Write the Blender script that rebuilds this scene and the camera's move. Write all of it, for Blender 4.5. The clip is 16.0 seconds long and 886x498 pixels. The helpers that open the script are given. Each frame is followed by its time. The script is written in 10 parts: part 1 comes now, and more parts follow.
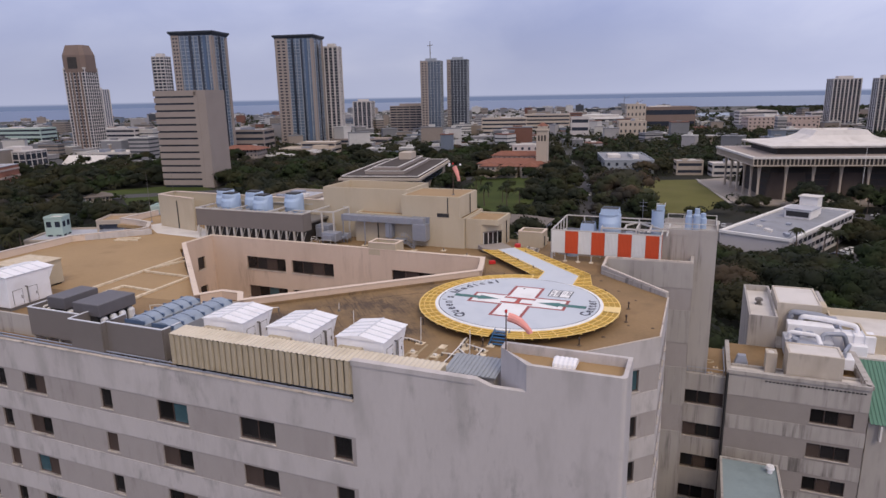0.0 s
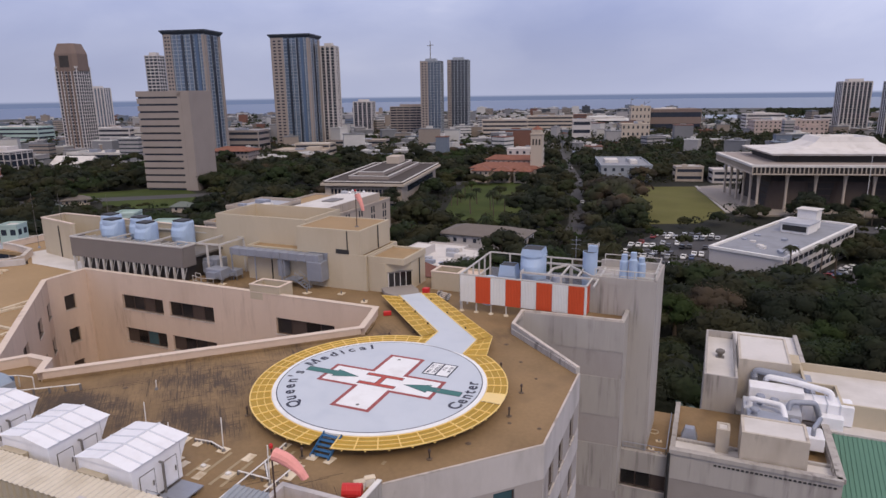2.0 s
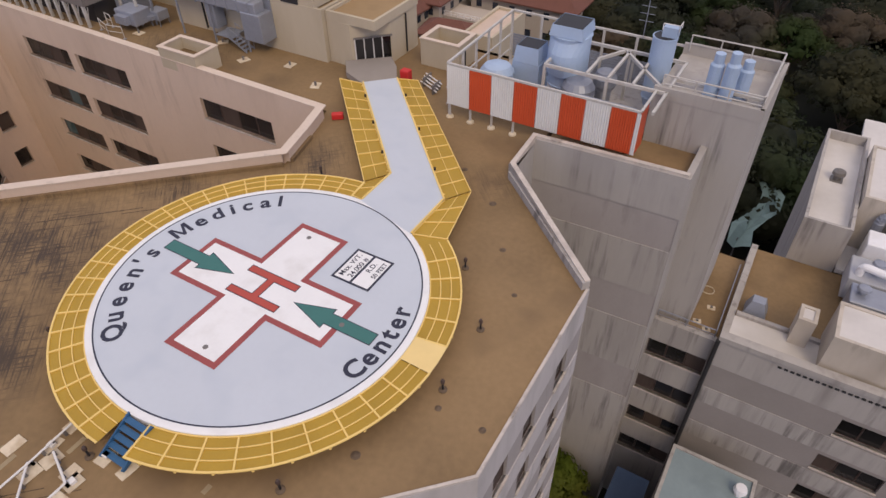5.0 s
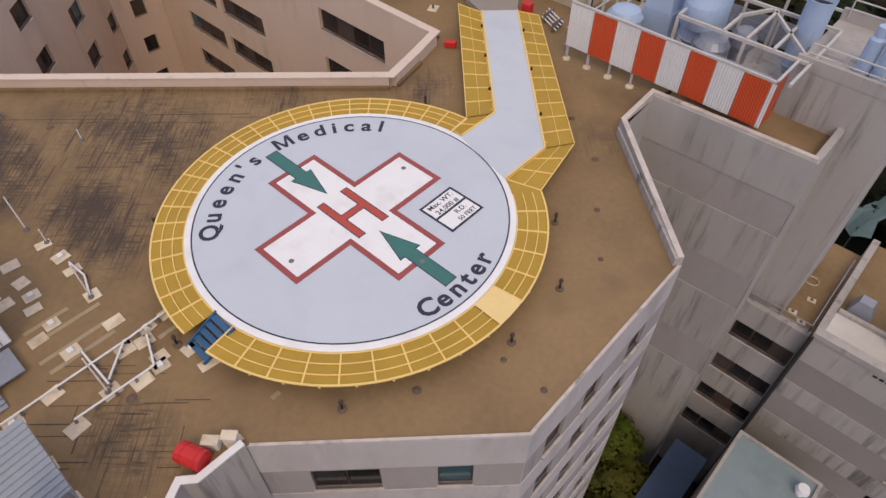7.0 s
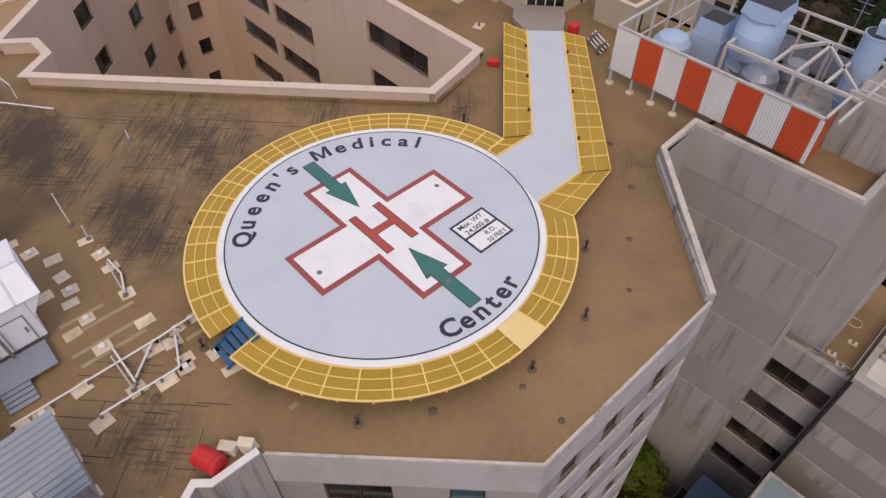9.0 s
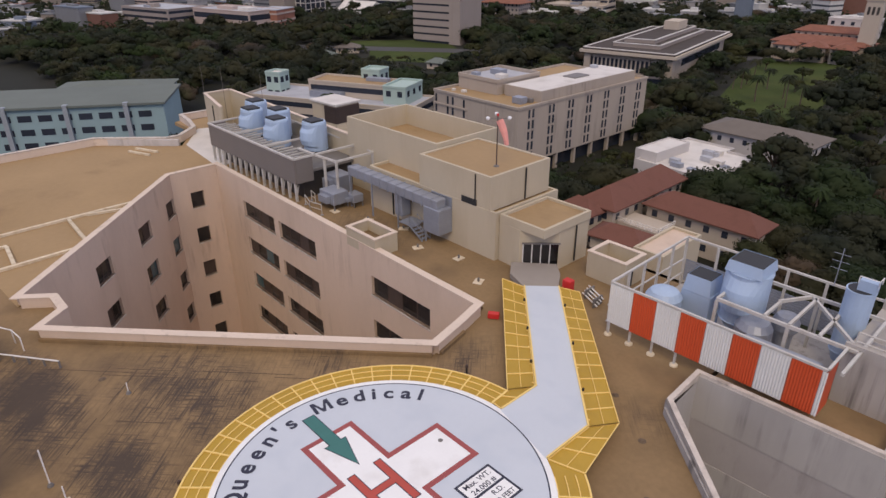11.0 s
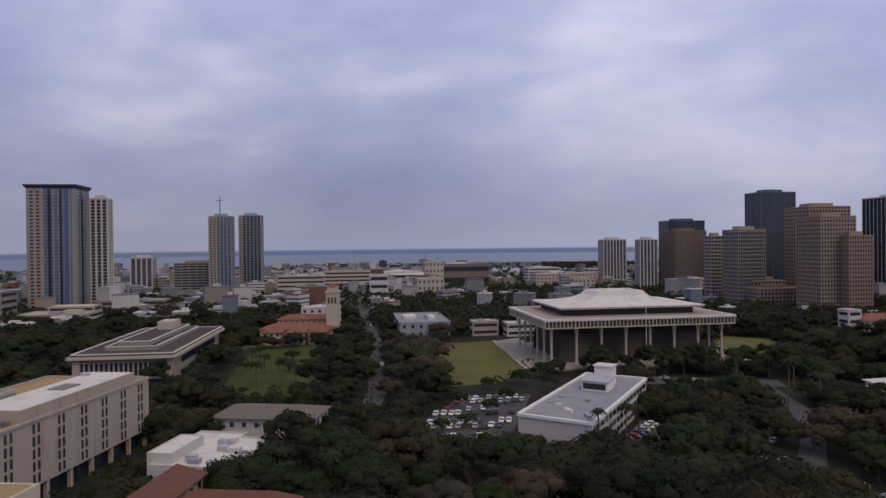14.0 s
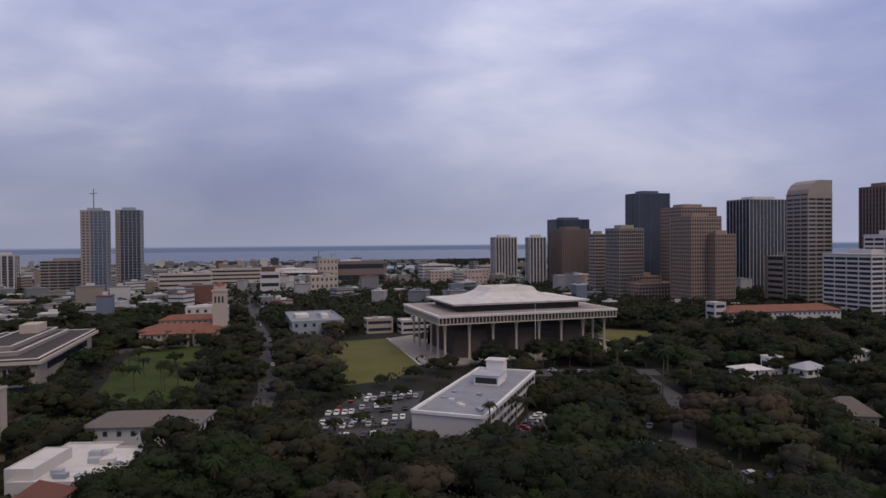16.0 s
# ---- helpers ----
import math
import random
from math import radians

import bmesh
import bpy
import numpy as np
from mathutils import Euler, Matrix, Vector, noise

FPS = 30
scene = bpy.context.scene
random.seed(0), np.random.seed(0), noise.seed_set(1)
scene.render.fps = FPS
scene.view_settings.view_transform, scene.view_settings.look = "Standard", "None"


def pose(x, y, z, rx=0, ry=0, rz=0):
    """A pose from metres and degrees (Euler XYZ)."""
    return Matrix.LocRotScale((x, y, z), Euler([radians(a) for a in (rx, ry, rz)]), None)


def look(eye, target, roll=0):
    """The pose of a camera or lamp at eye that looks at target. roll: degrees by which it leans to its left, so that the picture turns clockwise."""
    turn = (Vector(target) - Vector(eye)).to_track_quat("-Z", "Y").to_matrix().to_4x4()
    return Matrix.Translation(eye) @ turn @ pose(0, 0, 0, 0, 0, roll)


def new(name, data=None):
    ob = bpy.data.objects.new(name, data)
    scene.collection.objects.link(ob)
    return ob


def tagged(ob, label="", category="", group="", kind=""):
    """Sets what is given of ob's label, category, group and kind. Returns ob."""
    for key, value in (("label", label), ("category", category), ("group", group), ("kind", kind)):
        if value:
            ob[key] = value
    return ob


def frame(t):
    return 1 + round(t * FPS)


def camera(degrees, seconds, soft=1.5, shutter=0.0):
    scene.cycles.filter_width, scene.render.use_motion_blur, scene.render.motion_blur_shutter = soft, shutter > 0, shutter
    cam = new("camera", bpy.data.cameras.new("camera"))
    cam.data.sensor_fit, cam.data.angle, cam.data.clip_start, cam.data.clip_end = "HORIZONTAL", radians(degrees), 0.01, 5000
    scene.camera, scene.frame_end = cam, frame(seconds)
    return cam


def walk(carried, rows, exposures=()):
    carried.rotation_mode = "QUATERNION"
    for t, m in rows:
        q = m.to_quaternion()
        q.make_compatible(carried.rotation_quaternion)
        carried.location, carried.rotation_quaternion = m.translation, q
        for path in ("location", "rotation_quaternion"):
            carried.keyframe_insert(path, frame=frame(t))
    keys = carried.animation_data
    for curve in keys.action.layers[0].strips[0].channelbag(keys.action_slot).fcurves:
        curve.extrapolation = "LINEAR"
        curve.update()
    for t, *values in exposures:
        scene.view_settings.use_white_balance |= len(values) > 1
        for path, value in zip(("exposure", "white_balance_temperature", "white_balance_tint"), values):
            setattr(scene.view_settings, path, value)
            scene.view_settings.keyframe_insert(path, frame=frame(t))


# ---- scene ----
cam = camera(69.1, 16.0)
PATH = [
    (0, 15.702, -57.796, 59.738, 76.373, 1.087, 21.842),
    (0.5, 18.532, -53.412, 60.789, 76.320, 1.124, 25.191),
    (1, 20.766, -48.875, 61.283, 76.304, 0.919, 20.223),
    (1.5, 21.659, -44.406, 61.316, 76.268, 0.919, 16.557),
    (2, 22.026, -39.709, 61.194, 76.342, 0.770, 22.690),
    (2.5, 22.271, -34.952, 61.305, 76.327, 0.576, 31.903),
    (3, 22.012, -29.740, 60.733, 72.808, 0.759, 34.079),
    (3.5, 21.003, -25.006, 61.026, 61.081, 0.316, 32.464),
    (3.7, 20.514, -22.956, 61.133, 58.792, 0.534, 32.045),
    (5.8, 18.604, -12.882, 62.457, 43.099, 1.066, 30.608),
    (6, 18.529, -12.992, 62.467, 42.131, 0.965, 31.729),
    (6.5, 18.405, -13.352, 62.387, 41.856, 0.433, 37.896),
    (7, 18.47, -13.517, 62.41, 41.751, 0.085, 42.519),
    (7.5, 18.599, -13.438, 62.458, 41.756, 0.002, 45.401),
    (8, 18.706, -13.118, 62.494, 41.771, 0.107, 46.928),
    (10.5, 18.218, -12.807, 63.178, 50.735, -0.074, 48.909),
    (11, 18.2, -12.95, 63.0, 64.192, 0.255, 47.204),
    (11.5, 18.2, -12.9, 63.0, 77.014, 0.505, 42.599),
    (12, 18.25, -12.9, 62.95, 88.945, 0.836, 36.354),
    (12.5, 18.3, -12.95, 62.9, 89.747, 0.884, 29.653),
    (13, 18.3, -13.0, 62.8, 89.684, 0.839, 22.635),
    (13.5, 18.3, -13.0, 62.7, 89.656, 0.776, 10.956),
    (14, 18.25, -13.05, 62.6, 89.645, 0.627, 5.137),
    (14.5, 18.25, -13.05, 62.55, 89.584, 0.624, 4.259),
    (15, 18.3, -13.0, 62.5, 89.532, 0.657, 3.27),
    (15.5, 18.4, -12.8, 62.45, 89.419, 0.639, 2.575),
    (16, 18.7, -12.0, 62.4, 89.323, 0.474, -4.175),
]
walk(cam, [(t, pose(x, y, z, rx, ry, rz)) for t, x, y, z, rx, ry, rz in PATH],
     exposures=[(0, -0.16, 6500, 9), (1.5, -0.16, 6500, 9), (2.5, -0.18, 6400, 9), (3.0, -0.2, 6500, 9), (3.5, -0.2, 6850, 9), (6.0, -0.24, 6650, 8), (8.0, -0.24, 6650, 8), (10.5, -0.24, 6600, 8), (11.0, -0.2, 6600, 8), (11.5, -0.08, 6350, 8), (12.0, -0.12, 6550, 10), (12.5, -0.34, 6500, 10), (13.0, -0.48, 6500, 10), (13.5, -0.62, 6500, 10), (14.0, -0.74, 6500, 10), (16.0, -0.74, 6500, 10)])

# ---- world, sun ----
world = bpy.data.worlds.new("overcast_sky")
scene.world = world
world.use_nodes = True
wn, wl = world.node_tree.nodes, world.node_tree.links
wn.clear()


def wnode(kind, **values):
    n = wn.new(kind)
    for k, v in values.items():
        n.inputs[k].default_value = v
    return n


def wmath(op, a, b=None, c=None):
    n = wn.new("ShaderNodeMath")
    n.operation = op
    for i, v in enumerate((a, b, c)):
        if v is None:
            continue
        if isinstance(v, (int, float)):
            n.inputs[i].default_value = v
        else:
            wl.new(v, n.inputs[i])
    return n.outputs[0]


SUN_UP, SUN_ROUND = radians(48), radians(138)
sky = wn.new("ShaderNodeTexSky")
sky.sky_type, sky.sun_disc, sky.sun_elevation, sky.sun_rotation = "NISHITA", False, SUN_UP, SUN_ROUND
sky.air_density, sky.dust_density, sky.ozone_density = 1.0, 2.0, 1.5
clear = wn.new("ShaderNodeVectorMath")
clear.operation = "SCALE"
clear.inputs[3].default_value = 0.10
wl.new(sky.outputs[0], clear.inputs[0])
coords = wn.new("ShaderNodeTexCoord")
sep = wn.new("ShaderNodeSeparateXYZ")
wl.new(coords.outputs["Generated"], sep.inputs[0])


def cloud_noise(scale, detail, rough, shift, stretch, tilt):
    m = wn.new("ShaderNodeMapping")
    m.inputs[1].default_value = shift
    m.inputs[2].default_value = (0, radians(tilt), 0)
    m.inputs[3].default_value = stretch
    wl.new(coords.outputs["Generated"], m.inputs[0])
    n = wnode("ShaderNodeTexNoise", Scale=scale, Detail=detail, Roughness=rough, Distortion=0.35)
    wl.new(m.outputs[0], n.inputs["Vector"])
    return n.outputs["Fac"]


big = cloud_noise(1.7, 3.0, 0.5, (1.7, 0.4, 0.3), (1.0, 1.0, 2.2), 14)
fine = cloud_noise(3.6, 5.0, 0.55, (0.3, 2.9, 0.8), (1.0, 1.0, 2.6), 9)
mixed = wmath("ADD", wmath("MULTIPLY", big, 0.68), wmath("MULTIPLY", fine, 0.32))
ramp = wn.new("ShaderNodeValToRGB")
wl.new(mixed, ramp.inputs[0])
cr = ramp.color_ramp
cr.elements[0].position, cr.elements[0].color = 0.38, (0.275, 0.310, 0.530, 1)
cr.elements[1].position, cr.elements[1].color = 0.66, (0.68, 0.68, 0.83, 1)
e = cr.elements.new(0.52)
e.color = (0.43, 0.455, 0.655, 1)
cover = wn.new("ShaderNodeMix")
cover.data_type = "RGBA"
cover.inputs[0].default_value = 0.93
wl.new(clear.outputs[0], cover.inputs[6])
wl.new(ramp.outputs[0], cover.inputs[7])
# brighter overhead, as under a thick layer of cloud
up = wmath("MAXIMUM", sep.outputs[2], 0.0)
zenith = wmath("ADD", wmath("ADD", 1.0, wmath("MULTIPLY", wmath("MINIMUM", wmath("MULTIPLY", up, 3.0), 1.0), 0.72)), wmath("MULTIPLY", up, 0.2))
bright = wn.new("ShaderNodeVectorMath")
bright.operation = "SCALE"
grey = wn.new("ShaderNodeMix")
grey.data_type, grey.blend_type = "RGBA", "MULTIPLY"
grey.inputs[7].default_value = (1.12, 1.0, 0.80, 1)
wl.new(cover.outputs[2], grey.inputs[6])
wl.new(wmath("MINIMUM", wmath("MAXIMUM", wmath("MULTIPLY", wmath("SUBTRACT", up, 0.35), 2.5), 0.0), 1.0), grey.inputs[0])
wl.new(grey.outputs[2], bright.inputs[0])
wl.new(zenith, bright.inputs[3])
# a pale band of haze close to the horizon
haze = wn.new("ShaderNodeMix")
haze.data_type = "RGBA"
haze.inputs[7].default_value = (0.505, 0.530, 0.705, 1)
wl.new(bright.outputs[0], haze.inputs[6])
wl.new(wmath("MULTIPLY", wmath("POWER", wmath("SUBTRACT", 1.0, wmath("MINIMUM", wmath("MULTIPLY", wmath("MAXIMUM", sep.outputs[2], 0.0), 5.5), 1.0)), 1.6), 0.8), haze.inputs[0])
# the sea beyond the last of the sheet
below = wn.new("ShaderNodeMix")
below.data_type = "RGBA"
below.inputs[7].default_value = (0.19, 0.235, 0.385, 1)
# the cloud thins out low down towards the west
low = wmath("SUBTRACT", 1.0, wmath("MINIMUM", wmath("MULTIPLY", up, 2.6), 1.0))
west = wmath("MINIMUM", wmath("MAXIMUM", wmath("ADD", sep.outputs[0], 0.25), 0.0), 0.6)
thin = wn.new("ShaderNodeVectorMath")
thin.operation = "SCALE"
wl.new(haze.outputs[2], thin.inputs[0])
wl.new(wmath("ADD", 1.03, wmath("MULTIPLY", wmath("MULTIPLY", low, west), 0.5)), thin.inputs[3])
wl.new(thin.outputs[0], below.inputs[6])
wl.new(wmath("MINIMUM", wmath("MAXIMUM", wmath("MULTIPLY", wmath("SUBTRACT", -0.0042, sep.outputs[2]), 300.0), 0.0), 1.0), below.inputs[0])
background = wn.new("ShaderNodeBackground")
wl.new(below.outputs[2], background.inputs[0])
background.inputs[1].default_value = 1.0
out = wn.new("ShaderNodeOutputWorld")
wl.new(background.outputs[0], out.inputs[0])

sun = new("sun", bpy.data.lights.new("sun", "SUN"))
sun.data.energy, sun.data.angle, sun.data.color = 1.42, radians(25), (1.0, 0.80, 0.56)
sun.matrix_world = look((0, 0, 300), Vector((0, 0, 300)) - Vector((math.sin(SUN_ROUND) * math.cos(SUN_UP), math.cos(SUN_ROUND) * math.cos(SUN_UP), math.sin(SUN_UP))))
scene.view_settings.exposure = 0.0

# ---- materials ----
def material(name, base, rough=0.8, metal=0.0, vary=0.18, scale=0.6, fine=9.0, bump=0.15, stain=None, stain_amount=0.0, stain_scale=0.25, stretch=(1, 1, 1), per_object=0.0, spec=0.35, stain_low=0.5):
    """A surface with broad and fine variation, optional stains, and fine relief."""
    m = bpy.data.materials.new(name)
    m.use_nodes = True
    n, l = m.node_tree.nodes, m.node_tree.links
    b = n["Principled BSDF"]
    b.inputs["Roughness"].default_value, b.inputs["Metallic"].default_value = rough, metal
    b.inputs["Specular IOR Level"].default_value = spec
    co = n.new("ShaderNodeTexCoord")
    mp = n.new("ShaderNodeMapping")
    mp.inputs[3].default_value = stretch
    geo = n.new("ShaderNodeNewGeometry")
    l.new(geo.outputs["Position"], mp.inputs[0])

    def noise_of(s, d):
        t = n.new("ShaderNodeTexNoise")
        t.inputs["Scale"].default_value, t.inputs["Detail"].default_value = s, d
        l.new(mp.outputs[0], t.inputs["Vector"])
        return t.outputs["Fac"]

    def mul(a, k, add):
        t = n.new("ShaderNodeMath")
        t.operation = "MULTIPLY_ADD"
        l.new(a, t.inputs[0])
        t.inputs[1].default_value, t.inputs[2].default_value = k, add
        return t.outputs[0]

    broad, small = noise_of(scale, 3), noise_of(fine, 4)
    total = n.new("ShaderNodeMath")
    total.operation = "ADD"
    l.new(mul(broad, vary * 2, 1 - vary), total.inputs[0])
    l.new(mul(small, vary, -vary / 2), total.inputs[1])
    value = total.outputs[0]
    if per_object:
        info = n.new("ShaderNodeObjectInfo")
        t = n.new("ShaderNodeMath")
        t.operation = "ADD"
        l.new(value, t.inputs[0])
        l.new(mul(info.outputs["Random"], per_object * 2, -per_object), t.inputs[1])
        value = t.outputs[0]
    tint = n.new("ShaderNodeVectorMath")
    tint.operation = "SCALE"
    tint.inputs[0].default_value = base
    l.new(value, tint.inputs[3])
    colour = tint.outputs[0]
    if stain:
        s = noise_of(stain_scale, 5)
        r = n.new("ShaderNodeMapRange")
        r.inputs[1].default_value, r.inputs[2].default_value = stain_low, stain_low + 0.22
        r.inputs[4].default_value = stain_amount
        l.new(s, r.inputs[0])
        mx = n.new("ShaderNodeMix")
        mx.data_type = "RGBA"
        mx.inputs[7].default_value = (*stain, 1)
        l.new(r.outputs[0], mx.inputs[0])
        l.new(colour, mx.inputs[6])
        colour = mx.outputs[2]
    l.new(colour, b.inputs["Base Color"])
    if bump:
        bp = n.new("ShaderNodeBump")
        bp.inputs["Strength"].default_value, bp.inputs["Distance"].default_value = bump, 0.03
        l.new(small, bp.inputs["Height"])
        l.new(bp.outputs[0], b.inputs["Normal"])
    return m


M = {}
M["roof"] = material("brown_roof_membrane", (0.236, 0.156, 0.079), 0.85, vary=0.32, scale=0.22, fine=3.2, stain=(0.115, 0.075, 0.045), stain_amount=0.75, stain_scale=0.20, stain_low=0.54, bump=0.1)
M["roof_tan"] = material("tan_roof_membrane", (0.335, 0.228, 0.118), 0.85, vary=0.16, scale=0.15, fine=2.0, stain=(0.16, 0.10, 0.05), stain_amount=0.7, stain_scale=0.12, stain_low=0.58)
M["cream"] = material("pinkish_cream_stucco", (0.60, 0.475, 0.385), 0.85, vary=0.08, scale=0.25, fine=5, stain=(0.47, 0.36, 0.28), stain_amount=0.5, stain_scale=0.3, stretch=(1, 1, 0.35))
M["cream_light"] = material("cream_painted_parapet", (0.64, 0.53, 0.44), 0.8, vary=0.10, scale=0.4, fine=5)
M["ivory"] = material("pale_yellow_stucco", (0.49, 0.424, 0.320), 0.85, vary=0.07, scale=0.25, fine=4, stain=(0.40, 0.33, 0.24), stain_amount=0.5, stain_scale=0.35, stretch=(1, 1, 0.3))
M["concrete"] = material("weathered_white_concrete", (0.52, 0.487, 0.478), 0.9, vary=0.09, scale=0.3, fine=4, stain=(0.33, 0.31, 0.295), stain_amount=0.55, stain_scale=0.55, stretch=(1, 1, 0.3), stain_low=0.50)
M["concrete_band"] = material("grey_aggregate_concrete", (0.375, 0.342, 0.328), 0.92, vary=0.10, scale=0.5, fine=8, stain=(0.28, 0.25, 0.24), stain_amount=0.5, stain_scale=0.5, stretch=(1, 1, 0.4))
M["greywall"] = material("grey_stained_concrete", (0.41, 0.382, 0.358), 0.92, vary=0.10, scale=0.25, fine=3, stain=(0.30, 0.275, 0.26), stain_amount=0.6, stain_scale=0.35, stretch=(1, 1, 0.2))
M["annex_wall"] = material("soiled_grey_concrete", (0.42, 0.392, 0.372), 0.9, vary=0.10, scale=0.3, fine=4, stain=(0.25, 0.23, 0.215), stain_amount=0.72, stain_scale=0.8, stretch=(1, 1, 0.13), stain_low=0.50)
M["annex_band"] = material("grey_ribbed_concrete", (0.30, 0.272, 0.258), 0.92, vary=0.10, scale=0.5, fine=8)
M["dirty_white"] = material("soiled_cream_paint", (0.52, 0.465, 0.40), 0.85, vary=0.14, scale=0.3, fine=4, stain=(0.33, 0.28, 0.23), stain_amount=0.6, stain_scale=0.5, stretch=(1, 1, 0.4))
M["court_roof"] = material("dark_brown_grey_roof", (0.085, 0.074, 0.07), 0.95, vary=0.2, scale=0.12, fine=2, spec=0.05)
M["lead_roof"] = material("mid_grey_flat_roof", (0.27, 0.28, 0.31), 0.95, spec=0.1, vary=0.14, scale=0.15, fine=2, stain=(0.2, 0.2, 0.22), stain_amount=0.6, stain_scale=0.2)
M["coping"] = material("pale_concrete_coping", (0.55, 0.49, 0.44), 0.85, vary=0.2, scale=0.8, fine=6, stain=(0.25, 0.22, 0.2), stain_amount=0.5, stain_scale=0.9)
M["deck_blue"] = material("pale_blue_deck_paint", (0.53, 0.57, 0.625), 0.55, vary=0.05, scale=0.3, fine=4, stain=(0.44, 0.49, 0.56), stain_amount=0.5, stain_scale=0.5, bump=0.05)
M["deck_white"] = material("white_deck_paint", (0.80, 0.80, 0.80), 0.5, vary=0.05, scale=0.6, fine=6, stain=(0.62, 0.60, 0.58), stain_amount=0.5, stain_scale=0.7, bump=0.05)
M["border_red"] = material("faded_dark_red_paint", (0.31, 0.075, 0.072), 0.6, vary=0.2, scale=1.4, fine=8, bump=0.05)
M["red"] = material("red_deck_paint", (0.43, 0.075, 0.055), 0.55, vary=0.10, scale=1, fine=8, bump=0.05)
M["green"] = material("green_deck_paint", (0.050, 0.165, 0.15), 0.55, vary=0.10, scale=1, fine=8, bump=0.05)
M["navy"] = material("dark_navy_paint", (0.030, 0.032, 0.055), 0.55, vary=0.15, scale=1, fine=8, bump=0.05)
M["yellow"] = material("yellow_steel_frame", (0.80, 0.58, 0.20), 0.55, vary=0.10, scale=0.8, fine=8)
M["net"] = material("yellow_grating", (0.42, 0.265, 0.035), 0.6, vary=0.14, scale=0.8, fine=14, per_object=0.06, bump=0.5)
M["pale_yellow"] = material("pale_yellow_plate", (0.80, 0.60, 0.26), 0.55, vary=0.06, scale=0.8, fine=5)
M["stair_blue"] = material("blue_painted_steel", (0.035, 0.115, 0.24), 0.5, vary=0.15, scale=1, fine=6)
M["white_metal"] = material("white_painted_sheet_metal", (0.80, 0.80, 0.83), 0.45, vary=0.05, scale=0.7, fine=4, stain=(0.62, 0.60, 0.60), stain_amount=0.4, stain_scale=0.8)
M["seam"] = material("pale_grey_seam", (0.62, 0.635, 0.68), 0.5, vary=0.08, scale=1, fine=6)
M["white_paint"] = material("white_paint", (0.74, 0.72, 0.70), 0.7, vary=0.10, scale=0.5, fine=5, stain=(0.5, 0.46, 0.42), stain_amount=0.4, stain_scale=0.5)
M["pad_white"] = material("pale_roof_pad", (0.62, 0.53, 0.40), 0.85, vary=0.2, scale=1.5, fine=7, per_object=0.12, stain=(0.36, 0.24, 0.12), stain_amount=0.6, stain_scale=1.6)
M["beige_top"] = material("faded_beige_ribbed_top", (0.60, 0.54, 0.44), 0.6, vary=0.12, scale=0.5, fine=4, stain=(0.42, 0.36, 0.27), stain_amount=0.5, stain_scale=0.6)
M["seam_tar"] = material("dark_seam", (0.075, 0.052, 0.036), 0.85, vary=0.3, scale=1.2, fine=8)
M["drain_brown"] = material("rusty_brown_drain", (0.13, 0.092, 0.062), 0.8, vary=0.3, scale=3, fine=12)
M["blue_metal"] = material("dull_blue_metal", (0.085, 0.13, 0.215), 0.5, vary=0.15, scale=0.6, fine=4)
M["faded"] = material("faded_walkway_strip", (0.33, 0.26, 0.16), 0.85, vary=0.2, scale=1.2, fine=6)
M["green_canvas"] = material("teal_green_canvas", (0.17, 0.24, 0.215), 0.8, vary=0.25, scale=0.5, fine=3)
M["beige_metal"] = material("beige_ribbed_steel", (0.46, 0.395, 0.29), 0.55, vary=0.09, scale=0.4, fine=5, stain=(0.33, 0.27, 0.17), stain_amount=0.4, stain_scale=0.6)
M["light_blue"] = material("pale_blue_painted_steel", (0.37, 0.475, 0.64), 0.45, vary=0.08, scale=0.6, fine=5, stain=(0.30, 0.40, 0.55), stain_amount=0.4, stain_scale=1.0)
M["grey_metal"] = material("grey_sheet_metal", (0.175, 0.162, 0.155), 0.55, vary=0.10, scale=0.5, fine=5, stain=(0.11, 0.10, 0.095), stain_amount=0.5, stain_scale=0.8)
M["screen_grey"] = material("grey_screen_panels", (0.185, 0.165, 0.155), 0.7, vary=0.06, scale=0.5, fine=4)
M["galv_blue"] = material("pale_blue_grey_sheet_metal", (0.28, 0.335, 0.41), 0.4, metal=0.2, vary=0.16, scale=0.8, fine=5, stain=(0.16, 0.20, 0.27), stain_amount=0.6, stain_scale=0.7)
M["chiller_grey"] = material("dark_grey_chiller_casing", (0.12, 0.115, 0.125), 0.55, vary=0.15, scale=0.6, fine=5)
M["galv"] = material("galvanised_duct", (0.30, 0.32, 0.375), 0.45, metal=0.35, vary=0.16, scale=0.9, fine=6)
M["bluegrey_metal"] = material("blue_grey_metal", (0.29, 0.315, 0.35), 0.45, vary=0.12, scale=0.7, fine=5)
M["steel_white"] = material("white_steel_beam", (0.52, 0.50, 0.475), 0.55, vary=0.12, scale=1.0, fine=7, stain=(0.40, 0.34, 0.28), stain_amount=0.5, stain_scale=1.3)
M["orange"] = material("orange_red_ribbed_panel", (0.56, 0.085, 0.030), 0.5, vary=0.10, scale=0.6, fine=6)
M["stripe_white"] = material("white_ribbed_panel", (0.68, 0.68, 0.67), 0.5, vary=0.10, scale=0.6, fine=6)
M["black"] = material("black_paint", (0.02, 0.02, 0.022), 0.6, vary=0.2)
M["dark"] = material("dark_grille", (0.03, 0.03, 0.032), 0.6, vary=0.2)
M["glass"] = material("dark_window_glass", (0.018, 0.017, 0.018), 0.12, vary=0.3, scale=0.5, fine=2, bump=0, spec=0.5, per_object=0.4)
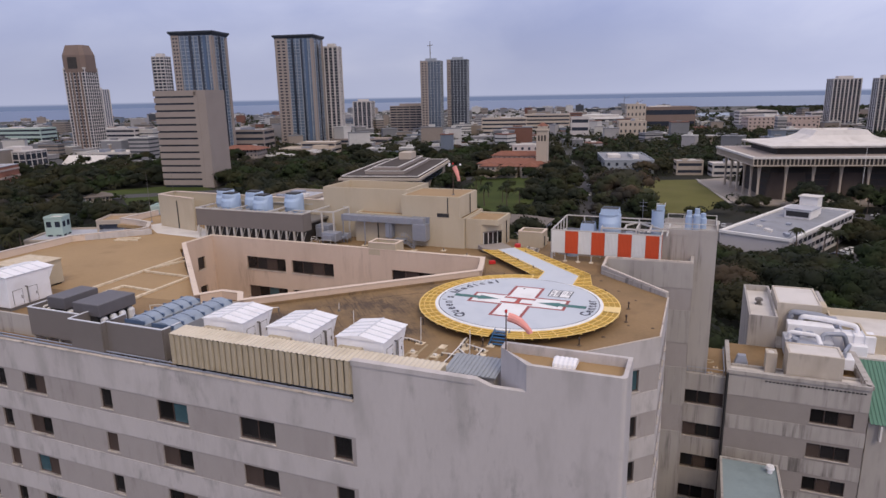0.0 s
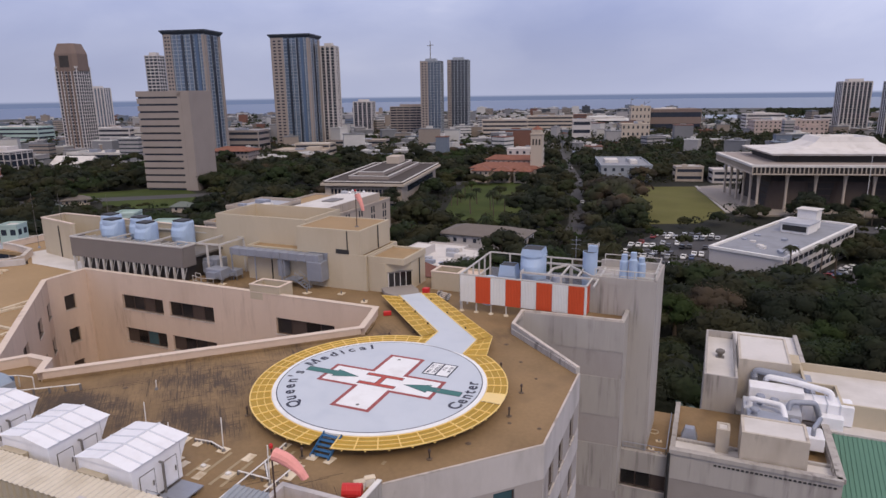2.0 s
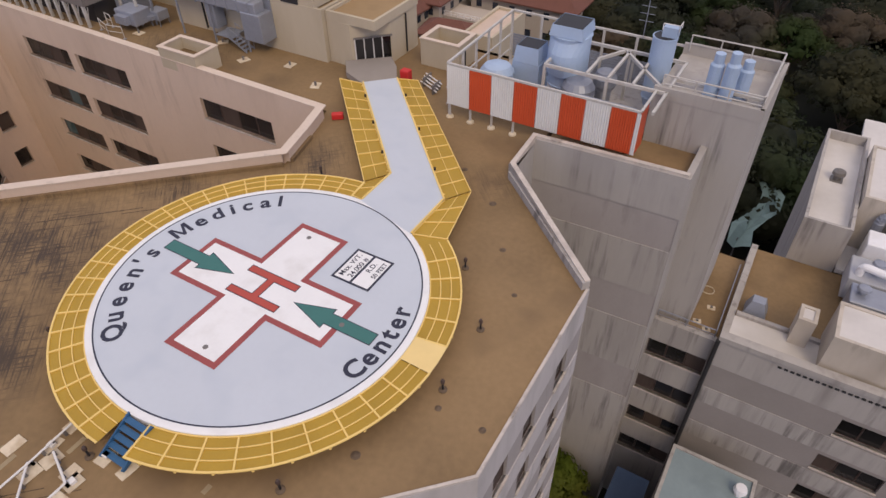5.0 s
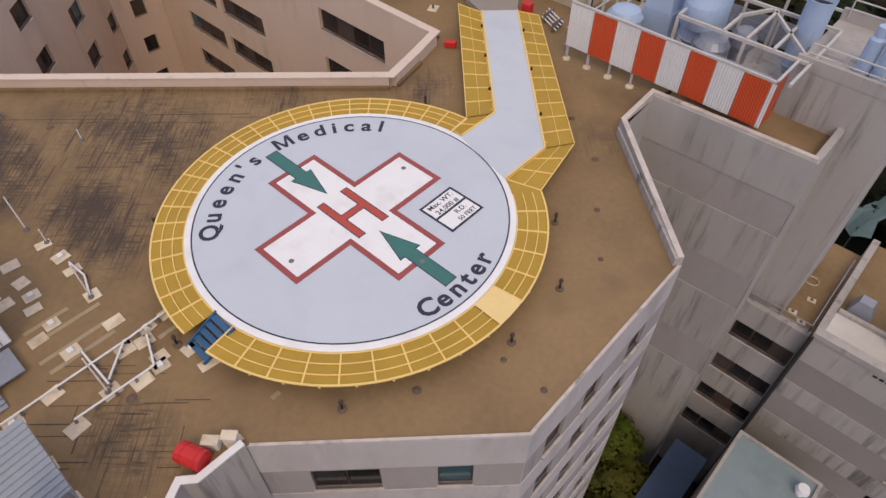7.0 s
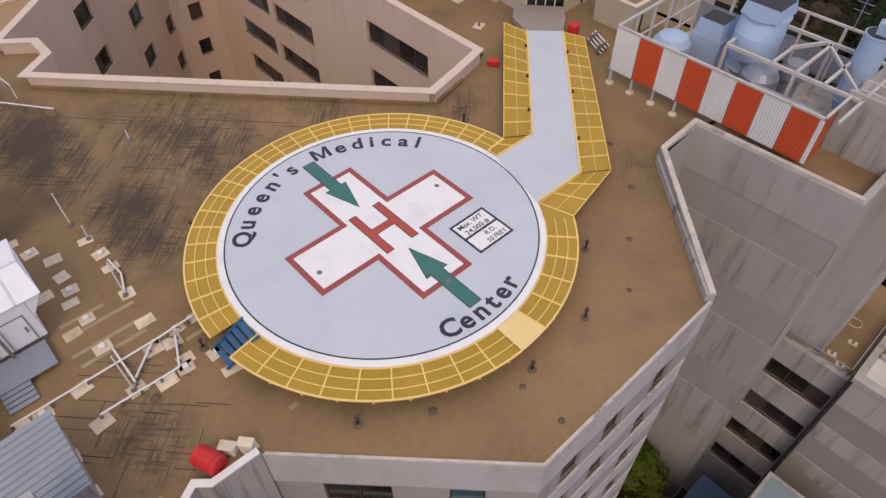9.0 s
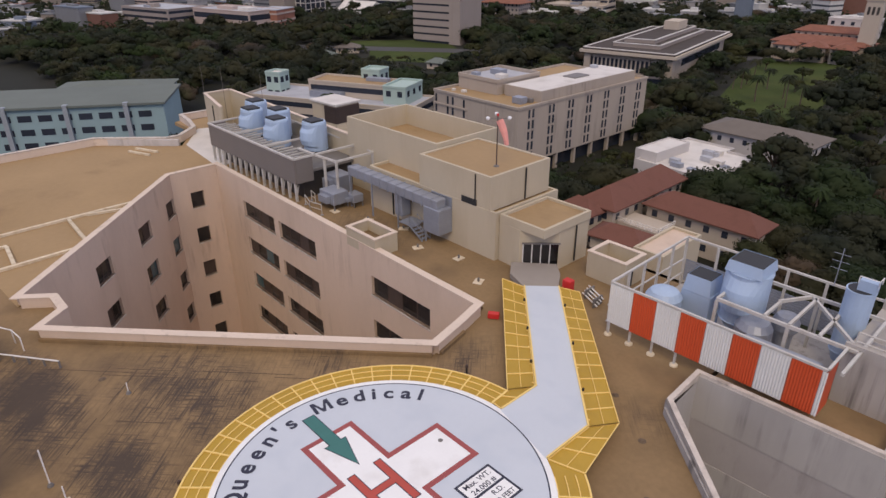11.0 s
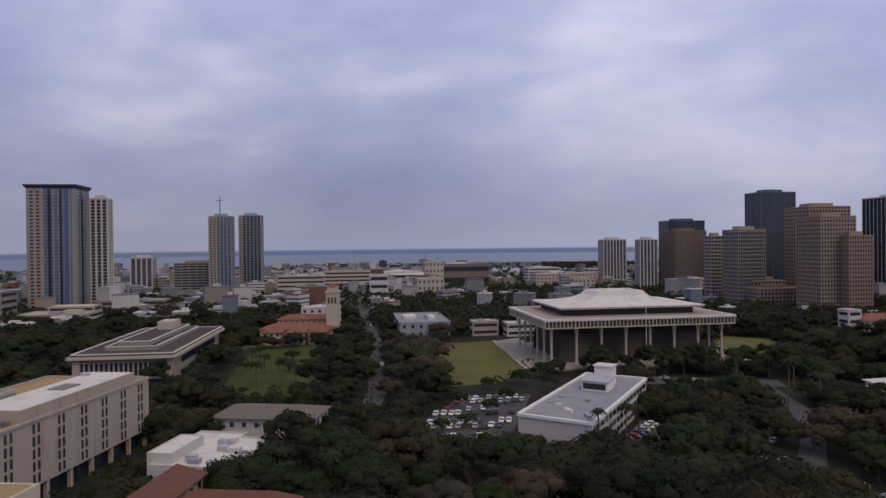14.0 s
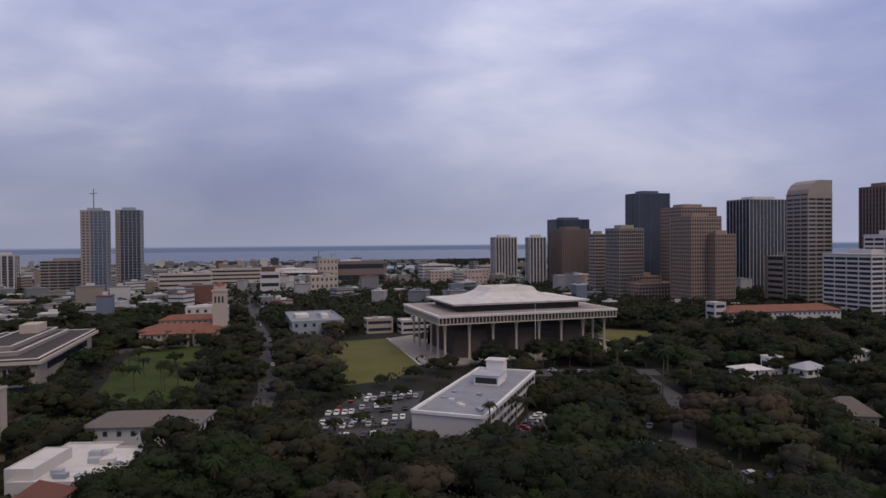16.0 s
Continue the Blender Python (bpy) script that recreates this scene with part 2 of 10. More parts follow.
M["curtain"] = material("drawn_dark_blind", (0.07, 0.05, 0.042), 0.6, vary=0.25, scale=1.5, fine=6, stretch=(3, 3, 0.2))
M["glass_teal"] = material("teal_window_glass", (0.05, 0.10, 0.12), 0.12, vary=0.2, scale=0.8, fine=2, bump=0, spec=0.5)
M["frame"] = material("brown_window_frame", (0.075, 0.05, 0.042), 0.6, vary=0.15)
M["windsock"] = material("faded_orange_fabric", (0.82, 0.36, 0.32), 0.9, vary=0.14, scale=2, fine=9)
M["red_plastic"] = material("red_plastic", (0.55, 0.03, 0.03), 0.45, vary=0.1)
M["green_roof"] = material("green_ribbed_roof", (0.105, 0.22, 0.165), 0.6, vary=0.10, scale=0.3, fine=4)
M["red_tile"] = material("red_brown_roof_tile", (0.155, 0.066, 0.048), 0.85, vary=0.3, scale=0.4, fine=4, stain=(0.12, 0.05, 0.04), stain_amount=0.5, stain_scale=0.4)
M["orange_tile"] = material("orange_clay_tile", (0.21, 0.088, 0.058), 0.85, vary=0.3, scale=0.25, fine=2)
M["grey_shingle"] = material("grey_brown_shingle", (0.150, 0.130, 0.115), 0.9, vary=0.15, scale=0.4, fine=4)
M["flat_grey"] = material("pale_grey_flat_roof", (0.40, 0.41, 0.45), 0.9, vary=0.14, scale=0.15, fine=2, stain=(0.25, 0.255, 0.28), stain_amount=0.6, stain_scale=0.12)
M["flat_white"] = material("white_flat_roof", (0.62, 0.59, 0.565), 0.9, vary=0.12, scale=0.15, fine=2, stain=(0.42, 0.39, 0.36), stain_amount=0.5, stain_scale=0.2)
M["blue_roof"] = material("blue_grey_flat_roof", (0.235, 0.295, 0.315), 0.8, vary=0.14, scale=0.3, fine=3, stain=(0.16, 0.20, 0.21), stain_amount=0.5, stain_scale=0.4)
M["green_grey_roof"] = material("green_grey_flat_roof", (0.135, 0.155, 0.14), 0.85, vary=0.15, scale=0.1, fine=1.5)
M["teal_wall"] = material("teal_painted_wall", (0.26, 0.36, 0.385), 0.85, vary=0.08, scale=0.2, fine=2)
M["mint"] = material("mint_painted_wall", (0.36, 0.46, 0.43), 0.85, vary=0.08, scale=0.2, fine=2)
M["office"] = material("pale_precast_concrete", (0.40, 0.342, 0.290), 0.9, vary=0.07, scale=0.12, fine=2, stain=(0.30, 0.27, 0.255), stain_amount=0.4, stain_scale=0.2, stretch=(1, 1, 0.3))
M["limestone"] = material("limestone", (0.46, 0.395, 0.33), 0.9, vary=0.08, scale=0.1, fine=1.5)
# near-black stand-in for the shade inside recesses, gaps and openings
M["dark_recess"] = material("dark_recessed_wall", (0.045, 0.04, 0.038), 0.7, vary=0.3, scale=0.3, fine=1)
# lava stone with the shade under the capitol roof put into its colour
M["lava"] = material("dark_lava_stone", (0.075, 0.058, 0.050), 0.9, vary=0.2, scale=0.3, fine=2)
M["brown_stone"] = material("brown_concrete", (0.20, 0.15, 0.13), 0.9, vary=0.08, scale=0.1, fine=1)
M["taupe"] = material("taupe_concrete", (0.31, 0.265, 0.24), 0.9, vary=0.08, scale=0.1, fine=1)
M["gold_stone"] = material("golden_brown_granite", (0.30, 0.222, 0.175), 0.8, vary=0.08, scale=0.1, fine=1)
M["pink_stone"] = material("pink_tan_concrete", (0.46, 0.37, 0.335), 0.9, vary=0.08, scale=0.1, fine=1)
M["pale_tower"] = material("pale_tower_concrete", (0.52, 0.49, 0.48), 0.9, vary=0.07, scale=0.1, fine=1)
M["tower_glass"] = material("blue_grey_curtain_glass", (0.075, 0.10, 0.145), 0.12, vary=0.4, scale=0.06, fine=0.5, bump=0, spec=0.6)
M["sky_glass"] = material("pale_blue_curtain_glass", (0.15, 0.20, 0.275), 0.12, metal=0.25, vary=0.4, scale=0.12, fine=0.8, bump=0, spec=0.6)
# base lifted towards blue: haze and sky reflection put into the colour
M["tower_glass_dark"] = material("dark_curtain_glass", (0.032, 0.038, 0.055), 0.14, vary=0.3, scale=0.06, fine=0.5, bump=0, spec=0.5)
M["cap_dark"] = material("dark_roof_cap", (0.05, 0.06, 0.075), 0.6, vary=0.15)
M["grass"] = material("dry_green_lawn", (0.118, 0.115, 0.040), 0.95, spec=0.1, vary=0.25, scale=0.05, fine=0.9, stain=(0.14, 0.125, 0.055), stain_amount=0.7, stain_scale=0.035, bump=0.3)
M["grass_green"] = material("green_lawn", (0.050, 0.068, 0.020), 0.95, spec=0.1, vary=0.35, scale=0.06, fine=0.9, stain=(0.085, 0.095, 0.030), stain_amount=0.6, stain_scale=0.04, bump=0.3)
# near-black: the shade under the trees is put into this ground colour
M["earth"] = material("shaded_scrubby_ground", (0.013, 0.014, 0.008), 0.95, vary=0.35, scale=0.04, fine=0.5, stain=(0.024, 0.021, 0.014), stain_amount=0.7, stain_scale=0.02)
# distance haze is put into these colours: duller and bluer than the surfaces themselves
for k_, c_ in (("far_pale", (0.33, 0.32, 0.325)), ("far_tan", (0.27, 0.23, 0.20)), ("far_grey", (0.185, 0.19, 0.205)), ("far_dark", (0.055, 0.062, 0.075)), ("far_white", (0.50, 0.49, 0.48)), ("far_red", (0.17, 0.085, 0.065)), ("far_blue", (0.15, 0.18, 0.23))):
    M[k_] = material(k_ + "_roofs", c_, 0.9, vary=0.2, scale=0.03, fine=0.4, bump=0)
M["urban"] = material("city_ground", (0.11, 0.105, 0.10), 0.95, vary=0.4, scale=0.012, fine=0.1, stain=(0.022, 0.028, 0.016), stain_amount=1.0, stain_scale=0.009, stain_low=0.44)
M["asphalt"] = material("asphalt", (0.070, 0.068, 0.072), 0.9, vary=0.2, scale=0.08, fine=1.5)
M["paving"] = material("pale_paving", (0.30, 0.265, 0.235), 0.9, vary=0.15, scale=0.08, fine=1.2)
M["kerb"] = material("pale_concrete_kerb", (0.42, 0.39, 0.36), 0.9, vary=0.15)
M["sea"] = material("sea_water", (0.082, 0.118, 0.195), 0.35, vary=0.10, scale=0.004, fine=0.03, bump=0.0, spec=0.3)
M["lagoon"] = material("lagoon_water", (0.20, 0.245, 0.31), 0.3, vary=0.10, scale=0.01, fine=0.06, bump=0.0)
M["bark"] = material("grey_brown_bark", (0.11, 0.085, 0.065), 0.95, vary=0.25, scale=1, fine=6)


def foliage(name, base, tip, seed):
    m = bpy.data.materials.new(name)
    m.use_nodes = True
    n, l = m.node_tree.nodes, m.node_tree.links
    b = n["Principled BSDF"]
    b.inputs["Roughness"].default_value = 0.7
    b.inputs["Specular IOR Level"].default_value = 0.15
    geo, info = n.new("ShaderNodeNewGeometry"), n.new("ShaderNodeObjectInfo")
    t = n.new("ShaderNodeTexNoise")
    t.inputs["Scale"].default_value, t.inputs["Detail"].default_value = 0.22, 3
    l.new(geo.outputs["Position"], t.inputs["Vector"])
    a = n.new("ShaderNodeMath")
    a.operation = "MULTIPLY_ADD"
    l.new(geo.outputs["Random Per Island"], a.inputs[0])
    a.inputs[1].default_value = 0.30
    l.new(t.outputs["Fac"], a.inputs[2])
    c = n.new("ShaderNodeMath")
    c.operation = "MULTIPLY_ADD"
    l.new(info.outputs["Random"], c.inputs[0])
    c.inputs[1].default_value = 0.5
    l.new(a.outputs[0], c.inputs[2])
    r = n.new("ShaderNodeMapRange")
    r.inputs[1].default_value, r.inputs[2].default_value = 0.35, 1.25
    l.new(c.outputs[0], r.inputs[0])
    mx = n.new("ShaderNodeMix")
    mx.data_type = "RGBA"
    mx.inputs[6].default_value, mx.inputs[7].default_value = (*base, 1), (*tip, 1)
    l.new(r.outputs[0], mx.inputs[0])
    # trees differ from one another: cooler and darker, browner, or fresher green
    tint = None
    for scale, lo, hi, cold, warm in ((0.065, 0.38, 0.62, (0.74, 0.84, 0.84, 1), (1.42, 1.26, 1.0, 1)), (0.045, 0.52, 0.66, None, (0.95, 1.28, 0.80, 1))):
        w = n.new("ShaderNodeTexNoise")
        w.inputs["Scale"].default_value, w.inputs["Detail"].default_value = scale, 1
        l.new(geo.outputs["Position"], w.inputs["Vector"])
        q = n.new("ShaderNodeMapRange")
        q.inputs[1].default_value, q.inputs[2].default_value = lo, hi
        l.new(w.outputs["Fac"], q.inputs[0])
        k = n.new("ShaderNodeMix")
        k.data_type = "RGBA"
        l.new(q.outputs[0], k.inputs[0])
        if tint is None:
            k.inputs[6].default_value = cold
        else:
            l.new(tint, k.inputs[6])
        k.inputs[7].default_value = warm
        tint = k.outputs[2]
    shade = n.new("ShaderNodeMix")
    shade.data_type, shade.blend_type = "RGBA", "MULTIPLY"
    shade.inputs[0].default_value = 1.0
    l.new(mx.outputs[2], shade.inputs[6])
    l.new(tint, shade.inputs[7])
    l.new(shade.outputs[2], b.inputs["Base Color"])
    tuft = n.new("ShaderNodeTexNoise")
    tuft.inputs["Scale"].default_value, tuft.inputs["Detail"].default_value = 1.7, 4
    l.new(geo.outputs["Position"], tuft.inputs["Vector"])
    bp = n.new("ShaderNodeBump")
    bp.inputs["Strength"].default_value, bp.inputs["Distance"].default_value = 0.22, 0.5
    l.new(tuft.outputs["Fac"], bp.inputs["Height"])
    l.new(bp.outputs[0], b.inputs["Normal"])
    # light passes through the leaves
    glow = n.new("ShaderNodeBsdfTranslucent")
    l.new(shade.outputs[2], glow.inputs["Color"])
    both = n.new("ShaderNodeMixShader")
    both.inputs[0].default_value = 0.42
    l.new(b.outputs[0], both.inputs[1])
    l.new(glow.outputs[0], both.inputs[2])
    l.new(both.outputs[0], n["Material Output"].inputs["Surface"])
    return m


M["verge_grass"] = material("worn_brown_grass", (0.075, 0.070, 0.028), 0.95, vary=0.4, scale=0.3, fine=4.0, stain=(0.06, 0.045, 0.03), stain_amount=0.6, stain_scale=0.2)
M["brick_red"] = material("red_brick", (0.30, 0.13, 0.09), 0.85, vary=0.2, scale=0.3)
M["leaf"] = foliage("dark_green_leaves", (0.032, 0.036, 0.024), (0.044, 0.048, 0.031), 1)
M["leaf_light"] = foliage("mid_green_leaves", (0.034, 0.041, 0.022), (0.052, 0.060, 0.030), 2)
M["leaf_brown"] = foliage("sparse_brownish_leaves", (0.058, 0.048, 0.040), (0.090, 0.074, 0.060), 3)
M["leaf_bright"] = foliage("yellowish_green_leaves", (0.055, 0.075, 0.020), (0.150, 0.150, 0.035), 5)
M["palm"] = foliage("palm_fronds", (0.028, 0.034, 0.020), (0.050, 0.056, 0.032), 4)


def weather(mat, colour, sxy, sz, start, amount, patch=0.12):
    """Runs of dark mould down a wall, thick in some stretches and absent in others."""
    n, l = mat.node_tree.nodes, mat.node_tree.links
    bsdf = n["Principled BSDF"]
    old = bsdf.inputs["Base Color"].links[0].from_socket
    geo = n.new("ShaderNodeNewGeometry")
    facs = []
    for scale, detail, lo, hi in (((sxy, sxy, sz), 6, start, start + 0.16), ((patch, patch, patch * 1.6), 3, 0.40, 0.62)):
        mp = n.new("ShaderNodeMapping")
        mp.inputs[3].default_value = scale
        l.new(geo.outputs["Position"], mp.inputs[0])
        t = n.new("ShaderNodeTexNoise")
        t.inputs["Scale"].default_value, t.inputs["Detail"].default_value, t.inputs["Roughness"].default_value = 1.0, detail, 0.62
        l.new(mp.outputs[0], t.inputs["Vector"])
        r = n.new("ShaderNodeMapRange")
        r.inputs[1].default_value, r.inputs[2].default_value = lo, hi
        l.new(t.outputs["Fac"], r.inputs[0])
        facs.append(r.outputs[0])
    k = n.new("ShaderNodeMath")
    k.operation = "MULTIPLY"
    l.new(facs[0], k.inputs[0])
    l.new(facs[1], k.inputs[1])
    k2 = n.new("ShaderNodeMath")
    k2.operation = "MULTIPLY"
    k2.inputs[1].default_value = amount
    l.new(k.outputs[0], k2.inputs[0])
    mx = n.new("ShaderNodeMix")
    mx.data_type = "RGBA"
    mx.inputs[7].default_value = (*colour, 1)
    l.new(k2.outputs[0], mx.inputs[0])
    l.new(old, mx.inputs[6])
    l.new(mx.outputs[2], bsdf.inputs["Base Color"])


weather(M["concrete"], (0.18, 0.168, 0.16), 0.9, 0.34, 0.53, 0.55)
weather(M["concrete_band"], (0.16, 0.145, 0.135), 1.1, 0.22, 0.55, 0.55)
weather(M["office"], (0.19, 0.165, 0.145), 0.7, 0.08, 0.50, 0.6, 0.05)
weather(M["annex_wall"], (0.11, 0.10, 0.095), 1.3, 0.10, 0.50, 0.85)
weather(M["dirty_white"], (0.18, 0.15, 0.125), 0.9, 0.2, 0.52, 0.7)
weather(M["greywall"], (0.13, 0.12, 0.115), 1.6, 0.09, 0.52, 0.8)
weather(M["coping"], (0.10, 0.09, 0.08), 1.1, 1.1, 0.52, 0.8, 0.25)
weather(M["cream_light"], (0.30, 0.23, 0.18), 1.2, 1.2, 0.55, 0.6, 0.3)
weather(M["cream"], (0.34, 0.25, 0.19), 1.0, 0.15, 0.55, 0.6)


def tar_streaks(m, zones, angle):
    """Dark scratchy streaks of tar worn into the membrane, inside soft-edged zones (x, y, rx, ry, strength)."""
    n, l = m.node_tree.nodes, m.node_tree.links
    bsdf = n["Principled BSDF"]
    old = bsdf.inputs["Base Color"].links[0].from_socket

    def m2(op, a, b):
        t = n.new("ShaderNodeMath")
        t.operation = op
        for i, v in enumerate((a, b)):
            if isinstance(v, (int, float)):
                t.inputs[i].default_value = v
            else:
                l.new(v, t.inputs[i])
        return t.outputs[0]

    geo = n.new("ShaderNodeNewGeometry")
    turn = n.new("ShaderNodeMapping")
    turn.inputs[2].default_value = (0, 0, radians(angle))
    l.new(geo.outputs["Position"], turn.inputs[0])

    def streak(sx, sy, detail):
        sc = n.new("ShaderNodeMapping")
        sc.inputs[3].default_value = (sx, sy, 1)
        l.new(turn.outputs[0], sc.inputs[0])
        t = n.new("ShaderNodeTexNoise")
        t.inputs["Scale"].default_value, t.inputs["Detail"].default_value, t.inputs["Roughness"].default_value = 1.0, detail, 0.65
        l.new(sc.outputs[0], t.inputs["Vector"])
        return t.outputs["Fac"]

    lines, blot = m2("MAXIMUM", streak(0.45, 9.0, 6), m2("SUBTRACT", streak(7.0, 0.6, 6), 0.03)), streak(0.4, 0.7, 6)
    sep_ = n.new("ShaderNodeSeparateXYZ")
    l.new(geo.outputs["Position"], sep_.inputs[0])
    total = None
    for x, y, rx, ry, k in zones:
        dx = m2("DIVIDE", m2("SUBTRACT", sep_.outputs[0], x), rx)
        dy = m2("DIVIDE", m2("SUBTRACT", sep_.outputs[1], y), ry)
        d = m2("SQRT", m2("ADD", m2("MULTIPLY", dx, dx), m2("MULTIPLY", dy, dy)), 0)
        z = m2("MULTIPLY", m2("MAXIMUM", m2("SUBTRACT", 1.0, d), 0.0), k)
        total = z if total is None else m2("MAXIMUM", total, z)
    amount = m2("ADD", m2("MULTIPLY", m2("SUBTRACT", lines, 0.5), 3.6), m2("MULTIPLY", m2("SUBTRACT", blot, 0.52), 2.2))
    amount = m2("MULTIPLY", m2("ADD", amount, total), m2("MINIMUM", m2("MULTIPLY", total, 2.2), 1.0))
    amount = m2("MINIMUM", m2("MAXIMUM", amount, 0.0), 0.88)
    mx = n.new("ShaderNodeMix")
    mx.data_type = "RGBA"
    mx.inputs[7].default_value = (0.048, 0.036, 0.031, 1)
    l.new(amount, mx.inputs[0])
    l.new(old, mx.inputs[6])
    l.new(mx.outputs[2], bsdf.inputs["Base Color"])


tar_streaks(M["roof"], [(-19.5, -10.3, 8.0, 3.2, 1.25), (-10.2, -8.2, 5.5, 3.0, 0.95), (-14.0, -3.5, 11.0, 7.5, 0.62), (-9.5, -8.8, 5.5, 3.4, 0.9), (2.2, -13.6, 3.6, 2.6, 0.62), (-11.0, 4.0, 6.0, 4.0, 0.45), (-5.5, 10.5, 3.0, 4.5, 0.5), (-26.0, 18.5, 8, 3.5, 0.5), (5.0, 14.0, 4.0, 2.5, 0.35)], 47)

# ---- mesh helpers ----
def link(name, bm, mat, parent=None, label=""):
    me = bpy.data.meshes.new(name)
    bmesh.ops.recalc_face_normals(bm, faces=bm.faces)
    bm.to_mesh(me)
    bm.free()
    for k in (mat if isinstance(mat, (list, tuple)) else [mat]):
        me.materials.append(M[k])
    ob = new(name, me)
    if parent:
        ob.parent = parent
    if label:
        ob["label"] = label
    return ob


def part(name, bm, mat, parent, label=""):
    return link(name, bm, mat, parent, label)


def thing(name, label, category, at=(0, 0, 0), rz=0.0, group="", kind=""):
    ob = new(name)
    ob.empty_display_size = 0.2
    ob.matrix_world = pose(*at, 0, 0, rz)
    return tagged(ob, label, category, group, kind)


def share(name, mesh, parent, m):
    ob = new(name, mesh)
    ob.parent = parent
    ob.matrix_local = m
    return ob


def quad(bm, a, b, c, d, mi=0):
    f = bm.faces.new([bm.verts.new(p) for p in (a, b, c, d)])
    f.material_index = mi
    return f


def box(bm, x0, x1, y0, y1, z0, z1, mi=0, bevel=0.0):
    v = [bm.verts.new((x, y, z)) for z in (z0, z1) for y in (y0, y1) for x in (x0, x1)]
    fs = [bm.faces.new([v[i] for i in f]) for f in ((0, 2, 3, 1), (4, 5, 7, 6), (0, 1, 5, 4), (2, 6, 7, 3), (0, 4, 6, 2), (1, 3, 7, 5))]
    for f in fs:
        f.material_index = mi
    if bevel:
        es = list({e for f in fs for e in f.edges})
        bmesh.ops.bevel(bm, geom=es, offset=bevel, segments=1, affect="EDGES")
    return fs


def prism(bm, pts, z0, z1, mi=0, mi_top=None):
    lo, hi = [bm.verts.new((x, y, z0)) for x, y in pts], [bm.verts.new((x, y, z1)) for x, y in pts]
    k = len(pts)
    for i in range(k):
        bm.faces.new((lo[i], lo[(i + 1) % k], hi[(i + 1) % k], hi[i])).material_index = mi
    bm.faces.new(hi).material_index = mi if mi_top is None else mi_top
    bm.faces.new(lo[::-1]).material_index = mi


def rod(bm, a, b, r, n=6, r2=None, mi=0, caps=True):
    a, b = Vector(a), Vector(b)
    r2 = r if r2 is None else r2
    w = (b - a).normalized()
    u = w.orthogonal().normalized()
    v = w.cross(u)
    lo = [bm.verts.new(a + (u * math.cos(2 * math.pi * i / n) + v * math.sin(2 * math.pi * i / n)) * r) for i in range(n)]
    hi = [bm.verts.new(b + (u * math.cos(2 * math.pi * i / n) + v * math.sin(2 * math.pi * i / n)) * r2) for i in range(n)]
    for i in range(n):
        bm.faces.new((lo[i], lo[(i + 1) % n], hi[(i + 1) % n], hi[i])).material_index = mi
    if caps:
        bm.faces.new(hi).material_index = mi
        bm.faces.new(lo[::-1]).material_index = mi


def bar(bm, a, b, w, h=None, mi=0):
    """A square beam from a to b."""
    h = h or w
    a, b = Vector(a), Vector(b)
    d = (b - a).normalized()
    s = d.cross(Vector((0, 0, 1)))
    s = s.normalized() if s.length > 1e-4 else Vector((1, 0, 0))
    t = s.cross(d).normalized()
    v = [bm.verts.new(p + s * i * w / 2 + t * j * h / 2) for p in (a, b) for i, j in ((-1, -1), (1, -1), (1, 1), (-1, 1))]
    for f in ((0, 1, 2, 3), (7, 6, 5, 4), (0, 4, 5, 1), (1, 5, 6, 2), (2, 6, 7, 3), (3, 7, 4, 0)):
        bm.faces.new([v[i] for i in f]).material_index = mi


def strip(bm, pts, w, z0, z1, closed=False, mi=0):
    """A flat band of width w along plan points, its corners mitred; z1 may be a list, one height for each point."""
    k = len(pts)
    tops = z1 if isinstance(z1, (list, tuple)) else [z1] * k
    rows = []
    for i in range(k):
        p = Vector(pts[i])
        a = Vector(pts[i - 1]) if closed or i else None
        b = Vector(pts[(i + 1) % k]) if closed or i < k - 1 else None
        d1 = (p - a).normalized() if a is not None else (b - p).normalized()
        d2 = (b - p).normalized() if b is not None else d1
        n1, n2 = Vector((-d1.y, d1.x)), Vector((-d2.y, d2.x))
        m = n1 + n2
        m = m / max(0.35, m.dot(n1))
        q, r = p + m * w / 2, p - m * w / 2
        t, lo = tops[i], tops[i] - (max(tops) - z0)
        rows.append([bm.verts.new((v.x, v.y, z)) for v, z in ((q, lo), (q, t), (r, t), (r, lo))])
    for i in range(k if closed else k - 1):
        a, b = rows[i], rows[(i + 1) % k]
        for j in range(4):
            bm.faces.new((a[j], b[j], b[(j + 1) % 4], a[(j + 1) % 4])).material_index = mi
    if not closed:
        bm.faces.new(rows[0])
        bm.faces.new(rows[-1][::-1])


def lathe(bm, rings, cx=0, cy=0, n=20, mi=0):
    """Rings of (radius, z) joined from the bottom up, closed at both ends."""
    rows = [[bm.verts.new((cx + r * math.cos(2 * math.pi * i / n), cy + r * math.sin(2 * math.pi * i / n), z)) for i in range(n)] for r, z in rings]
    for lo, hi in zip(rows, rows[1:]):
        for i in range(n):
            bm.faces.new((lo[i], lo[(i + 1) % n], hi[(i + 1) % n], hi[i])).material_index = mi
    bm.faces.new(rows[-1]).material_index = mi
    bm.faces.new(rows[0][::-1]).material_index = mi


def disc_ring(bm, r0, r1, z, a0=0.0, a1=360.0, n=96, mi=0, drop=0.0):
    k = max(2, int(n * abs(a1 - a0) / 360))
    for i in range(k):
        p, q = radians(a0 + (a1 - a0) * i / k), radians(a0 + (a1 - a0) * (i + 1) / k)
        quad(bm, (r0 * math.cos(p), r0 * math.sin(p), z), (r1 * math.cos(p), r1 * math.sin(p), z - drop), (r1 * math.cos(q), r1 * math.sin(q), z - drop), (r0 * math.cos(q), r0 * math.sin(q), z), mi)


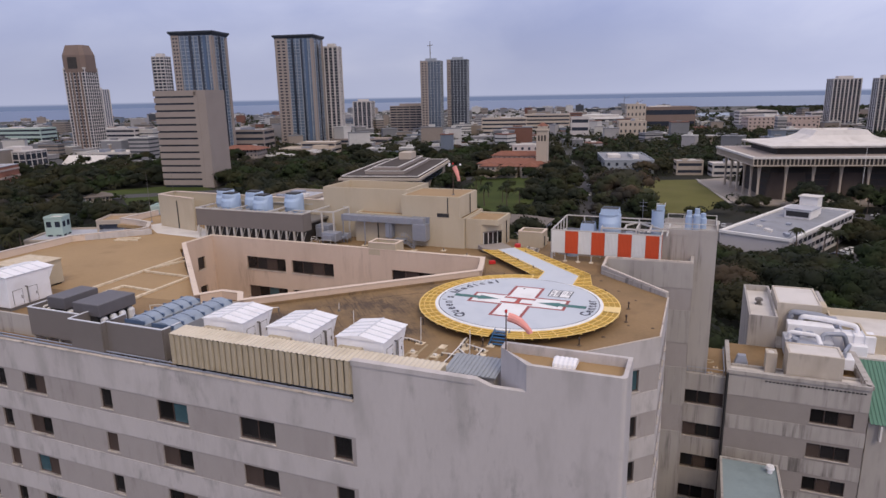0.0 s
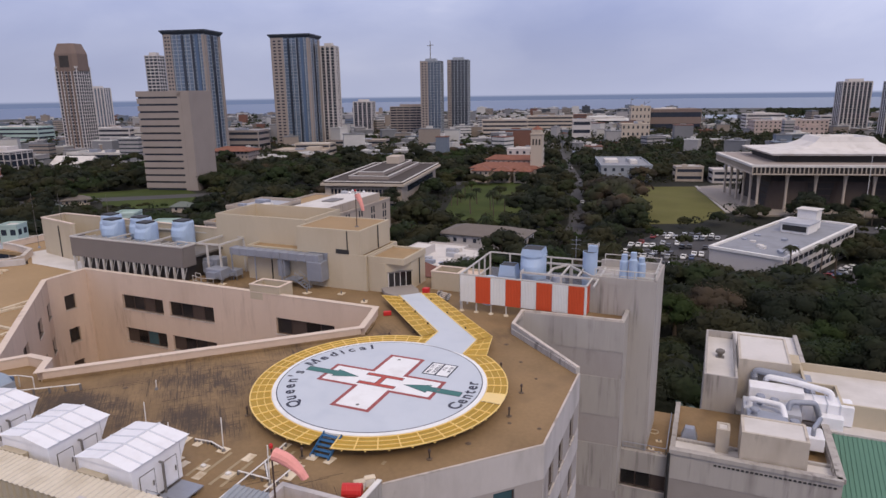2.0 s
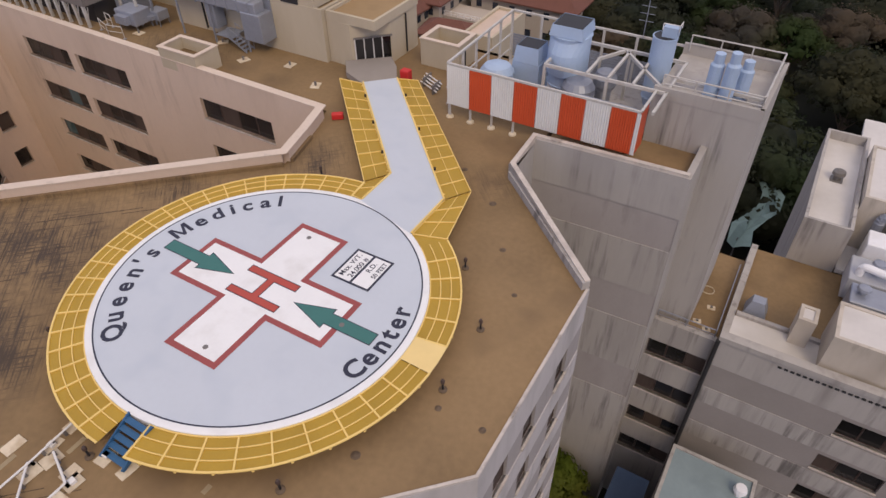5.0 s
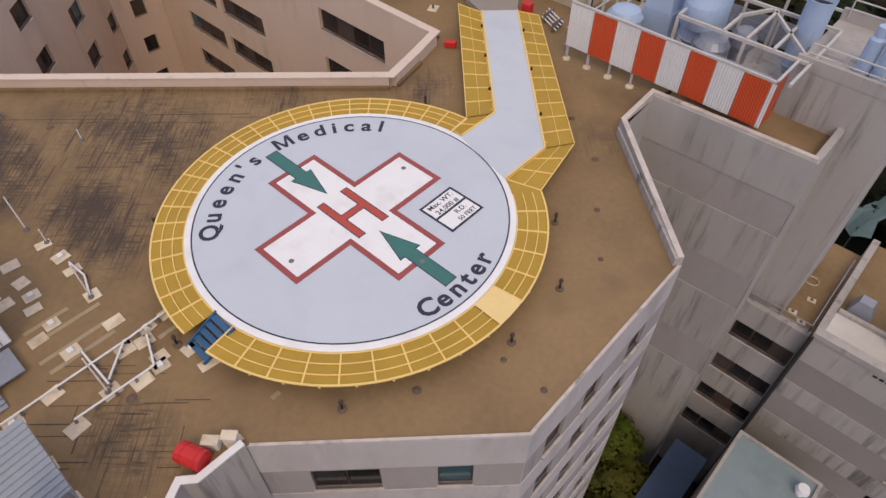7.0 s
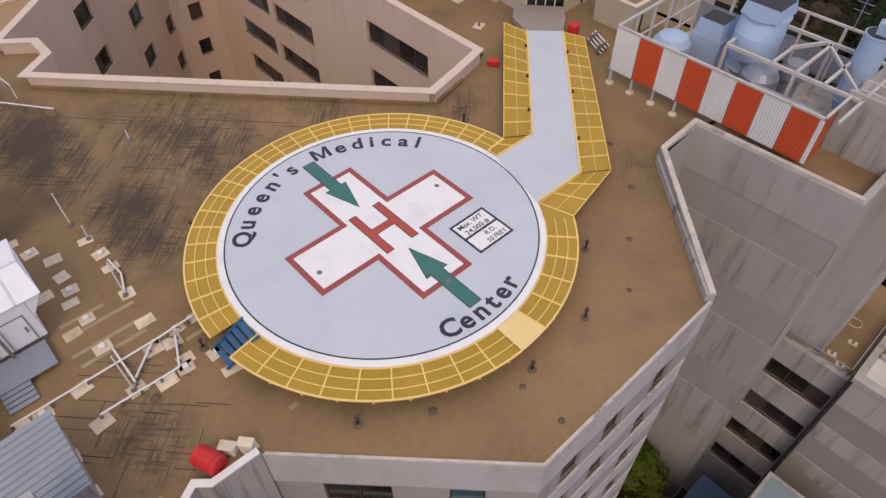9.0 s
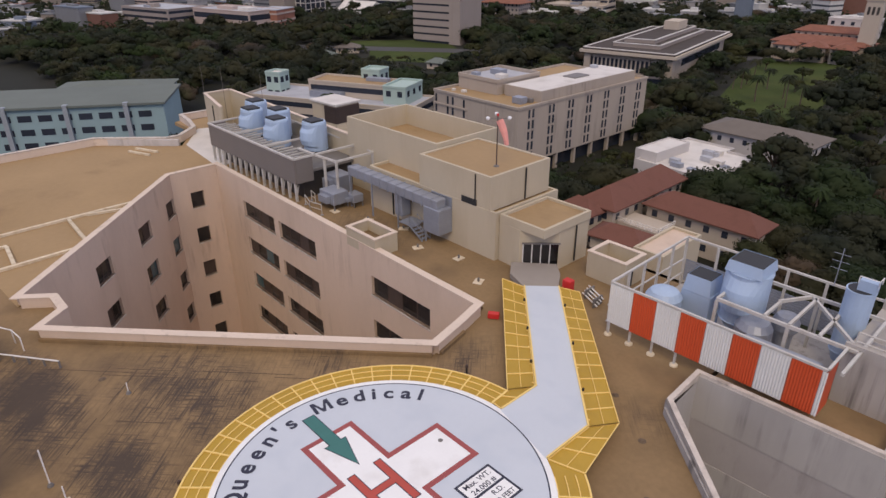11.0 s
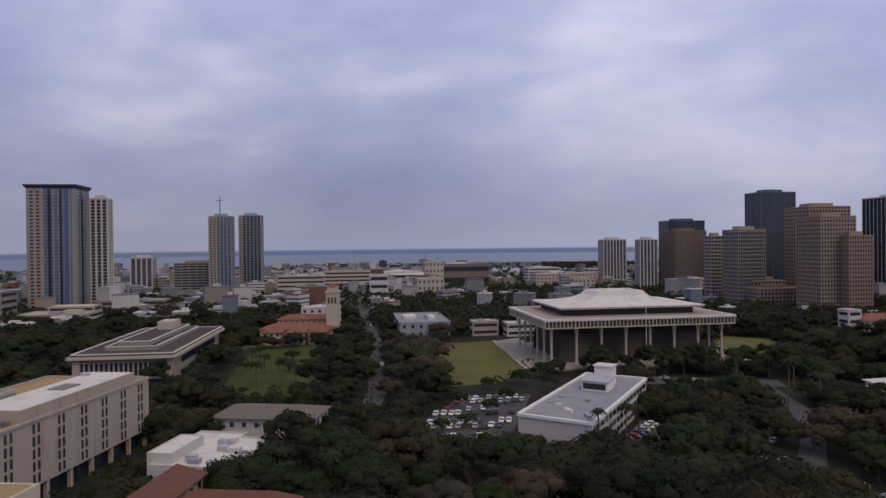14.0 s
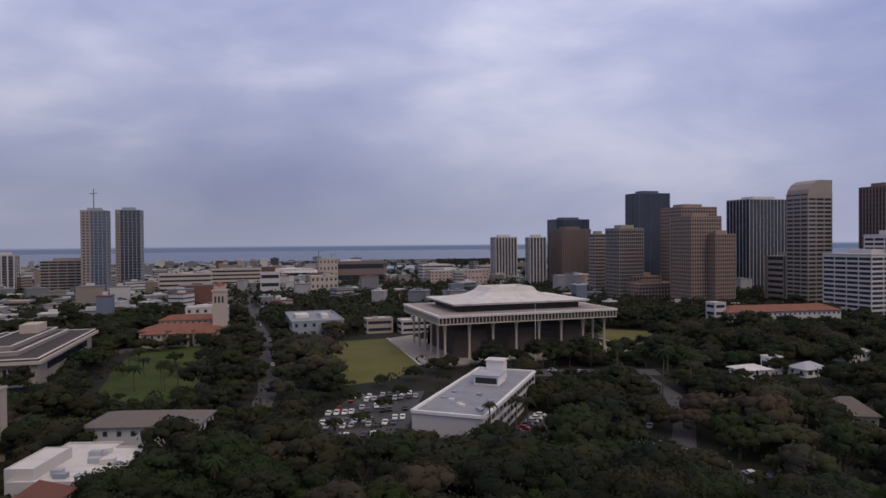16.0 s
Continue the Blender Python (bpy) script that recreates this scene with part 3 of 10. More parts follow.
def wall(name, parent, a, b, z0, z1, holes, mat, mat_band=None, bands=(), thick=0.4, window=None, mat_top=None):
    """A wall from plan point a to b (its outside on the right-hand side), with openings (u0, u1, z0, z1) right through it.
    bands: z ranges of a second surface, set 3 cm back. Each opening gets a window of its own."""
    a, b = Vector((*a, 0)), Vector((*b, 0))
    length = (b - a).length
    d = (b - a) / length
    nrm = Vector((d.y, -d.x, 0))
    us = sorted({0.0, length, *[u for h in holes for u in h[:2]]})
    zs = sorted({z0, z1, *[z for h in holes for z in h[2:]], *[z for p in bands for z in p]})
    bm = bmesh.new()

    def p(u, z, depth):
        q = a + d * u - nrm * depth
        return (q.x, q.y, z)

    def hole(u, z):
        return any(h[0] < u < h[1] and h[2] < z < h[3] for h in holes)

    def band(z):
        return any(lo < z < hi for lo, hi in bands)

    for z_a, z_b in zip(zs, zs[1:]):
        zm = (z_a + z_b) / 2
        back = 0.05 if band(zm) else 0.0
        mi = 1 if band(zm) else 0
        for u_a, u_b in zip(us, us[1:]):
            um = (u_a + u_b) / 2
            if hole(um, zm):
                continue
            quad(bm, p(u_a, z_a, back), p(u_b, z_a, back), p(u_b, z_b, back), p(u_a, z_b, back), mi)
            quad(bm, p(u_a, z_a, thick), p(u_a, z_b, thick), p(u_b, z_b, thick), p(u_b, z_a, thick), mi)
    for lo, hi in bands:
        for z in (lo, hi):
            if z0 < z < z1:
                quad(bm, p(0, z, 0), p(length, z, 0), p(length, z, 0.05), p(0, z, 0.05), 0)
    for u0, u1, za, zb in holes:
        zm = (za + zb) / 2
        f = 0.05 if band(zm) else 0.0
        mi = 1 if band(zm) else 0
        quad(bm, p(u0, za, f), p(u1, za, f), p(u1, za, thick), p(u0, za, thick), 0)
        quad(bm, p(u0, zb, f), p(u0, zb, thick), p(u1, zb, thick), p(u1, zb, f), mi)
        quad(bm, p(u0, za, f), p(u0, za, thick), p(u0, zb, thick), p(u0, zb, f), mi)
        quad(bm, p(u1, za, f), p(u1, zb, f), p(u1, zb, thick), p(u1, za, thick), mi)
    for u in (0, length):
        quad(bm, p(u, z0, 0), p(u, z1, 0), p(u, z1, thick), p(u, z0, thick), 0)
    for z in (z0, z1):
        quad(bm, p(0, z, 0), p(length, z, 0), p(length, z, thick), p(0, z, thick), 0)
    me = bpy.data.meshes.new(name)
    bm.to_mesh(me)
    bm.free()
    me.materials.append(M[mat])
    me.materials.append(M[mat_band or mat])
    ob = new(name, me)
    ob.parent = parent
    ang = math.degrees(math.atan2(d.y, d.x))
    for u0, u1, za, zb in holes:
        w, h = u1 - u0, zb - za
        o = a + d * u0 - nrm * (thick * 0.62)
        win = share("window", window_mesh(round(w, 2), round(h, 2)), parent, pose(o.x, o.y, za, 0, 0, ang))
        k = max(1, round(w / 1.7))
        for i in range(k):
            pick = (u0 * 3.7 + za * 1.9 + i * 0.37 + length) % 1.0
            share("pane", pane_mesh(round(w / k, 2), round(h, 2), 2 if pick < 0.07 else 1 if pick < 0.4 else 0), win, pose(w * i / k, 0, 0))
        share("sill", sill_mesh(round(w, 2), thick), win, Matrix.Identity(4))
    return ob


MESHES = {}


def window_mesh(w, h):
    key = ("frame", w, h)
    if key not in MESHES:
        bm = bmesh.new()
        t = 0.07
        for x0, x1, z0, z1 in ((0, w, 0, t), (0, w, h - t, h), (0, t, t, h - t), (w - t, w, t, h - t)):
            box(bm, x0, x1, -0.04, 0.06, z0, z1)
        k = max(1, round(w / 1.7))
        for i in range(1, k):
            box(bm, w * i / k - 0.035, w * i / k + 0.035, -0.03, 0.05, t, h - t)
        me = bpy.data.meshes.new("window_frame")
        bm.to_mesh(me)
        bm.free()
        me.materials.append(M["frame"])
        MESHES[key] = me
    return MESHES[key]


def pane_mesh(w, h, kind):
    key = ("pane", w, h, kind)
    if key not in MESHES:
        bm = bmesh.new()
        box(bm, 0.07, w - 0.07, 0.0, 0.02, 0.07, h - 0.07)
        me = bpy.data.meshes.new("window_pane")
        bm.to_mesh(me)
        bm.free()
        me.materials.append(M[("glass", "curtain", "glass_teal")[kind]])
        MESHES[key] = me
    return MESHES[key]


def sill_mesh(w, thick):
    key = ("sill", w, thick)
    if key not in MESHES:
        bm = bmesh.new()
        box(bm, -0.06, w + 0.06, -thick * 0.62 - 0.08, -0.05, -0.12, 0.0)
        me = bpy.data.meshes.new("window_sill")
        bm.to_mesh(me)
        bm.free()
        me.materials.append(M["coping"])
        MESHES[key] = me
    return MESHES[key]

# ---- the hospital: its shell ----
ROOF, DECK = 39.1, 40.0
AXIS = -29.3
hospital = thing("hospital_building", "large pale concrete hospital block with a light court", "building", kind="structure")


def roof_slab(name, pts, z, mat="roof", depth=0.5, label=""):
    bm = bmesh.new()
    prism(bm, pts, z - depth, z)
    return part(name, bm, mat, hospital, label)


# the roof, in pieces round the light court
roof_slab("roof_slab", [(-29.3, -18.2), (3.6, -18.2), (7.3, -17.1), (5.05, -13.2), (5.5, -12.7), (5.5, -10.82), (-26.5, -8.4), (-29.3, -8.4)], ROOF, label="brown weathered roof membrane")
roof_slab("roof_slab", [(-26.5, -8.4), (5.5, -10.82), (13.35, -3.06), (13.35, 8.6), (5.8, 15.4), (-6.9, 9.9)], ROOF, label="brown weathered roof membrane")
roof_slab("roof_slab", [(-6.9, 9.9), (5.8, 15.4), (5.8, 30), (-6.9, 30)], ROOF)
roof_slab("roof_slab", [(-6.9, 16.1), (-6.9, 30), (-51.7, 30), (-51.7, 16.1)], ROOF)
roof_slab("roof_slab", [(-8.0, 12.6), (-7.2, 9.7), (-6.9, 9.9), (-6.9, 16.1), (-9.0, 16.1), (-8.7, 15.1)], ROOF)
roof_slab("roof_slab", [(-61.4, -18.2), (-29.3, -18.2), (-29.3, -8.4), (-32.1, -8.4), (-64.0, -10.7)], ROOF)
roof_slab("roof_slab", [(-64.0, -10.7), (-32.1, -8.4), (-51.7, 9.9), (-63.6, 16.9), (-71.6, 8.8), (-71.6, -3.0)], ROOF, "roof_tan", label="tan roof membrane with faint stains")
roof_slab("roof_slab", [(-51.7, 9.9), (-51.7, 30), (-76.0, 30), (-76.0, 21.0), (-70.0, 21.0), (-63.6, 16.9)], ROOF, "roof_tan")
roof_slab("roof_slab", [(-32.1, -8.4), (-26.5, -8.4), (-28.2, -6.2), (-30.4, -6.2)], ROOF)
# outer walls of the right-hand wing
ROWS_Z = [(34.55, 36.5), (30.2, 32.15), (25.85, 27.8), (21.5, 23.45), (17.15, 19.1), (12.8, 14.75)]


def rows_of(spans, rows=ROWS_Z, shift=0.0):
    return [(u0, u1, z0 + shift, z1 + shift) for z0, z1 in rows for u0, u1 in spans]


BANDS = [(z0 - 0.25, z1 + 0.2) for z0, z1 in ROWS_Z]
wall("wall", hospital, (5.6, -10.8), (13.45, -3.05), 0, 39.08, rows_of([(2.1, 5.0), (7.4, 8.9)]), "concrete", "concrete_band", BANDS)
wall("wall", hospital, (13.445, -3.04), (13.445, 8.7), 0, 39.08, rows_of([(1.6, 3.0), (4.6, 6.0), (8.4, 9.8)]), "concrete", "concrete_band", BANDS)
wall("wall", hospital, (13.4, 8.65), (6.0, 15.4), 0, 39.6, [], "greywall", "concrete_band", [(30, 34.2), (21.5, 25.6), (13, 17)])
wall("wall", hospital, (6.0, 15.4), (6.0, 18.3), 0, 39.9, [], "greywall")
wall("wall", hospital, (6.0, 18.3), (15.55, 18.7), 0, 40.2, [], "greywall", "concrete_band", [(34.5, 37.2), (27.4, 30.5), (19, 22.5)])
wall("wall", hospital, (15.545, 19.11), (15.545, 22.6), 0, 40.2, [], "greywall")
NOTCH = [(7.6, -17.1), (5.25, -13.2), (5.7, -12.7), (5.75, -10.75)]
for a, b in zip(NOTCH, NOTCH[1:]):
    wall("wall", hospital, a, b, 0, 39.42, [], "greywall", thick=0.3)
bm = bmesh.new()
strip(bm, [(x - 0.12, y) for x, y in NOTCH], 0.30, 39.422, 39.5)
part("coping", bm, "white_paint", hospital, "white-capped low parapet")
bm = bmesh.new()
prism(bm, [(6.3, 18.75), (15.1, 19.1), (15.1, 22.6), (6.3, 22.6)], 38.9, 39.5)
part("roof_slab", bm, "roof", hospital)
# the same wing on the far side of the court
for a, b, top in (((-71.9, -2.8), (-64.0, -10.7), 39.25), ((-71.9, 8.8), (-71.9, -2.8), 39.9), ((-63.9, 16.8), (-71.9, 8.8), 39.9)):
    wall("wall", hospital, a, b, 0, top, rows_of([(2.1, 3.8), (6.0, 7.7)]), "concrete", "concrete_band", BANDS)
# low parapet round the far roof
par = [(-66.2, -8.4), (-71.5, -2.8), (-71.5, 8.8), (-65.3, 15.8), (-65.3, 17.4), (-68.2, 20.6), (-72.2, 21.6), (-75.9, 22.0), (-75.9, 30)]
bm = bmesh.new()
strip(bm, par, 0.45, ROOF, ROOF + 0.9)
part("parapet", bm, "cream_light", hospital, "low cream parapet")
bm = bmesh.new()
strip(bm, par, 0.56, ROOF + 0.902, ROOF + 0.98)
part("coping", bm, "coping", hospital)
wall("wall", hospital, (-75.9, 30), (-75.9, 22.2), 0, ROOF, [], "cream")
wall("wall", hospital, (5.0, 30), (-75.9, 30), 0, ROOF, [], "cream")

# front range: shifted and shrunk about the first camera position to fit the view
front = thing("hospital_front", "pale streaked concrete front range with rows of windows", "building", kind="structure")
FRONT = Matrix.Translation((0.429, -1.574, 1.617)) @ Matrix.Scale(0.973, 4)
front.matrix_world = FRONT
FX0, FX1 = -66.0, -7.3
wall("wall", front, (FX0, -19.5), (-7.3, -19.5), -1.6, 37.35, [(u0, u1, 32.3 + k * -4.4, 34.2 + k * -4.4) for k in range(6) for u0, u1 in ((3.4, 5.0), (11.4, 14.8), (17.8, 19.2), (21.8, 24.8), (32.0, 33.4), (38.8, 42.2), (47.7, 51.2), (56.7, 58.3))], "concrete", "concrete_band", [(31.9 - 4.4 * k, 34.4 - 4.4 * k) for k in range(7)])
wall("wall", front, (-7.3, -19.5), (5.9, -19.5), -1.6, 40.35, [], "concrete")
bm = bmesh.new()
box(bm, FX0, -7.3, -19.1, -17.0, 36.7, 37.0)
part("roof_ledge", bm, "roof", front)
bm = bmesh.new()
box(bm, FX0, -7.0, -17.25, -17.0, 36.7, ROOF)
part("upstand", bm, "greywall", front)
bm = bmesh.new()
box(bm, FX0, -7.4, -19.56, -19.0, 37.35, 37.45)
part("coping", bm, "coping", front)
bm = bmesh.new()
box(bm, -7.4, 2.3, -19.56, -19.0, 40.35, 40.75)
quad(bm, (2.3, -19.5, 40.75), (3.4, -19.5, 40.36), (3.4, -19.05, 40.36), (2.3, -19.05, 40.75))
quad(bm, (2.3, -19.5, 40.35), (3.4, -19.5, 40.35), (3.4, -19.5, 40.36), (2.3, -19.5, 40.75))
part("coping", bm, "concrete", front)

# stair tower with a worn outer corner and a sunken tray of a roof
tower_pts = [(5.9, -19.5), (12.0, -19.5)] + [(12.0 + 0.3 * math.sin(radians(a)), -19.2 - 0.3 * math.cos(radians(a))) for a in (30, 60, 90)] + [(12.3, -15.9), (3.4, -15.9), (3.4, -17.0)]
bm = bmesh.new()
prism(bm, tower_pts, -1.6, 41.5, 0)
part("stair_tower", bm, "concrete", front, "grey stained concrete stair tower")
bm = bmesh.new()
inner = [(x + (0.3 if x < 8 else -0.3), y + (0.3 if y < -17.5 else -0.3)) for x, y in tower_pts]
k = len(tower_pts)
for i in range(k):
    j = (i + 1) % k
    a, b, c, d = tower_pts[i], tower_pts[j], inner[j], inner[i]
    quad(bm, (*a, 41.5), (*b, 41.5), (*b, 42.3), (*a, 42.3))
    quad(bm, (*a, 42.3), (*b, 42.3), (*c, 42.3), (*d, 42.3))
    quad(bm, (*d, 42.3), (*c, 42.3), (*c, 41.5), (*d, 41.5))
part("tower_parapet", bm, "concrete", front)
bm = bmesh.new()
prism(bm, inner, 41.5, 41.62)
part("tower_roof", bm, "roof_tan", front)
bm = bmesh.new()
prism(bm, [(3.4, -16.0), (3.4, -19.1), (5.9, -19.1), (5.9, -16.0)], 38.4, 39.1)
part("roof_slab", bm, "greywall", front)

# ---- the light court ----
court_rows = [(35.45, 37.3), (31.1, 32.95), (26.75, 28.6), (22.4, 24.25), (18.05, 19.9)]
DEPTH = 16.0


def court_wall(a, b, spans, top=39.9):
    wall("court_wall", hospital, a, b, DEPTH, top, [(u0, u1, z0, z1) for z0, z1 in court_rows for u0, u1 in spans], "cream", thick=0.5)


court_wall((-50.9, 15.6), (-8.9, 15.0), [(6.0, 12.8), (13.8, 20.7), (29.6, 37.2)])
court_wall((-8.9, 15.0), (-8.2, 12.6), [])
court_wall((-8.2, 12.6), (-7.5, 9.8), [])
court_wall((-7.5, 9.8), (-26.5, -7.9), [(3.0, 5.0), (8.2, 10.2), (13.0, 15.0), (19.0, 21.0)])
court_wall((-26.5, -7.9), (-28.0, -6.0), [])
court_wall((-28.0, -6.0), (-30.6, -6.0), [])
court_wall((-30.6, -6.0), (-32.1, -7.9), [])
court_wall((-32.1, -7.9), (-50.9, 10.3), [(9.2, 11.8), (17.4, 20.0), (24.0, 26.0)])
court_wall((-50.9, 10.3), (-50.9, 15.6), [(1.9, 3.4)])
bm = bmesh.new()
prism(bm, [(-32.1, -7.9), (-26.5, -7.9), (-7.5, 9.8), (-8.2, 12.6), (-8.9, 15.0), (-50.9, 15.6), (-50.9, 10.3)], DEPTH - 0.3, DEPTH)
part("court_floor", bm, "cream", hospital)
court_line = [(-50.9, 15.6), (-8.9, 15.0), (-8.2, 12.6), (-7.5, 9.8), (-26.5, -7.9), (-28.0, -6.0), (-30.6, -6.0), (-32.1, -7.9), (-50.9, 10.3)]
def shifted(pts, off, closed=True):
    out_pts, k = [], len(pts)
    for i in range(k):
        p = Vector(pts[i])
        d1, d2 = (p - Vector(pts[i - 1])).normalized(), (Vector(pts[(i + 1) % k]) - p).normalized()
        n1, n2 = Vector((-d1.y, d1.x)), Vector((-d2.y, d2.x))
        m = n1 + n2
        m = m / max(0.35, m.dot(n1))
        out_pts.append(tuple(p + m * off))
    return out_pts


bm = bmesh.new()
strip(bm, shifted(court_line, 0.26), 0.60, 39.902, 39.97, True)
part("coping", bm, "cream_light", hospital, "pale chipped parapet coping")
bm = bmesh.new()
for p, q in ((court_line[3], court_line[4]), (court_line[2], court_line[3])):
    d = (Vector(q) - Vector(p)).normalized()
    off = Vector((-d.y, d.x)) * 0.62
    a, b = Vector(p) + off, Vector(q) + off
    bar(bm, (a.x, a.y, ROOF + 0.12), (b.x, b.y, ROOF + 0.12), 0.2, 0.24)
part("flashing", bm, "roof", hospital)

# ---- curbs and edges of the helipad roof ----
bm = bmesh.new()
edge = [(5.72, -10.6), (13.36, -3.0), (13.36, 8.55)]
strip(bm, edge, 0.13, 39.102, 39.16)
part("roof_edge", bm, "coping", hospital, "chipped pale roof edge")
bm = bmesh.new()
strip(bm, [(13.3, 8.6), (5.85, 15.4), (5.85, 18.5), (15.4, 18.9)], 0.30, 39.9, [39.66, 40.1, 40.4, 40.4])
part("coping", bm, "coping", hospital)
bm = bmesh.new()
quad(bm, (13.1, 8.45, 39.05), (5.68, 15.28, 39.05), (5.68, 15.28, 39.95), (13.1, 8.45, 39.5))
quad(bm, (5.68, 15.28, 39.05), (5.68, 18.4, 39.05), (5.68, 18.4, 40.25), (5.68, 15.28, 39.95))
part("upstand", bm, "greywall", hospital)

# seams of the membrane, along and across the court wall
along, across = Vector((0.730, 0.684)), Vector((0.684, -0.730))
start = Vector((-24.6, -8.6))
r = random.Random(4)
for i in range(46):
    u, v = r.uniform(0.5, 23.0), r.uniform(0.8, 6.0)
    p = start + along * u + across * v
    way, span = (across, r.uniform(1.0, 3.4)) if i % 3 else (along, r.uniform(2.0, 6.0))
    q = p + way * span
    if q.length < 10.2 or p.length < 10.2 or q.y < -12.5:
        continue
    bm = bmesh.new()
    bar(bm, (p.x, p.y, ROOF + 0.004), (q.x, q.y, ROOF + 0.004), r.uniform(0.03, 0.06), 0.006)
    part("membrane_seam", bm, "seam_tar", hospital)

r = random.Random(9)
for i in range(26):
    p = Vector((r.uniform(-3.0, 4.0), r.uniform(-16.5, -11.2)))
    way = along if i % 3 else across
    q = p + way * r.uniform(0.8, 3.4)
    if q.length < 10.4 or p.length < 10.4 or q.x > 4.6 or q.y < -16.8 or q.y > q.x - 16.3 + 1.0 and q.x > 3.4:
        continue
    bm = bmesh.new()
    bar(bm, (p.x, p.y, ROOF + 0.004), (q.x, q.y, ROOF + 0.004), r.uniform(0.025, 0.05), 0.006)
    part("membrane_seam", bm, "seam_tar", hospital)

# ---- plant tower at the end, deep shaft wall ----
bm = bmesh.new()
prism(bm, [(11.6, 22.6), (17.9, 22.6), (18.1, 29.6), (11.6, 29.6)], 0, 42.6)
part("shaft_tower", bm, "greywall", hospital, "tall blank grey concrete shaft")
bm = bmesh.new()
for p, q in (((11.6, 22.7), (17.9, 22.7)), ((17.8, 22.6), (18.0, 29.6)), ((11.6, 29.5), (18.0, 29.5))):
    bar(bm, (*p, 42.95), (*q, 42.95), 0.25, 0.75)
part("tower_parapet", bm, "greywall", hospital)

# ---- the helipad ----
pad = thing("helipad", "round pale blue helipad with white cross and yellow safety net", "helipad", at=(0, 0, ROOF))
Z = DECK - ROOF
bm = bmesh.new()
lathe(bm, [(7.9, 0.35), (8.05, 0.45), (8.05, Z - 0.02), (8.0, Z)], n=96)
part("deck", bm, "deck_white", pad, "white rim of the deck")
bm = bmesh.new()
disc_ring(bm, 0.0, 7.74, Z + 0.004)
part("blue_field", bm, "deck_blue", pad, "pale blue painted field")
bm = bmesh.new()
disc_ring(bm, 7.66, 7.73, Z + 0.008)
part("rim_line", bm, "navy", pad, "thin dark blue line")


def painted(name, outline, z, mat, label=""):
    bm = bmesh.new()
    bm.faces.new([bm.verts.new((x, y, z)) for x, y in outline])
    return part(name, bm, mat, pad, label)


def cross_part(name, l, w, z, mat, label):
    bm = bmesh.new()
    for x0, x1, y0, y1 in ((-l, l, -w, w), (-w, w, w, l), (-w, w, -l, -w)):
        quad(bm, (x0, y0, z), (x1, y0, z), (x1, y1, z), (x0, y1, z))
    part(name, bm, mat, pad, label)


cross_part("cross_border", 4.77, 1.55, Z + 0.009, "border_red", "red border of the cross")
cross_part("cross_field", 4.47, 1.25, Z + 0.013, "deck_white", "white cross")
for name, grow, z, mat, label in (("letter_edge", 0.05, Z + 0.015, "navy", ""), ("letter_h", 0.0, Z + 0.019, "red", "large red letter H")):
    bm = bmesh.new()
    for x0, x1, y0, y1 in ((-1.52, 1.5, -0.95, -0.58), (-1.52, 1.5, 0.58, 0.95), (-0.19, 0.17, -0.58 + 2 * grow, 0.58 - 2 * grow)):
        quad(bm, (x0 - grow, y0 - grow, z), (x1 + grow, y0 - grow, z), (x1 + grow, y1 + grow, z), (x0 - grow, y1 + grow, z))
    part(name, bm, mat, pad, label)


def arrow(s, grow, z, mat, label=""):
    bm = bmesh.new()
    g = grow
    pts = [(2.0 - 2.6 * g, 0), (3.95 + g, 0.60 + 1.4 * g), (3.95 + g, 0.33 + g), (6.5 + g, 0.33 + g), (6.5 + g, -0.33 - g), (3.95 + g, -0.33 - g), (3.95 + g, -0.60 - 1.4 * g)]
    v = [bm.verts.new((s * x, s * y, z)) for x, y in pts]
    bm.faces.new((v[0], v[1], v[6]))
    bm.faces.new((v[2], v[3], v[4], v[5]))
    part("arrow" if mat == "green" else "arrow_edge", bm, mat, pad, label)


for s in (1, -1):
    arrow(s, 0.045, Z + 0.017, "navy")
    arrow(s, 0.0, Z + 0.021, "green", "dark green arrow")


def lettering(text, size, m, z, mat, name="letter", parent=None, bold=0.0):
    cu = bpy.data.curves.new("letter", "FONT")
    cu.body, cu.size, cu.align_x, cu.align_y, cu.offset = text, size, "CENTER", "BOTTOM_BASELINE", bold
    cu.resolution_u = 3
    tmp = bpy.data.objects.new("letter", cu)
    me = bpy.data.meshes.new_from_object(tmp)
    bpy.data.objects.remove(tmp)
    bpy.data.curves.remove(cu)
    me.materials.append(M[mat])
    ob = new(name, me)
    ob.parent = parent or pad
    ob.matrix_local = m
    return ob


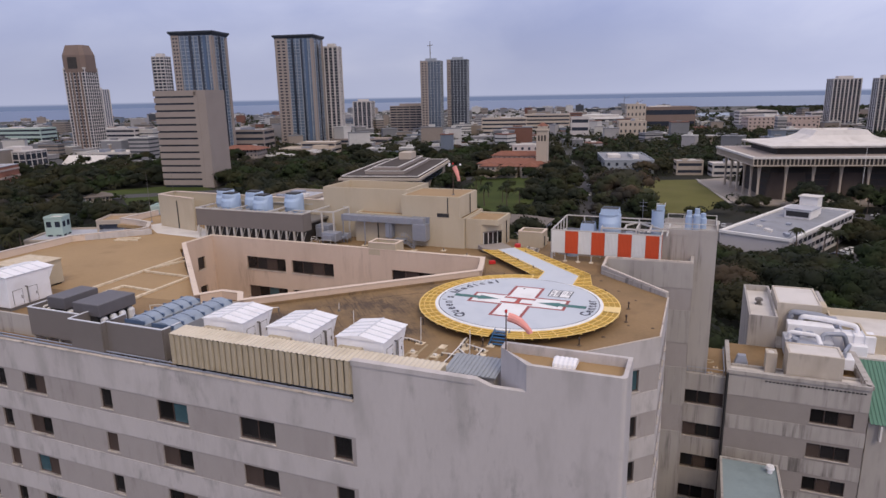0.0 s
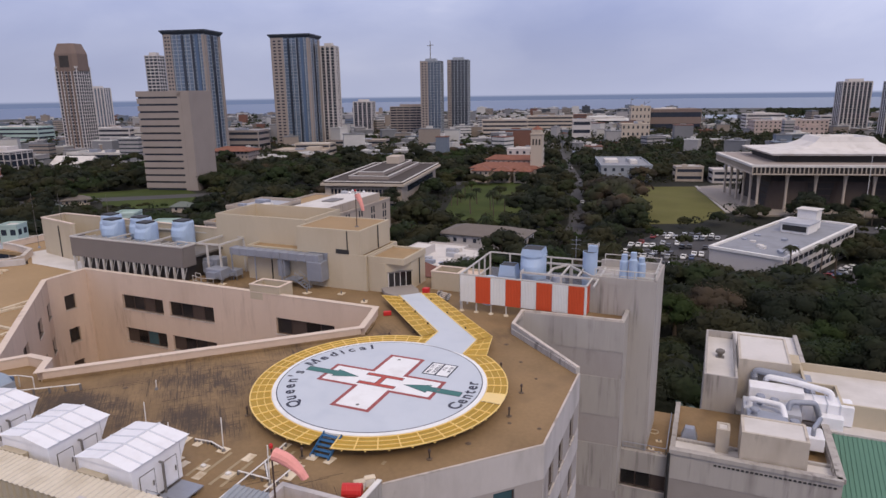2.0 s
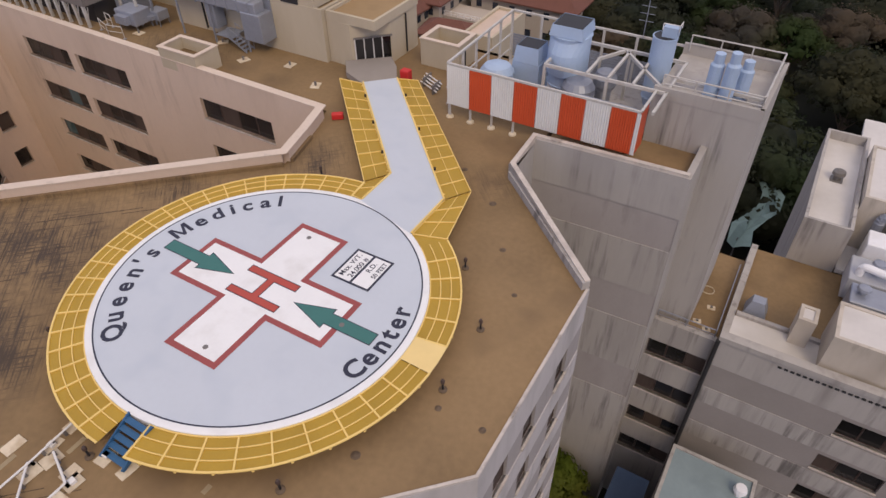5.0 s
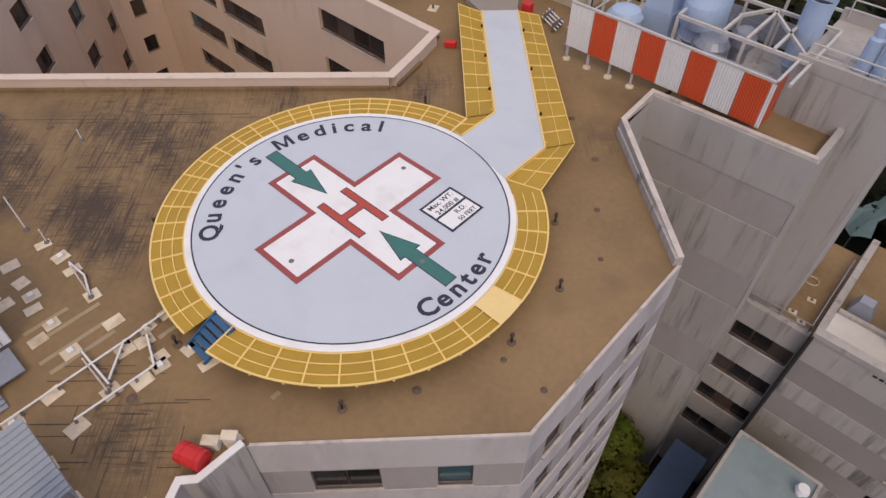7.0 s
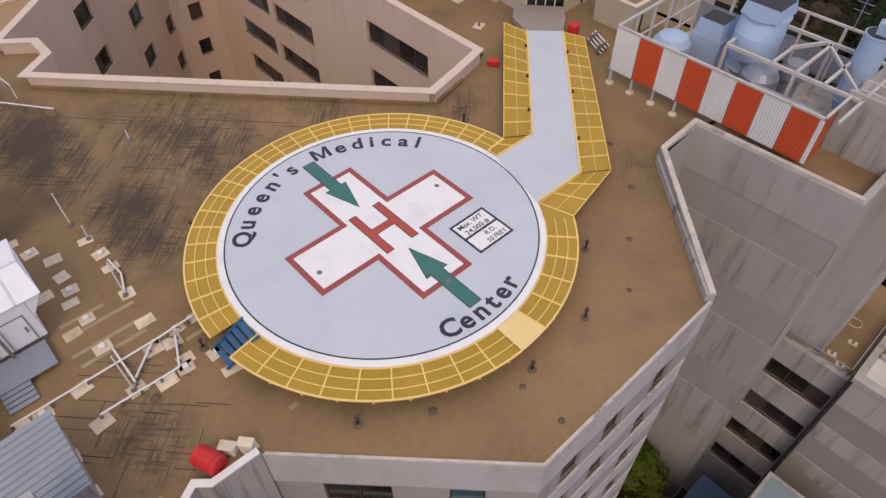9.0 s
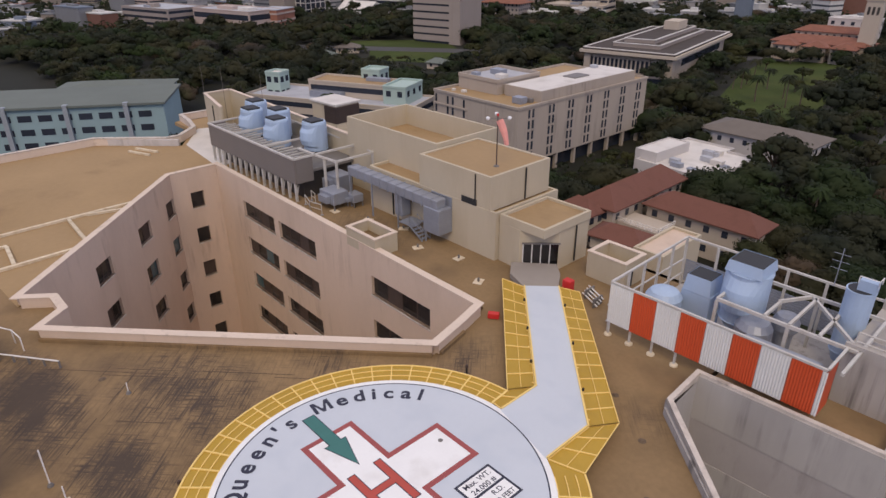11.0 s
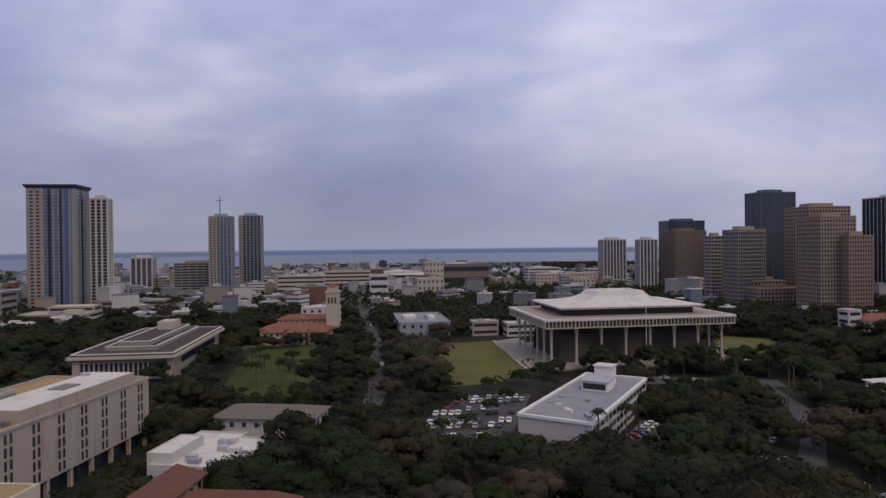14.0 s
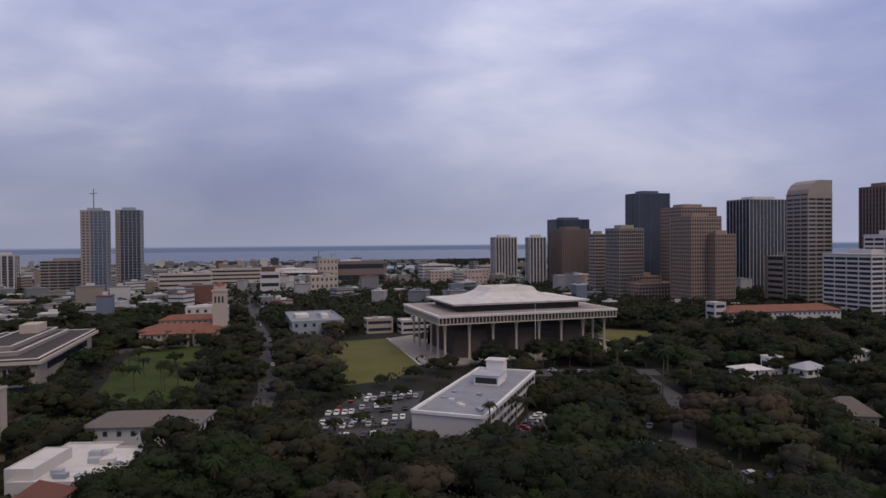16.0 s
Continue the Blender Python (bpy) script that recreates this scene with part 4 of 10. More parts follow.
# the words round the rim: one reads clockwise, the other the other way
for text, a0, a1, inward in (("Queen's Medical", -125.6, -235.6, False), ("Center", -14.6, 17.0, True)):
    steps = {"'": 0.55, "M": 1.25, "i": 0.65, "l": 0.65, "t": 0.8, "r": 0.8, " ": 0.85}
    w = [steps.get(c, 1.0) for c in text]
    mid = [sum(w[:i]) + w[i] / 2 for i in range(len(w))]
    for c, s in zip(text, mid):
        if c == " ":
            continue
        a = a0 + (a1 - a0) * (s - mid[0]) / (mid[-1] - mid[0])
        r = 7.38 if inward else 6.42
        turn = a + 90 if inward else a - 90
        m = pose(r * math.cos(radians(a)), r * math.sin(radians(a)), Z + 0.012, 0, 0, turn)
        if c == "M":
            w_, h_, t_ = 1.04, 0.95, 0.20
            bm = bmesh.new()
            bm.faces.new([bm.verts.new((x - w_ / 2, y, 0)) for x, y in ((0, 0), (t_, 0), (t_, 0.70 * h_), (w_ / 2 - 0.08, 0), (w_ / 2 + 0.08, 0), (w_ - t_, 0.70 * h_), (w_ - t_, 0), (w_, 0), (w_, h_), (w_ - 0.23, h_), (w_ / 2, 0.28 * h_), (0.23, h_), (0, h_))])
            part("letter", bm, "navy", pad).matrix_local = m
            continue
        lettering(c, 1.32, pose(r * math.cos(radians(a)), r * math.sin(radians(a)), Z + 0.012, 0, 0, turn), 0, "navy", bold=0.038)

# weight box
bm = bmesh.new()
for x0, x1, y0, y1 in ((2.3, 3.42, 2.3, 4.6), (3.42, 4.56, 2.3, 4.6)):
    quad(bm, (x0, y0, Z + 0.008), (x1, y0, Z + 0.008), (x1, y1, Z + 0.008), (x0, y1, Z + 0.008))
part("box_border", bm, "navy", pad)
bm = bmesh.new()
for x0, x1, y0, y1 in ((2.43, 3.35, 2.43, 4.47), (3.49, 4.43, 2.43, 4.47)):
    quad(bm, (x0, y0, Z + 0.012), (x1, y0, Z + 0.012), (x1, y1, Z + 0.012), (x0, y1, Z + 0.012))
part("box_field", bm, "deck_white", pad, "white weight limit box")
for text, x, y, s in (("Max. WT.", 2.82, 3.45, 0.42), ("24,000 #", 3.29, 3.45, 0.42), ("R.D.", 3.88, 3.75, 0.40), ("50 FEET", 4.33, 3.75, 0.36)):
    lettering(text, s, pose(x, y, Z + 0.016, 0, 0, 90), 0, "navy", name="writing", bold=0.006)
# drain covers
for x, y in ((-0.45, 4.0), (0.3, -4.05), (4.75, 0.0)):
    bm = bmesh.new()
    lathe(bm, [(0.13, Z + 0.014), (0.13, Z + 0.026), (0.1, Z + 0.03)], x, y, 12)
    part("drain", bm, "grey_metal", pad)

# safety net of grating panels round the deck
R0, R1, NZ = 8.06, 9.62, Z - 0.1


def net_panel(a0, a1, mat="net"):
    bm = bmesh.new()
    disc_ring(bm, R0, R1, NZ - 0.02, a0, a1, 140)
    p = part("net_panel", bm, mat, pad)
    return p


def net_bars(a0, a1, parent):
    bm = bmesh.new()
    n = max(2, int((a1 - a0) / 2.5))
    for r, w in ((R0 + 0.03, 0.06), (R0 + 0.53, 0.045), (R0 + 1.04, 0.045), (R1 - 0.04, 0.09)):
        for i in range(n):
            p, q = radians(a0 + (a1 - a0) * i / n), radians(a0 + (a1 - a0) * (i + 1) / n)
            bar(bm, (r * math.cos(p), r * math.sin(p), NZ), (r * math.cos(q), r * math.sin(q), NZ), w, 0.06)
    for a in (a0 + 0.2,):
        bar(bm, (R0 * math.cos(radians(a)), R0 * math.sin(radians(a)), NZ + 0.006), (R1 * math.cos(radians(a)), R1 * math.sin(radians(a)), NZ + 0.006), 0.075, 0.07)
    part("frame", bm, "yellow", parent, "yellow steel frame")
    bm = bmesh.new()
    a = radians((a0 + a1) / 2)
    bar(bm, (8.0 * math.cos(a), 8.0 * math.sin(a), 0.3), (R1 * math.cos(a), R1 * math.sin(a), NZ - 0.08), 0.1, 0.1)
    part("bracket", bm, "yellow", parent)


spans = [(95 + 175.4 * i / 24, 95 + 175.4 * (i + 1) / 24) for i in range(24)]
spans += [(279.0 + 79.4 * i / 9, 279.0 + 79.4 * (i + 1) / 9) for i in range(9)]
spans += [(7.9 + 44.1 * i / 5, 7.9 + 44.1 * (i + 1) / 5) for i in range(5)]
for a0, a1 in spans:
    net_bars(a0, a1, net_panel(a0, a1))
bm = bmesh.new()
disc_ring(bm, R0, R1, NZ + 0.03, -1.6, 7.9, 140)
part("plate", bm, "pale_yellow", pad, "plain pale yellow plate")

bm = bmesh.new()
bm.faces.new([bm.verts.new((x, y, NZ - 0.022)) for x, y in ((4.0, 6.99), (4.96, 6.34), (5.95, 7.62), (5.83, 7.66), (4.05, 7.08))])
part("corner_panel", bm, "net", pad)
# stairs from the deck down to the roof
for x in (0.15, 1.45):
    bm = bmesh.new()
    bar(bm, (x, -8.0, Z - 0.02), (x, -9.75, 0.1), 0.07, 0.2)
    part("stringer", bm, "stair_blue", pad, "blue painted steel")
for i in range(5):
    bm = bmesh.new()
    box(bm, 0.17, 1.43, -8.25 - 0.32 * i - 0.13, -8.25 - 0.32 * i + 0.13, Z - 0.12 - 0.155 * i, Z - 0.08 - 0.155 * i)
    part("step", bm, "stair_blue", pad)

# ---- the ramp to the entrance ----
ramp = thing("rooftop_ramp", "pale blue walkway with yellow grating on both sides", "walkway", at=(0, 0, ROOF))
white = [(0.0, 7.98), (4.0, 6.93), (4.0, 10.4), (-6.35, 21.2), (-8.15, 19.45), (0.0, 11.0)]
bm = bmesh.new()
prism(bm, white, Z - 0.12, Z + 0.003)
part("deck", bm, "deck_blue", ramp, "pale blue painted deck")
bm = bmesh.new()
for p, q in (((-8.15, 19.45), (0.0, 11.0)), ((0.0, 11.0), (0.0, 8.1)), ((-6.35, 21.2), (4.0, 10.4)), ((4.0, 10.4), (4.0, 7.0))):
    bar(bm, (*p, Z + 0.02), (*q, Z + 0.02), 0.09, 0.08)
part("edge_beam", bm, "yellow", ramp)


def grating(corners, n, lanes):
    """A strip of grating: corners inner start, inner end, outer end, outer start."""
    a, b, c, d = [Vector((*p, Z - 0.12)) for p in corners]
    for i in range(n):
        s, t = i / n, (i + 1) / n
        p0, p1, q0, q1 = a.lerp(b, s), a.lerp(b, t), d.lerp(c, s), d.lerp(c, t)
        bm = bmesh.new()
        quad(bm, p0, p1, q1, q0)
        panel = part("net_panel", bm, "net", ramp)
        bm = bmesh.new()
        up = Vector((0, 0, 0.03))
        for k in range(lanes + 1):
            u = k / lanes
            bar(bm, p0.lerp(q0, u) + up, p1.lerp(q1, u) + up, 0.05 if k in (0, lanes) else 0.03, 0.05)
        bar(bm, p0 + up, q0 + up, 0.055, 0.06)
        if i == n - 1:
            bar(bm, p1 + up, q1 + up, 0.055, 0.06)
        part("frame", bm, "yellow", panel)


grating([(-8.2, 19.4), (-0.05, 10.95), (-0.95, 9.62), (-10.1, 19.2)], 9, 2)
grating([(-0.05, 10.95), (-0.02, 8.15), (-0.8, 8.2), (-0.95, 9.62)], 2, 1)
grating([(4.05, 10.45), (-6.3, 21.25), (-4.9, 21.75), (4.95, 11.85)], 11, 2)
grating([(4.05, 7.05), (4.05, 10.45), (4.95, 11.85), (5.85, 7.6)], 3, 2)
for i in range(7):
    t = i / 6
    for p in ((-8.0 + 7.6 * t, 19.1 - 7.9 * t), (-5.9 + 9.6 * t, 20.9 - 10.0 * t)):
        bm = bmesh.new()
        box(bm, p[0] - 0.05, p[0] + 0.05, p[1] - 0.05, p[1] + 0.05, 0.0, Z - 0.1)
        part("leg", bm, "yellow", ramp)
        if i % 2:
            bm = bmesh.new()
            lathe(bm, [(0.07, Z), (0.07, Z + 0.16), (0.04, Z + 0.2)], *p, 8)
            part("edge_light", bm, "black", ramp)

# ---- things on the hospital roof ----
def ribbed(bm, x0, x1, y, z0, z1, pitch=0.2, depth=0.05, face=-1, mi=0):
    """A ribbed sheet along x, its ribs upright, facing -y or +y."""
    n = max(2, int((x1 - x0) / pitch))
    for i in range(n):
        a, b = x0 + (x1 - x0) * i / n, x0 + (x1 - x0) * (i + 1) / n
        m = (a + b) / 2
        s = face * depth
        quad(bm, (a, y, z0), (m, y + s, z0), (m, y + s, z1), (a, y, z1), mi)
        quad(bm, (m, y + s, z0), (b, y, z0), (b, y, z1), (m, y + s, z1), mi)


def handrail(bm, pts, h=1.0, r=0.03, mid=True):
    for p, q in zip(pts, pts[1:]):
        p, q = Vector(p), Vector(q)
        up = Vector((0, 0, h))
        rod(bm, p + up, q + up, r, 5)
        if mid:
            rod(bm, p + up * 0.5, q + up * 0.5, r * 0.8, 5)
        n = max(1, int((q - p).length / 1.6))
        for i in range(n + 1):
            a = p.lerp(q, i / n)
            rod(bm, a, a + up, r, 5)


# long ribbed container along the front edge
con = thing("equipment_container", "long beige ribbed steel equipment enclosure along the roof edge", "container", at=(-24.9, -19.35, 37.0))
bm = bmesh.new()
box(bm, 0, 24.3, 0.05, 1.85, 0.9, 3.56)
part("body", bm, "beige_metal", con)
bm = bmesh.new()
prof = []
for i in range(30):
    x = 17.4 * i / 30
    prof += [(x, 0.05), (x + 0.08, -0.06), (x + 0.42, -0.06), (x + 0.50, 0.05)]
lo, hi = [bm.verts.new((x, y, 0.9)) for x, y in prof], [bm.verts.new((x, y, 3.6)) for x, y in prof]
for i in range(len(prof) - 1):
    bm.faces.new((lo[i], lo[i + 1], hi[i + 1], hi[i]))
part("ribbed_front", bm, "beige_metal", con)
bm = bmesh.new()
n = 58
for i in range(n):
    a = 24.3 * i / n
    m, b = a + 24.3 / n * 0.55, a + 24.3 / n
    quad(bm, (a, -0.12, 3.58), (m, -0.12, 3.66), (m, 1.9, 3.74), (a, 1.9, 3.66))
    quad(bm, (m, -0.12, 3.66), (b, -0.12, 3.58), (b, 1.9, 3.66), (m, 1.9, 3.74))
part("ribbed_top", bm, "beige_top", con, "pale ribbed top")
for i in range(7):
    bm = bmesh.new()
    box(bm, 0.3 + i * 2.8, 0.55 + i * 2.8, 0.1, 1.8, 0, 0.9)
    part("leg", bm, "dark", con)
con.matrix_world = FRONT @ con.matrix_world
for k, (z, y) in enumerate(((37.62, -19.2), (37.75, -18.9), (37.55, -18.6))):
    pipe = thing("roof_pipe", "thin pale pipe running along the roof edge", "pipe", at=(0, 0, 0), group="pipes along the roof edge")
    bm = bmesh.new()
    rod(bm, (-62 + 6 * k, y, z), (-7.6, y, z - 0.1), 0.07 if k else 0.1, 6)
    for i in range(10):
        box(bm, -58 + i * 5.2, -57.85 + i * 5.2, y - 0.1, y + 0.1, 37.0, z)
    part("run", bm, "galv", pipe)
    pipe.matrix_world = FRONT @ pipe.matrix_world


def air_unit(x, y, w=4.0, d=3.45, h=3.1, label="white sheet-metal rooftop air handling unit"):
    u = thing("air_handling_unit", label, "air handler", at=(x, y, ROOF), group="white rooftop air handlers")
    bm = bmesh.new()
    box(bm, 0, w, 0, d, 0.35, h - 0.35, bevel=0.03)
    part("casing", bm, "white_metal", u)
    bm = bmesh.new()
    o = 0.12
    lo = [(-o, -o, h - 0.35), (w + o, -o, h - 0.35), (w + o + 0.0, d + 0.7, h - 0.35), (-o, d + 0.7, h - 0.35)]
    hi = [(w * 0.5, -o, h), (w * 0.5, d + 0.55, h)]
    lo_v = [bm.verts.new(p) for p in lo]
    hi_v = [bm.verts.new(p) for p in hi]
    bm.faces.new((lo_v[0], lo_v[3], hi_v[1], hi_v[0]))
    bm.faces.new((lo_v[1], hi_v[0], hi_v[1], lo_v[2]))
    bm.faces.new((lo_v[0], hi_v[0], lo_v[1]))
    bm.faces.new((lo_v[2], hi_v[1], lo_v[3]))
    bm.faces.new(lo_v)
    part("roof", bm, "white_metal", u, "low pitched white panel roof")
    for i in range(1, 5):
        yy = -o + (d + 0.6) * i / 5
        for s in (-1, 1):
            bm = bmesh.new()
            bar(bm, (w * 0.5, yy, h + 0.02), (w * 0.5 + s * (w * 0.5 + o), yy, h - 0.33), 0.09, 0.05)
            part("seam", bm, "seam", u)
    bm = bmesh.new()
    bar(bm, (w * 0.5, -o, h + 0.02), (w * 0.5, d + 0.6, h + 0.02), 0.11, 0.05)
    part("ridge", bm, "seam", u)
    bm = bmesh.new()
    v = [bm.verts.new(p) for p in ((0, d, h - 0.36), (w, d, h - 0.36), (w, d + 0.68, h - 0.36), (0, d + 0.68, h - 0.36), (0, d, h - 1.5), (w, d, h - 1.5))]
    for f in ((0, 3, 2, 1), (3, 4, 5, 2), (0, 4, 3), (1, 2, 5)):
        bm.faces.new([v[i] for i in f])
    part("hood", bm, "white_metal", u, "sloping intake hood")
    bm = bmesh.new()
    box(bm, 0.1, w - 0.1, 0.1, d - 0.1, 0, 0.35)
    part("base_frame", bm, "grey_metal", u)
    for yy in (0.5, 2.1):
        bm = bmesh.new()
        box(bm, w + 0.005, w + 0.05, yy, yy + 0.95, 0.5, 2.0)
        dr = part("access_door", bm, "white_metal", u)
        bm = bmesh.new()
        box(bm, w + 0.05, w + 0.12, yy + 0.78, yy + 0.84, 1.1, 1.4)
        part("handle", bm, "grey_metal", dr)
        bm = bmesh.new()
        for p, q in (((w + 0.03, yy - 0.03, 0.46), (w + 0.03, yy - 0.03, 2.04)), ((w + 0.03, yy + 0.98, 0.46), (w + 0.03, yy + 0.98, 2.04)), ((w + 0.03, yy - 0.03, 2.04), (w + 0.03, yy + 0.98, 2.04))):
            bar(bm, p, q, 0.03, 0.03)
        part("gasket", bm, "grey_metal", dr)
    bm = bmesh.new()
    rod(bm, (w + 0.25, 1.9, 0.3), (w + 0.25, 1.9, 2.2), 0.07, 6)
    rod(bm, (w + 0.25, 1.9, 2.2), (w + 0.0, 1.9, 2.2), 0.07, 6)
    part("pipe", bm, "grey_metal", u)
    bm = bmesh.new()
    box(bm, 0.3, 2.3, -0.42, -0.02, 0.35, 2.15, bevel=0.03)
    part("side_box", bm, "beige_metal", u, "beige duct box")
    return u


for x in (-9.35, -15.75, -22.2):
    air_unit(x, -18.1)
air_unit(-52.4, -17.0, 4.4, 4.6, 3.9, "tall white sheet-metal rooftop air handling unit")
box_ = thing("equipment_cover", "beige sheet-metal equipment cover beside the tall air handler", "equipment cover", at=(-57.5, -12.2, ROOF))
bm = bmesh.new()
box(bm, 0, 5.2, 0, 4.6, 0.2, 2.9, bevel=0.05)
part("casing", bm, "beige_metal", box_)
bm = bmesh.new()
box(bm, 0.2, 5.0, 0.2, 4.4, 0, 0.2)
part("base", bm, "dark", box_)
bm = bmesh.new()
box(bm, -0.1, 5.3, -0.1, 4.7, 2.9, 3.0)
part("top", bm, "pad_white", box_)

# access walk beside the nearest unit
gw = thing("access_stair", "short grey galvanised access stair with handrail", "stairs", at=(-5.2, -17.5, ROOF))
bm = bmesh.new()
box(bm, 0, 1.6, 0, 2.6, 0.25, 0.32)
part("platform", bm, "galv", gw)
for i in range(4):
    bm = bmesh.new()
    box(bm, 1.6 + 0.25 * i, 1.83 + 0.25 * i, 0.2, 1.4, 0.2 - 0.05 * i, 0.24 - 0.05 * i)
    part("step", bm, "galv", gw)
bm = bmesh.new()
handrail(bm, [(0.05, 0.05, 0.3), (1.6, 0.05, 0.3), (2.6, 0.05, 0.1)], 0.95, 0.025)
part("handrail", bm, "galv", gw)


def duct_cooler(x, y, w, d, label):
    """A long unit with a barrelled top of panels, its length along y."""
    u = thing("condenser_unit", label, "condenser", at=(x, y, ROOF), group="blue-grey condensers")
    bm = bmesh.new()
    box(bm, 0, w, 0, d, 0.35, 1.55, bevel=0.04)
    part("casing", bm, "bluegrey_metal", u)
    bm = bmesh.new()
    box(bm, 0.15, w - 0.15, 0.15, d - 0.15, 0, 0.35)
    part("base", bm, "dark", u)
    n = 6
    for i in range(n):
        y0, y1 = d * i / n + 0.07, d * (i + 1) / n - 0.07
        bm = bmesh.new()
        prof = [(0.02 + (w - 0.04) * k / 6, 1.52 + 0.5 * math.sin(math.pi * k / 6) ** 0.6) for k in range(7)]
        lo, hi = [bm.verts.new((px, y0, pz)) for px, pz in prof], [bm.verts.new((px, y1, pz)) for px, pz in prof]
        for k in range(6):
            bm.faces.new((lo[k], lo[k + 1], hi[k + 1], hi[k]))
        bm.faces.new(lo[::-1])
        bm.faces.new(hi)
        part("top_panel", bm, "galv_blue", u)
    for i in range(n + 1):
        bm = bmesh.new()
        yy = min(max(d * i / n, 0.06), d - 0.06)
        box(bm, 0.05, w - 0.05, yy - 0.06, yy + 0.06, 1.5, 1.86)
        part("joint", bm, "blue_metal", u)
    return u


duct_cooler(-30.7, -18.6, 2.4, 6.8, "long blue-grey condenser with a barrelled panel top")
duct_cooler(-27.5, -18.7, 2.5, 7.6, "long blue-grey condenser with a barrelled panel top")


def chiller(x, y, w, d):
    """A dark casing carried over a row of pale compressor drums."""
    u = thing("chiller", "dark grey rooftop chiller over a row of pale compressor drums", "chiller", at=(x, y, ROOF), group="dark grey chillers")
    bm = bmesh.new()
    box(bm, 0, w, 0, d, 1.35, 2.5, bevel=0.05)
    part("casing", bm, "chiller_grey", u)
    bm = bmesh.new()
    box(bm, 0.2, w - 0.5, 0.1, d - 0.1, 0.0, 1.35)
    part("base", bm, "dark", u)
    for i in range(4):
        bm = bmesh.new()
        lathe(bm, [(0.3, 0.1), (0.34, 0.2), (0.34, 1.0), (0.2, 1.2)], w - 0.15, 0.6 + (d - 1.2) * i / 3, 10)
        part("compressor", bm, "seam", u)
    bm = bmesh.new()
    for i in range(3):
        rod(bm, (-0.3 + 0.35 * i, -0.2, 0.2), (-0.3 + 0.35 * i, -0.2, 1.5 - 0.2 * i), 0.09, 7)
        rod(bm, (-0.3 + 0.35 * i, -0.2, 1.5 - 0.2 * i), (-0.1 + 0.35 * i, 0.2, 1.6 - 0.2 * i), 0.09, 7)
    part("pipe", bm, "white_paint", u)
    return u


chiller(-37.6, -18.1, 3.3, 4.2)
chiller(-41.6, -17.6, 2.3, 3.8)
# open screens on legs, stepping along the roof edge
for x, y, w, d, sides in ((-44.1, -17.85, 7.0, 2.3, "flr"), (-37.1, -19.05, 4.0, 1.25, "flr"), (-33.1, -18.5, 6.6, 2.2, "flr")):
    sc = thing("equipment_screen", "open-backed grey metal screen on legs round roof equipment", "screen", at=(x, y, 37.0), group="grey equipment screens")
    for a, b in (((0, 0), (w, 0)), ((w, 0.07), (w, d)), ((0, d), (0, 0.07))):
        bm = bmesh.new()
        bar(bm, (*a, 1.95), (*b, 1.95), 0.12, 2.8)
        part("panel", bm, "screen_grey", sc)
        bm = bmesh.new()
        bar(bm, (*a, 3.38), (*b, 3.38), 0.18, 0.07)
        part("top_rail", bm, "seam", sc)
    n = max(2, int(w / 1.6))
    for i in range(n + 1):
        bm = bmesh.new()
        px = 0.12 + (w - 0.24) * i / n
        box(bm, px - 0.07, px + 0.07, 0.1, 0.24, 0, 0.6)
        bar(bm, (px, 0.17, 0.05), (px + 0.5, 0.17, 0.6), 0.05, 0.05)
        part("leg", bm, "steel_white", sc)
    for px in (0.17, w - 0.17):
        bm = bmesh.new()
        box(bm, px - 0.07, px + 0.07, d - 0.3, d - 0.16, 0, 0.6)
        part("leg", bm, "steel_white", sc)
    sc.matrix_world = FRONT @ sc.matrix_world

# shed with a seamed roof beside the stair tower
shed = thing("roof_shed", "low shed with a grey-blue seamed metal roof", "shed", at=(-0.35, -18.55, ROOF))
bm = bmesh.new()
box(bm, 0.1, 3.7, 0.1, 2.6, 0, 1.5)
part("body", bm, "greywall", shed)
bm = bmesh.new()
prof = [(-0.05, 1.5)]
for i in range(12):
    x = 3.75 * i / 12
    prof += [(x + 0.22, 1.5), (x + 0.24, 1.57), (x + 0.28, 1.57), (x + 0.30, 1.5)]
prof += [(3.85, 1.5), (3.85, 1.42), (-0.05, 1.42)]
lo, hi = [bm.verts.new((x, -0.1, z)) for x, z in prof], [bm.verts.new((x, 2.75, z + 0.25)) for x, z in prof]
for i in range(len(prof)):
    j = (i + 1) % len(prof)
    bm.faces.new((lo[i], lo[j], hi[j], hi[i]))
bm.faces.new(lo)
bm.faces.new(hi[::-1])
part("roof", bm, "bluegrey_metal", shed, "grey-blue seamed metal")
vent = thing("roof_vent", "white ribbed vent hood on the stair tower", "vent", at=(8.3, -18.65, 42.11))
bm = bmesh.new()
lathe(bm, [(0.35, 0), (0.35, 0.3)], n=10)
part("curb", bm, "white_metal", vent)
bm = bmesh.new()
rows = []
for i in range(11):
    k = 1.0 if i % 2 else 0.9
    rows.append([bm.verts.new((-0.75 + 0.15 * i, 0.75 * k * math.cos(radians(a)), 0.25 + 0.45 * k * math.sin(radians(a)))) for a in range(0, 181, 30)])
for p, q in zip(rows, rows[1:]):
    for k in range(6):
        bm.faces.new((p[k], q[k], q[k + 1], p[k + 1]))
bm.faces.new(rows[0])
bm.faces.new(rows[-1][::-1])
part("hood", bm, "white_metal", vent)

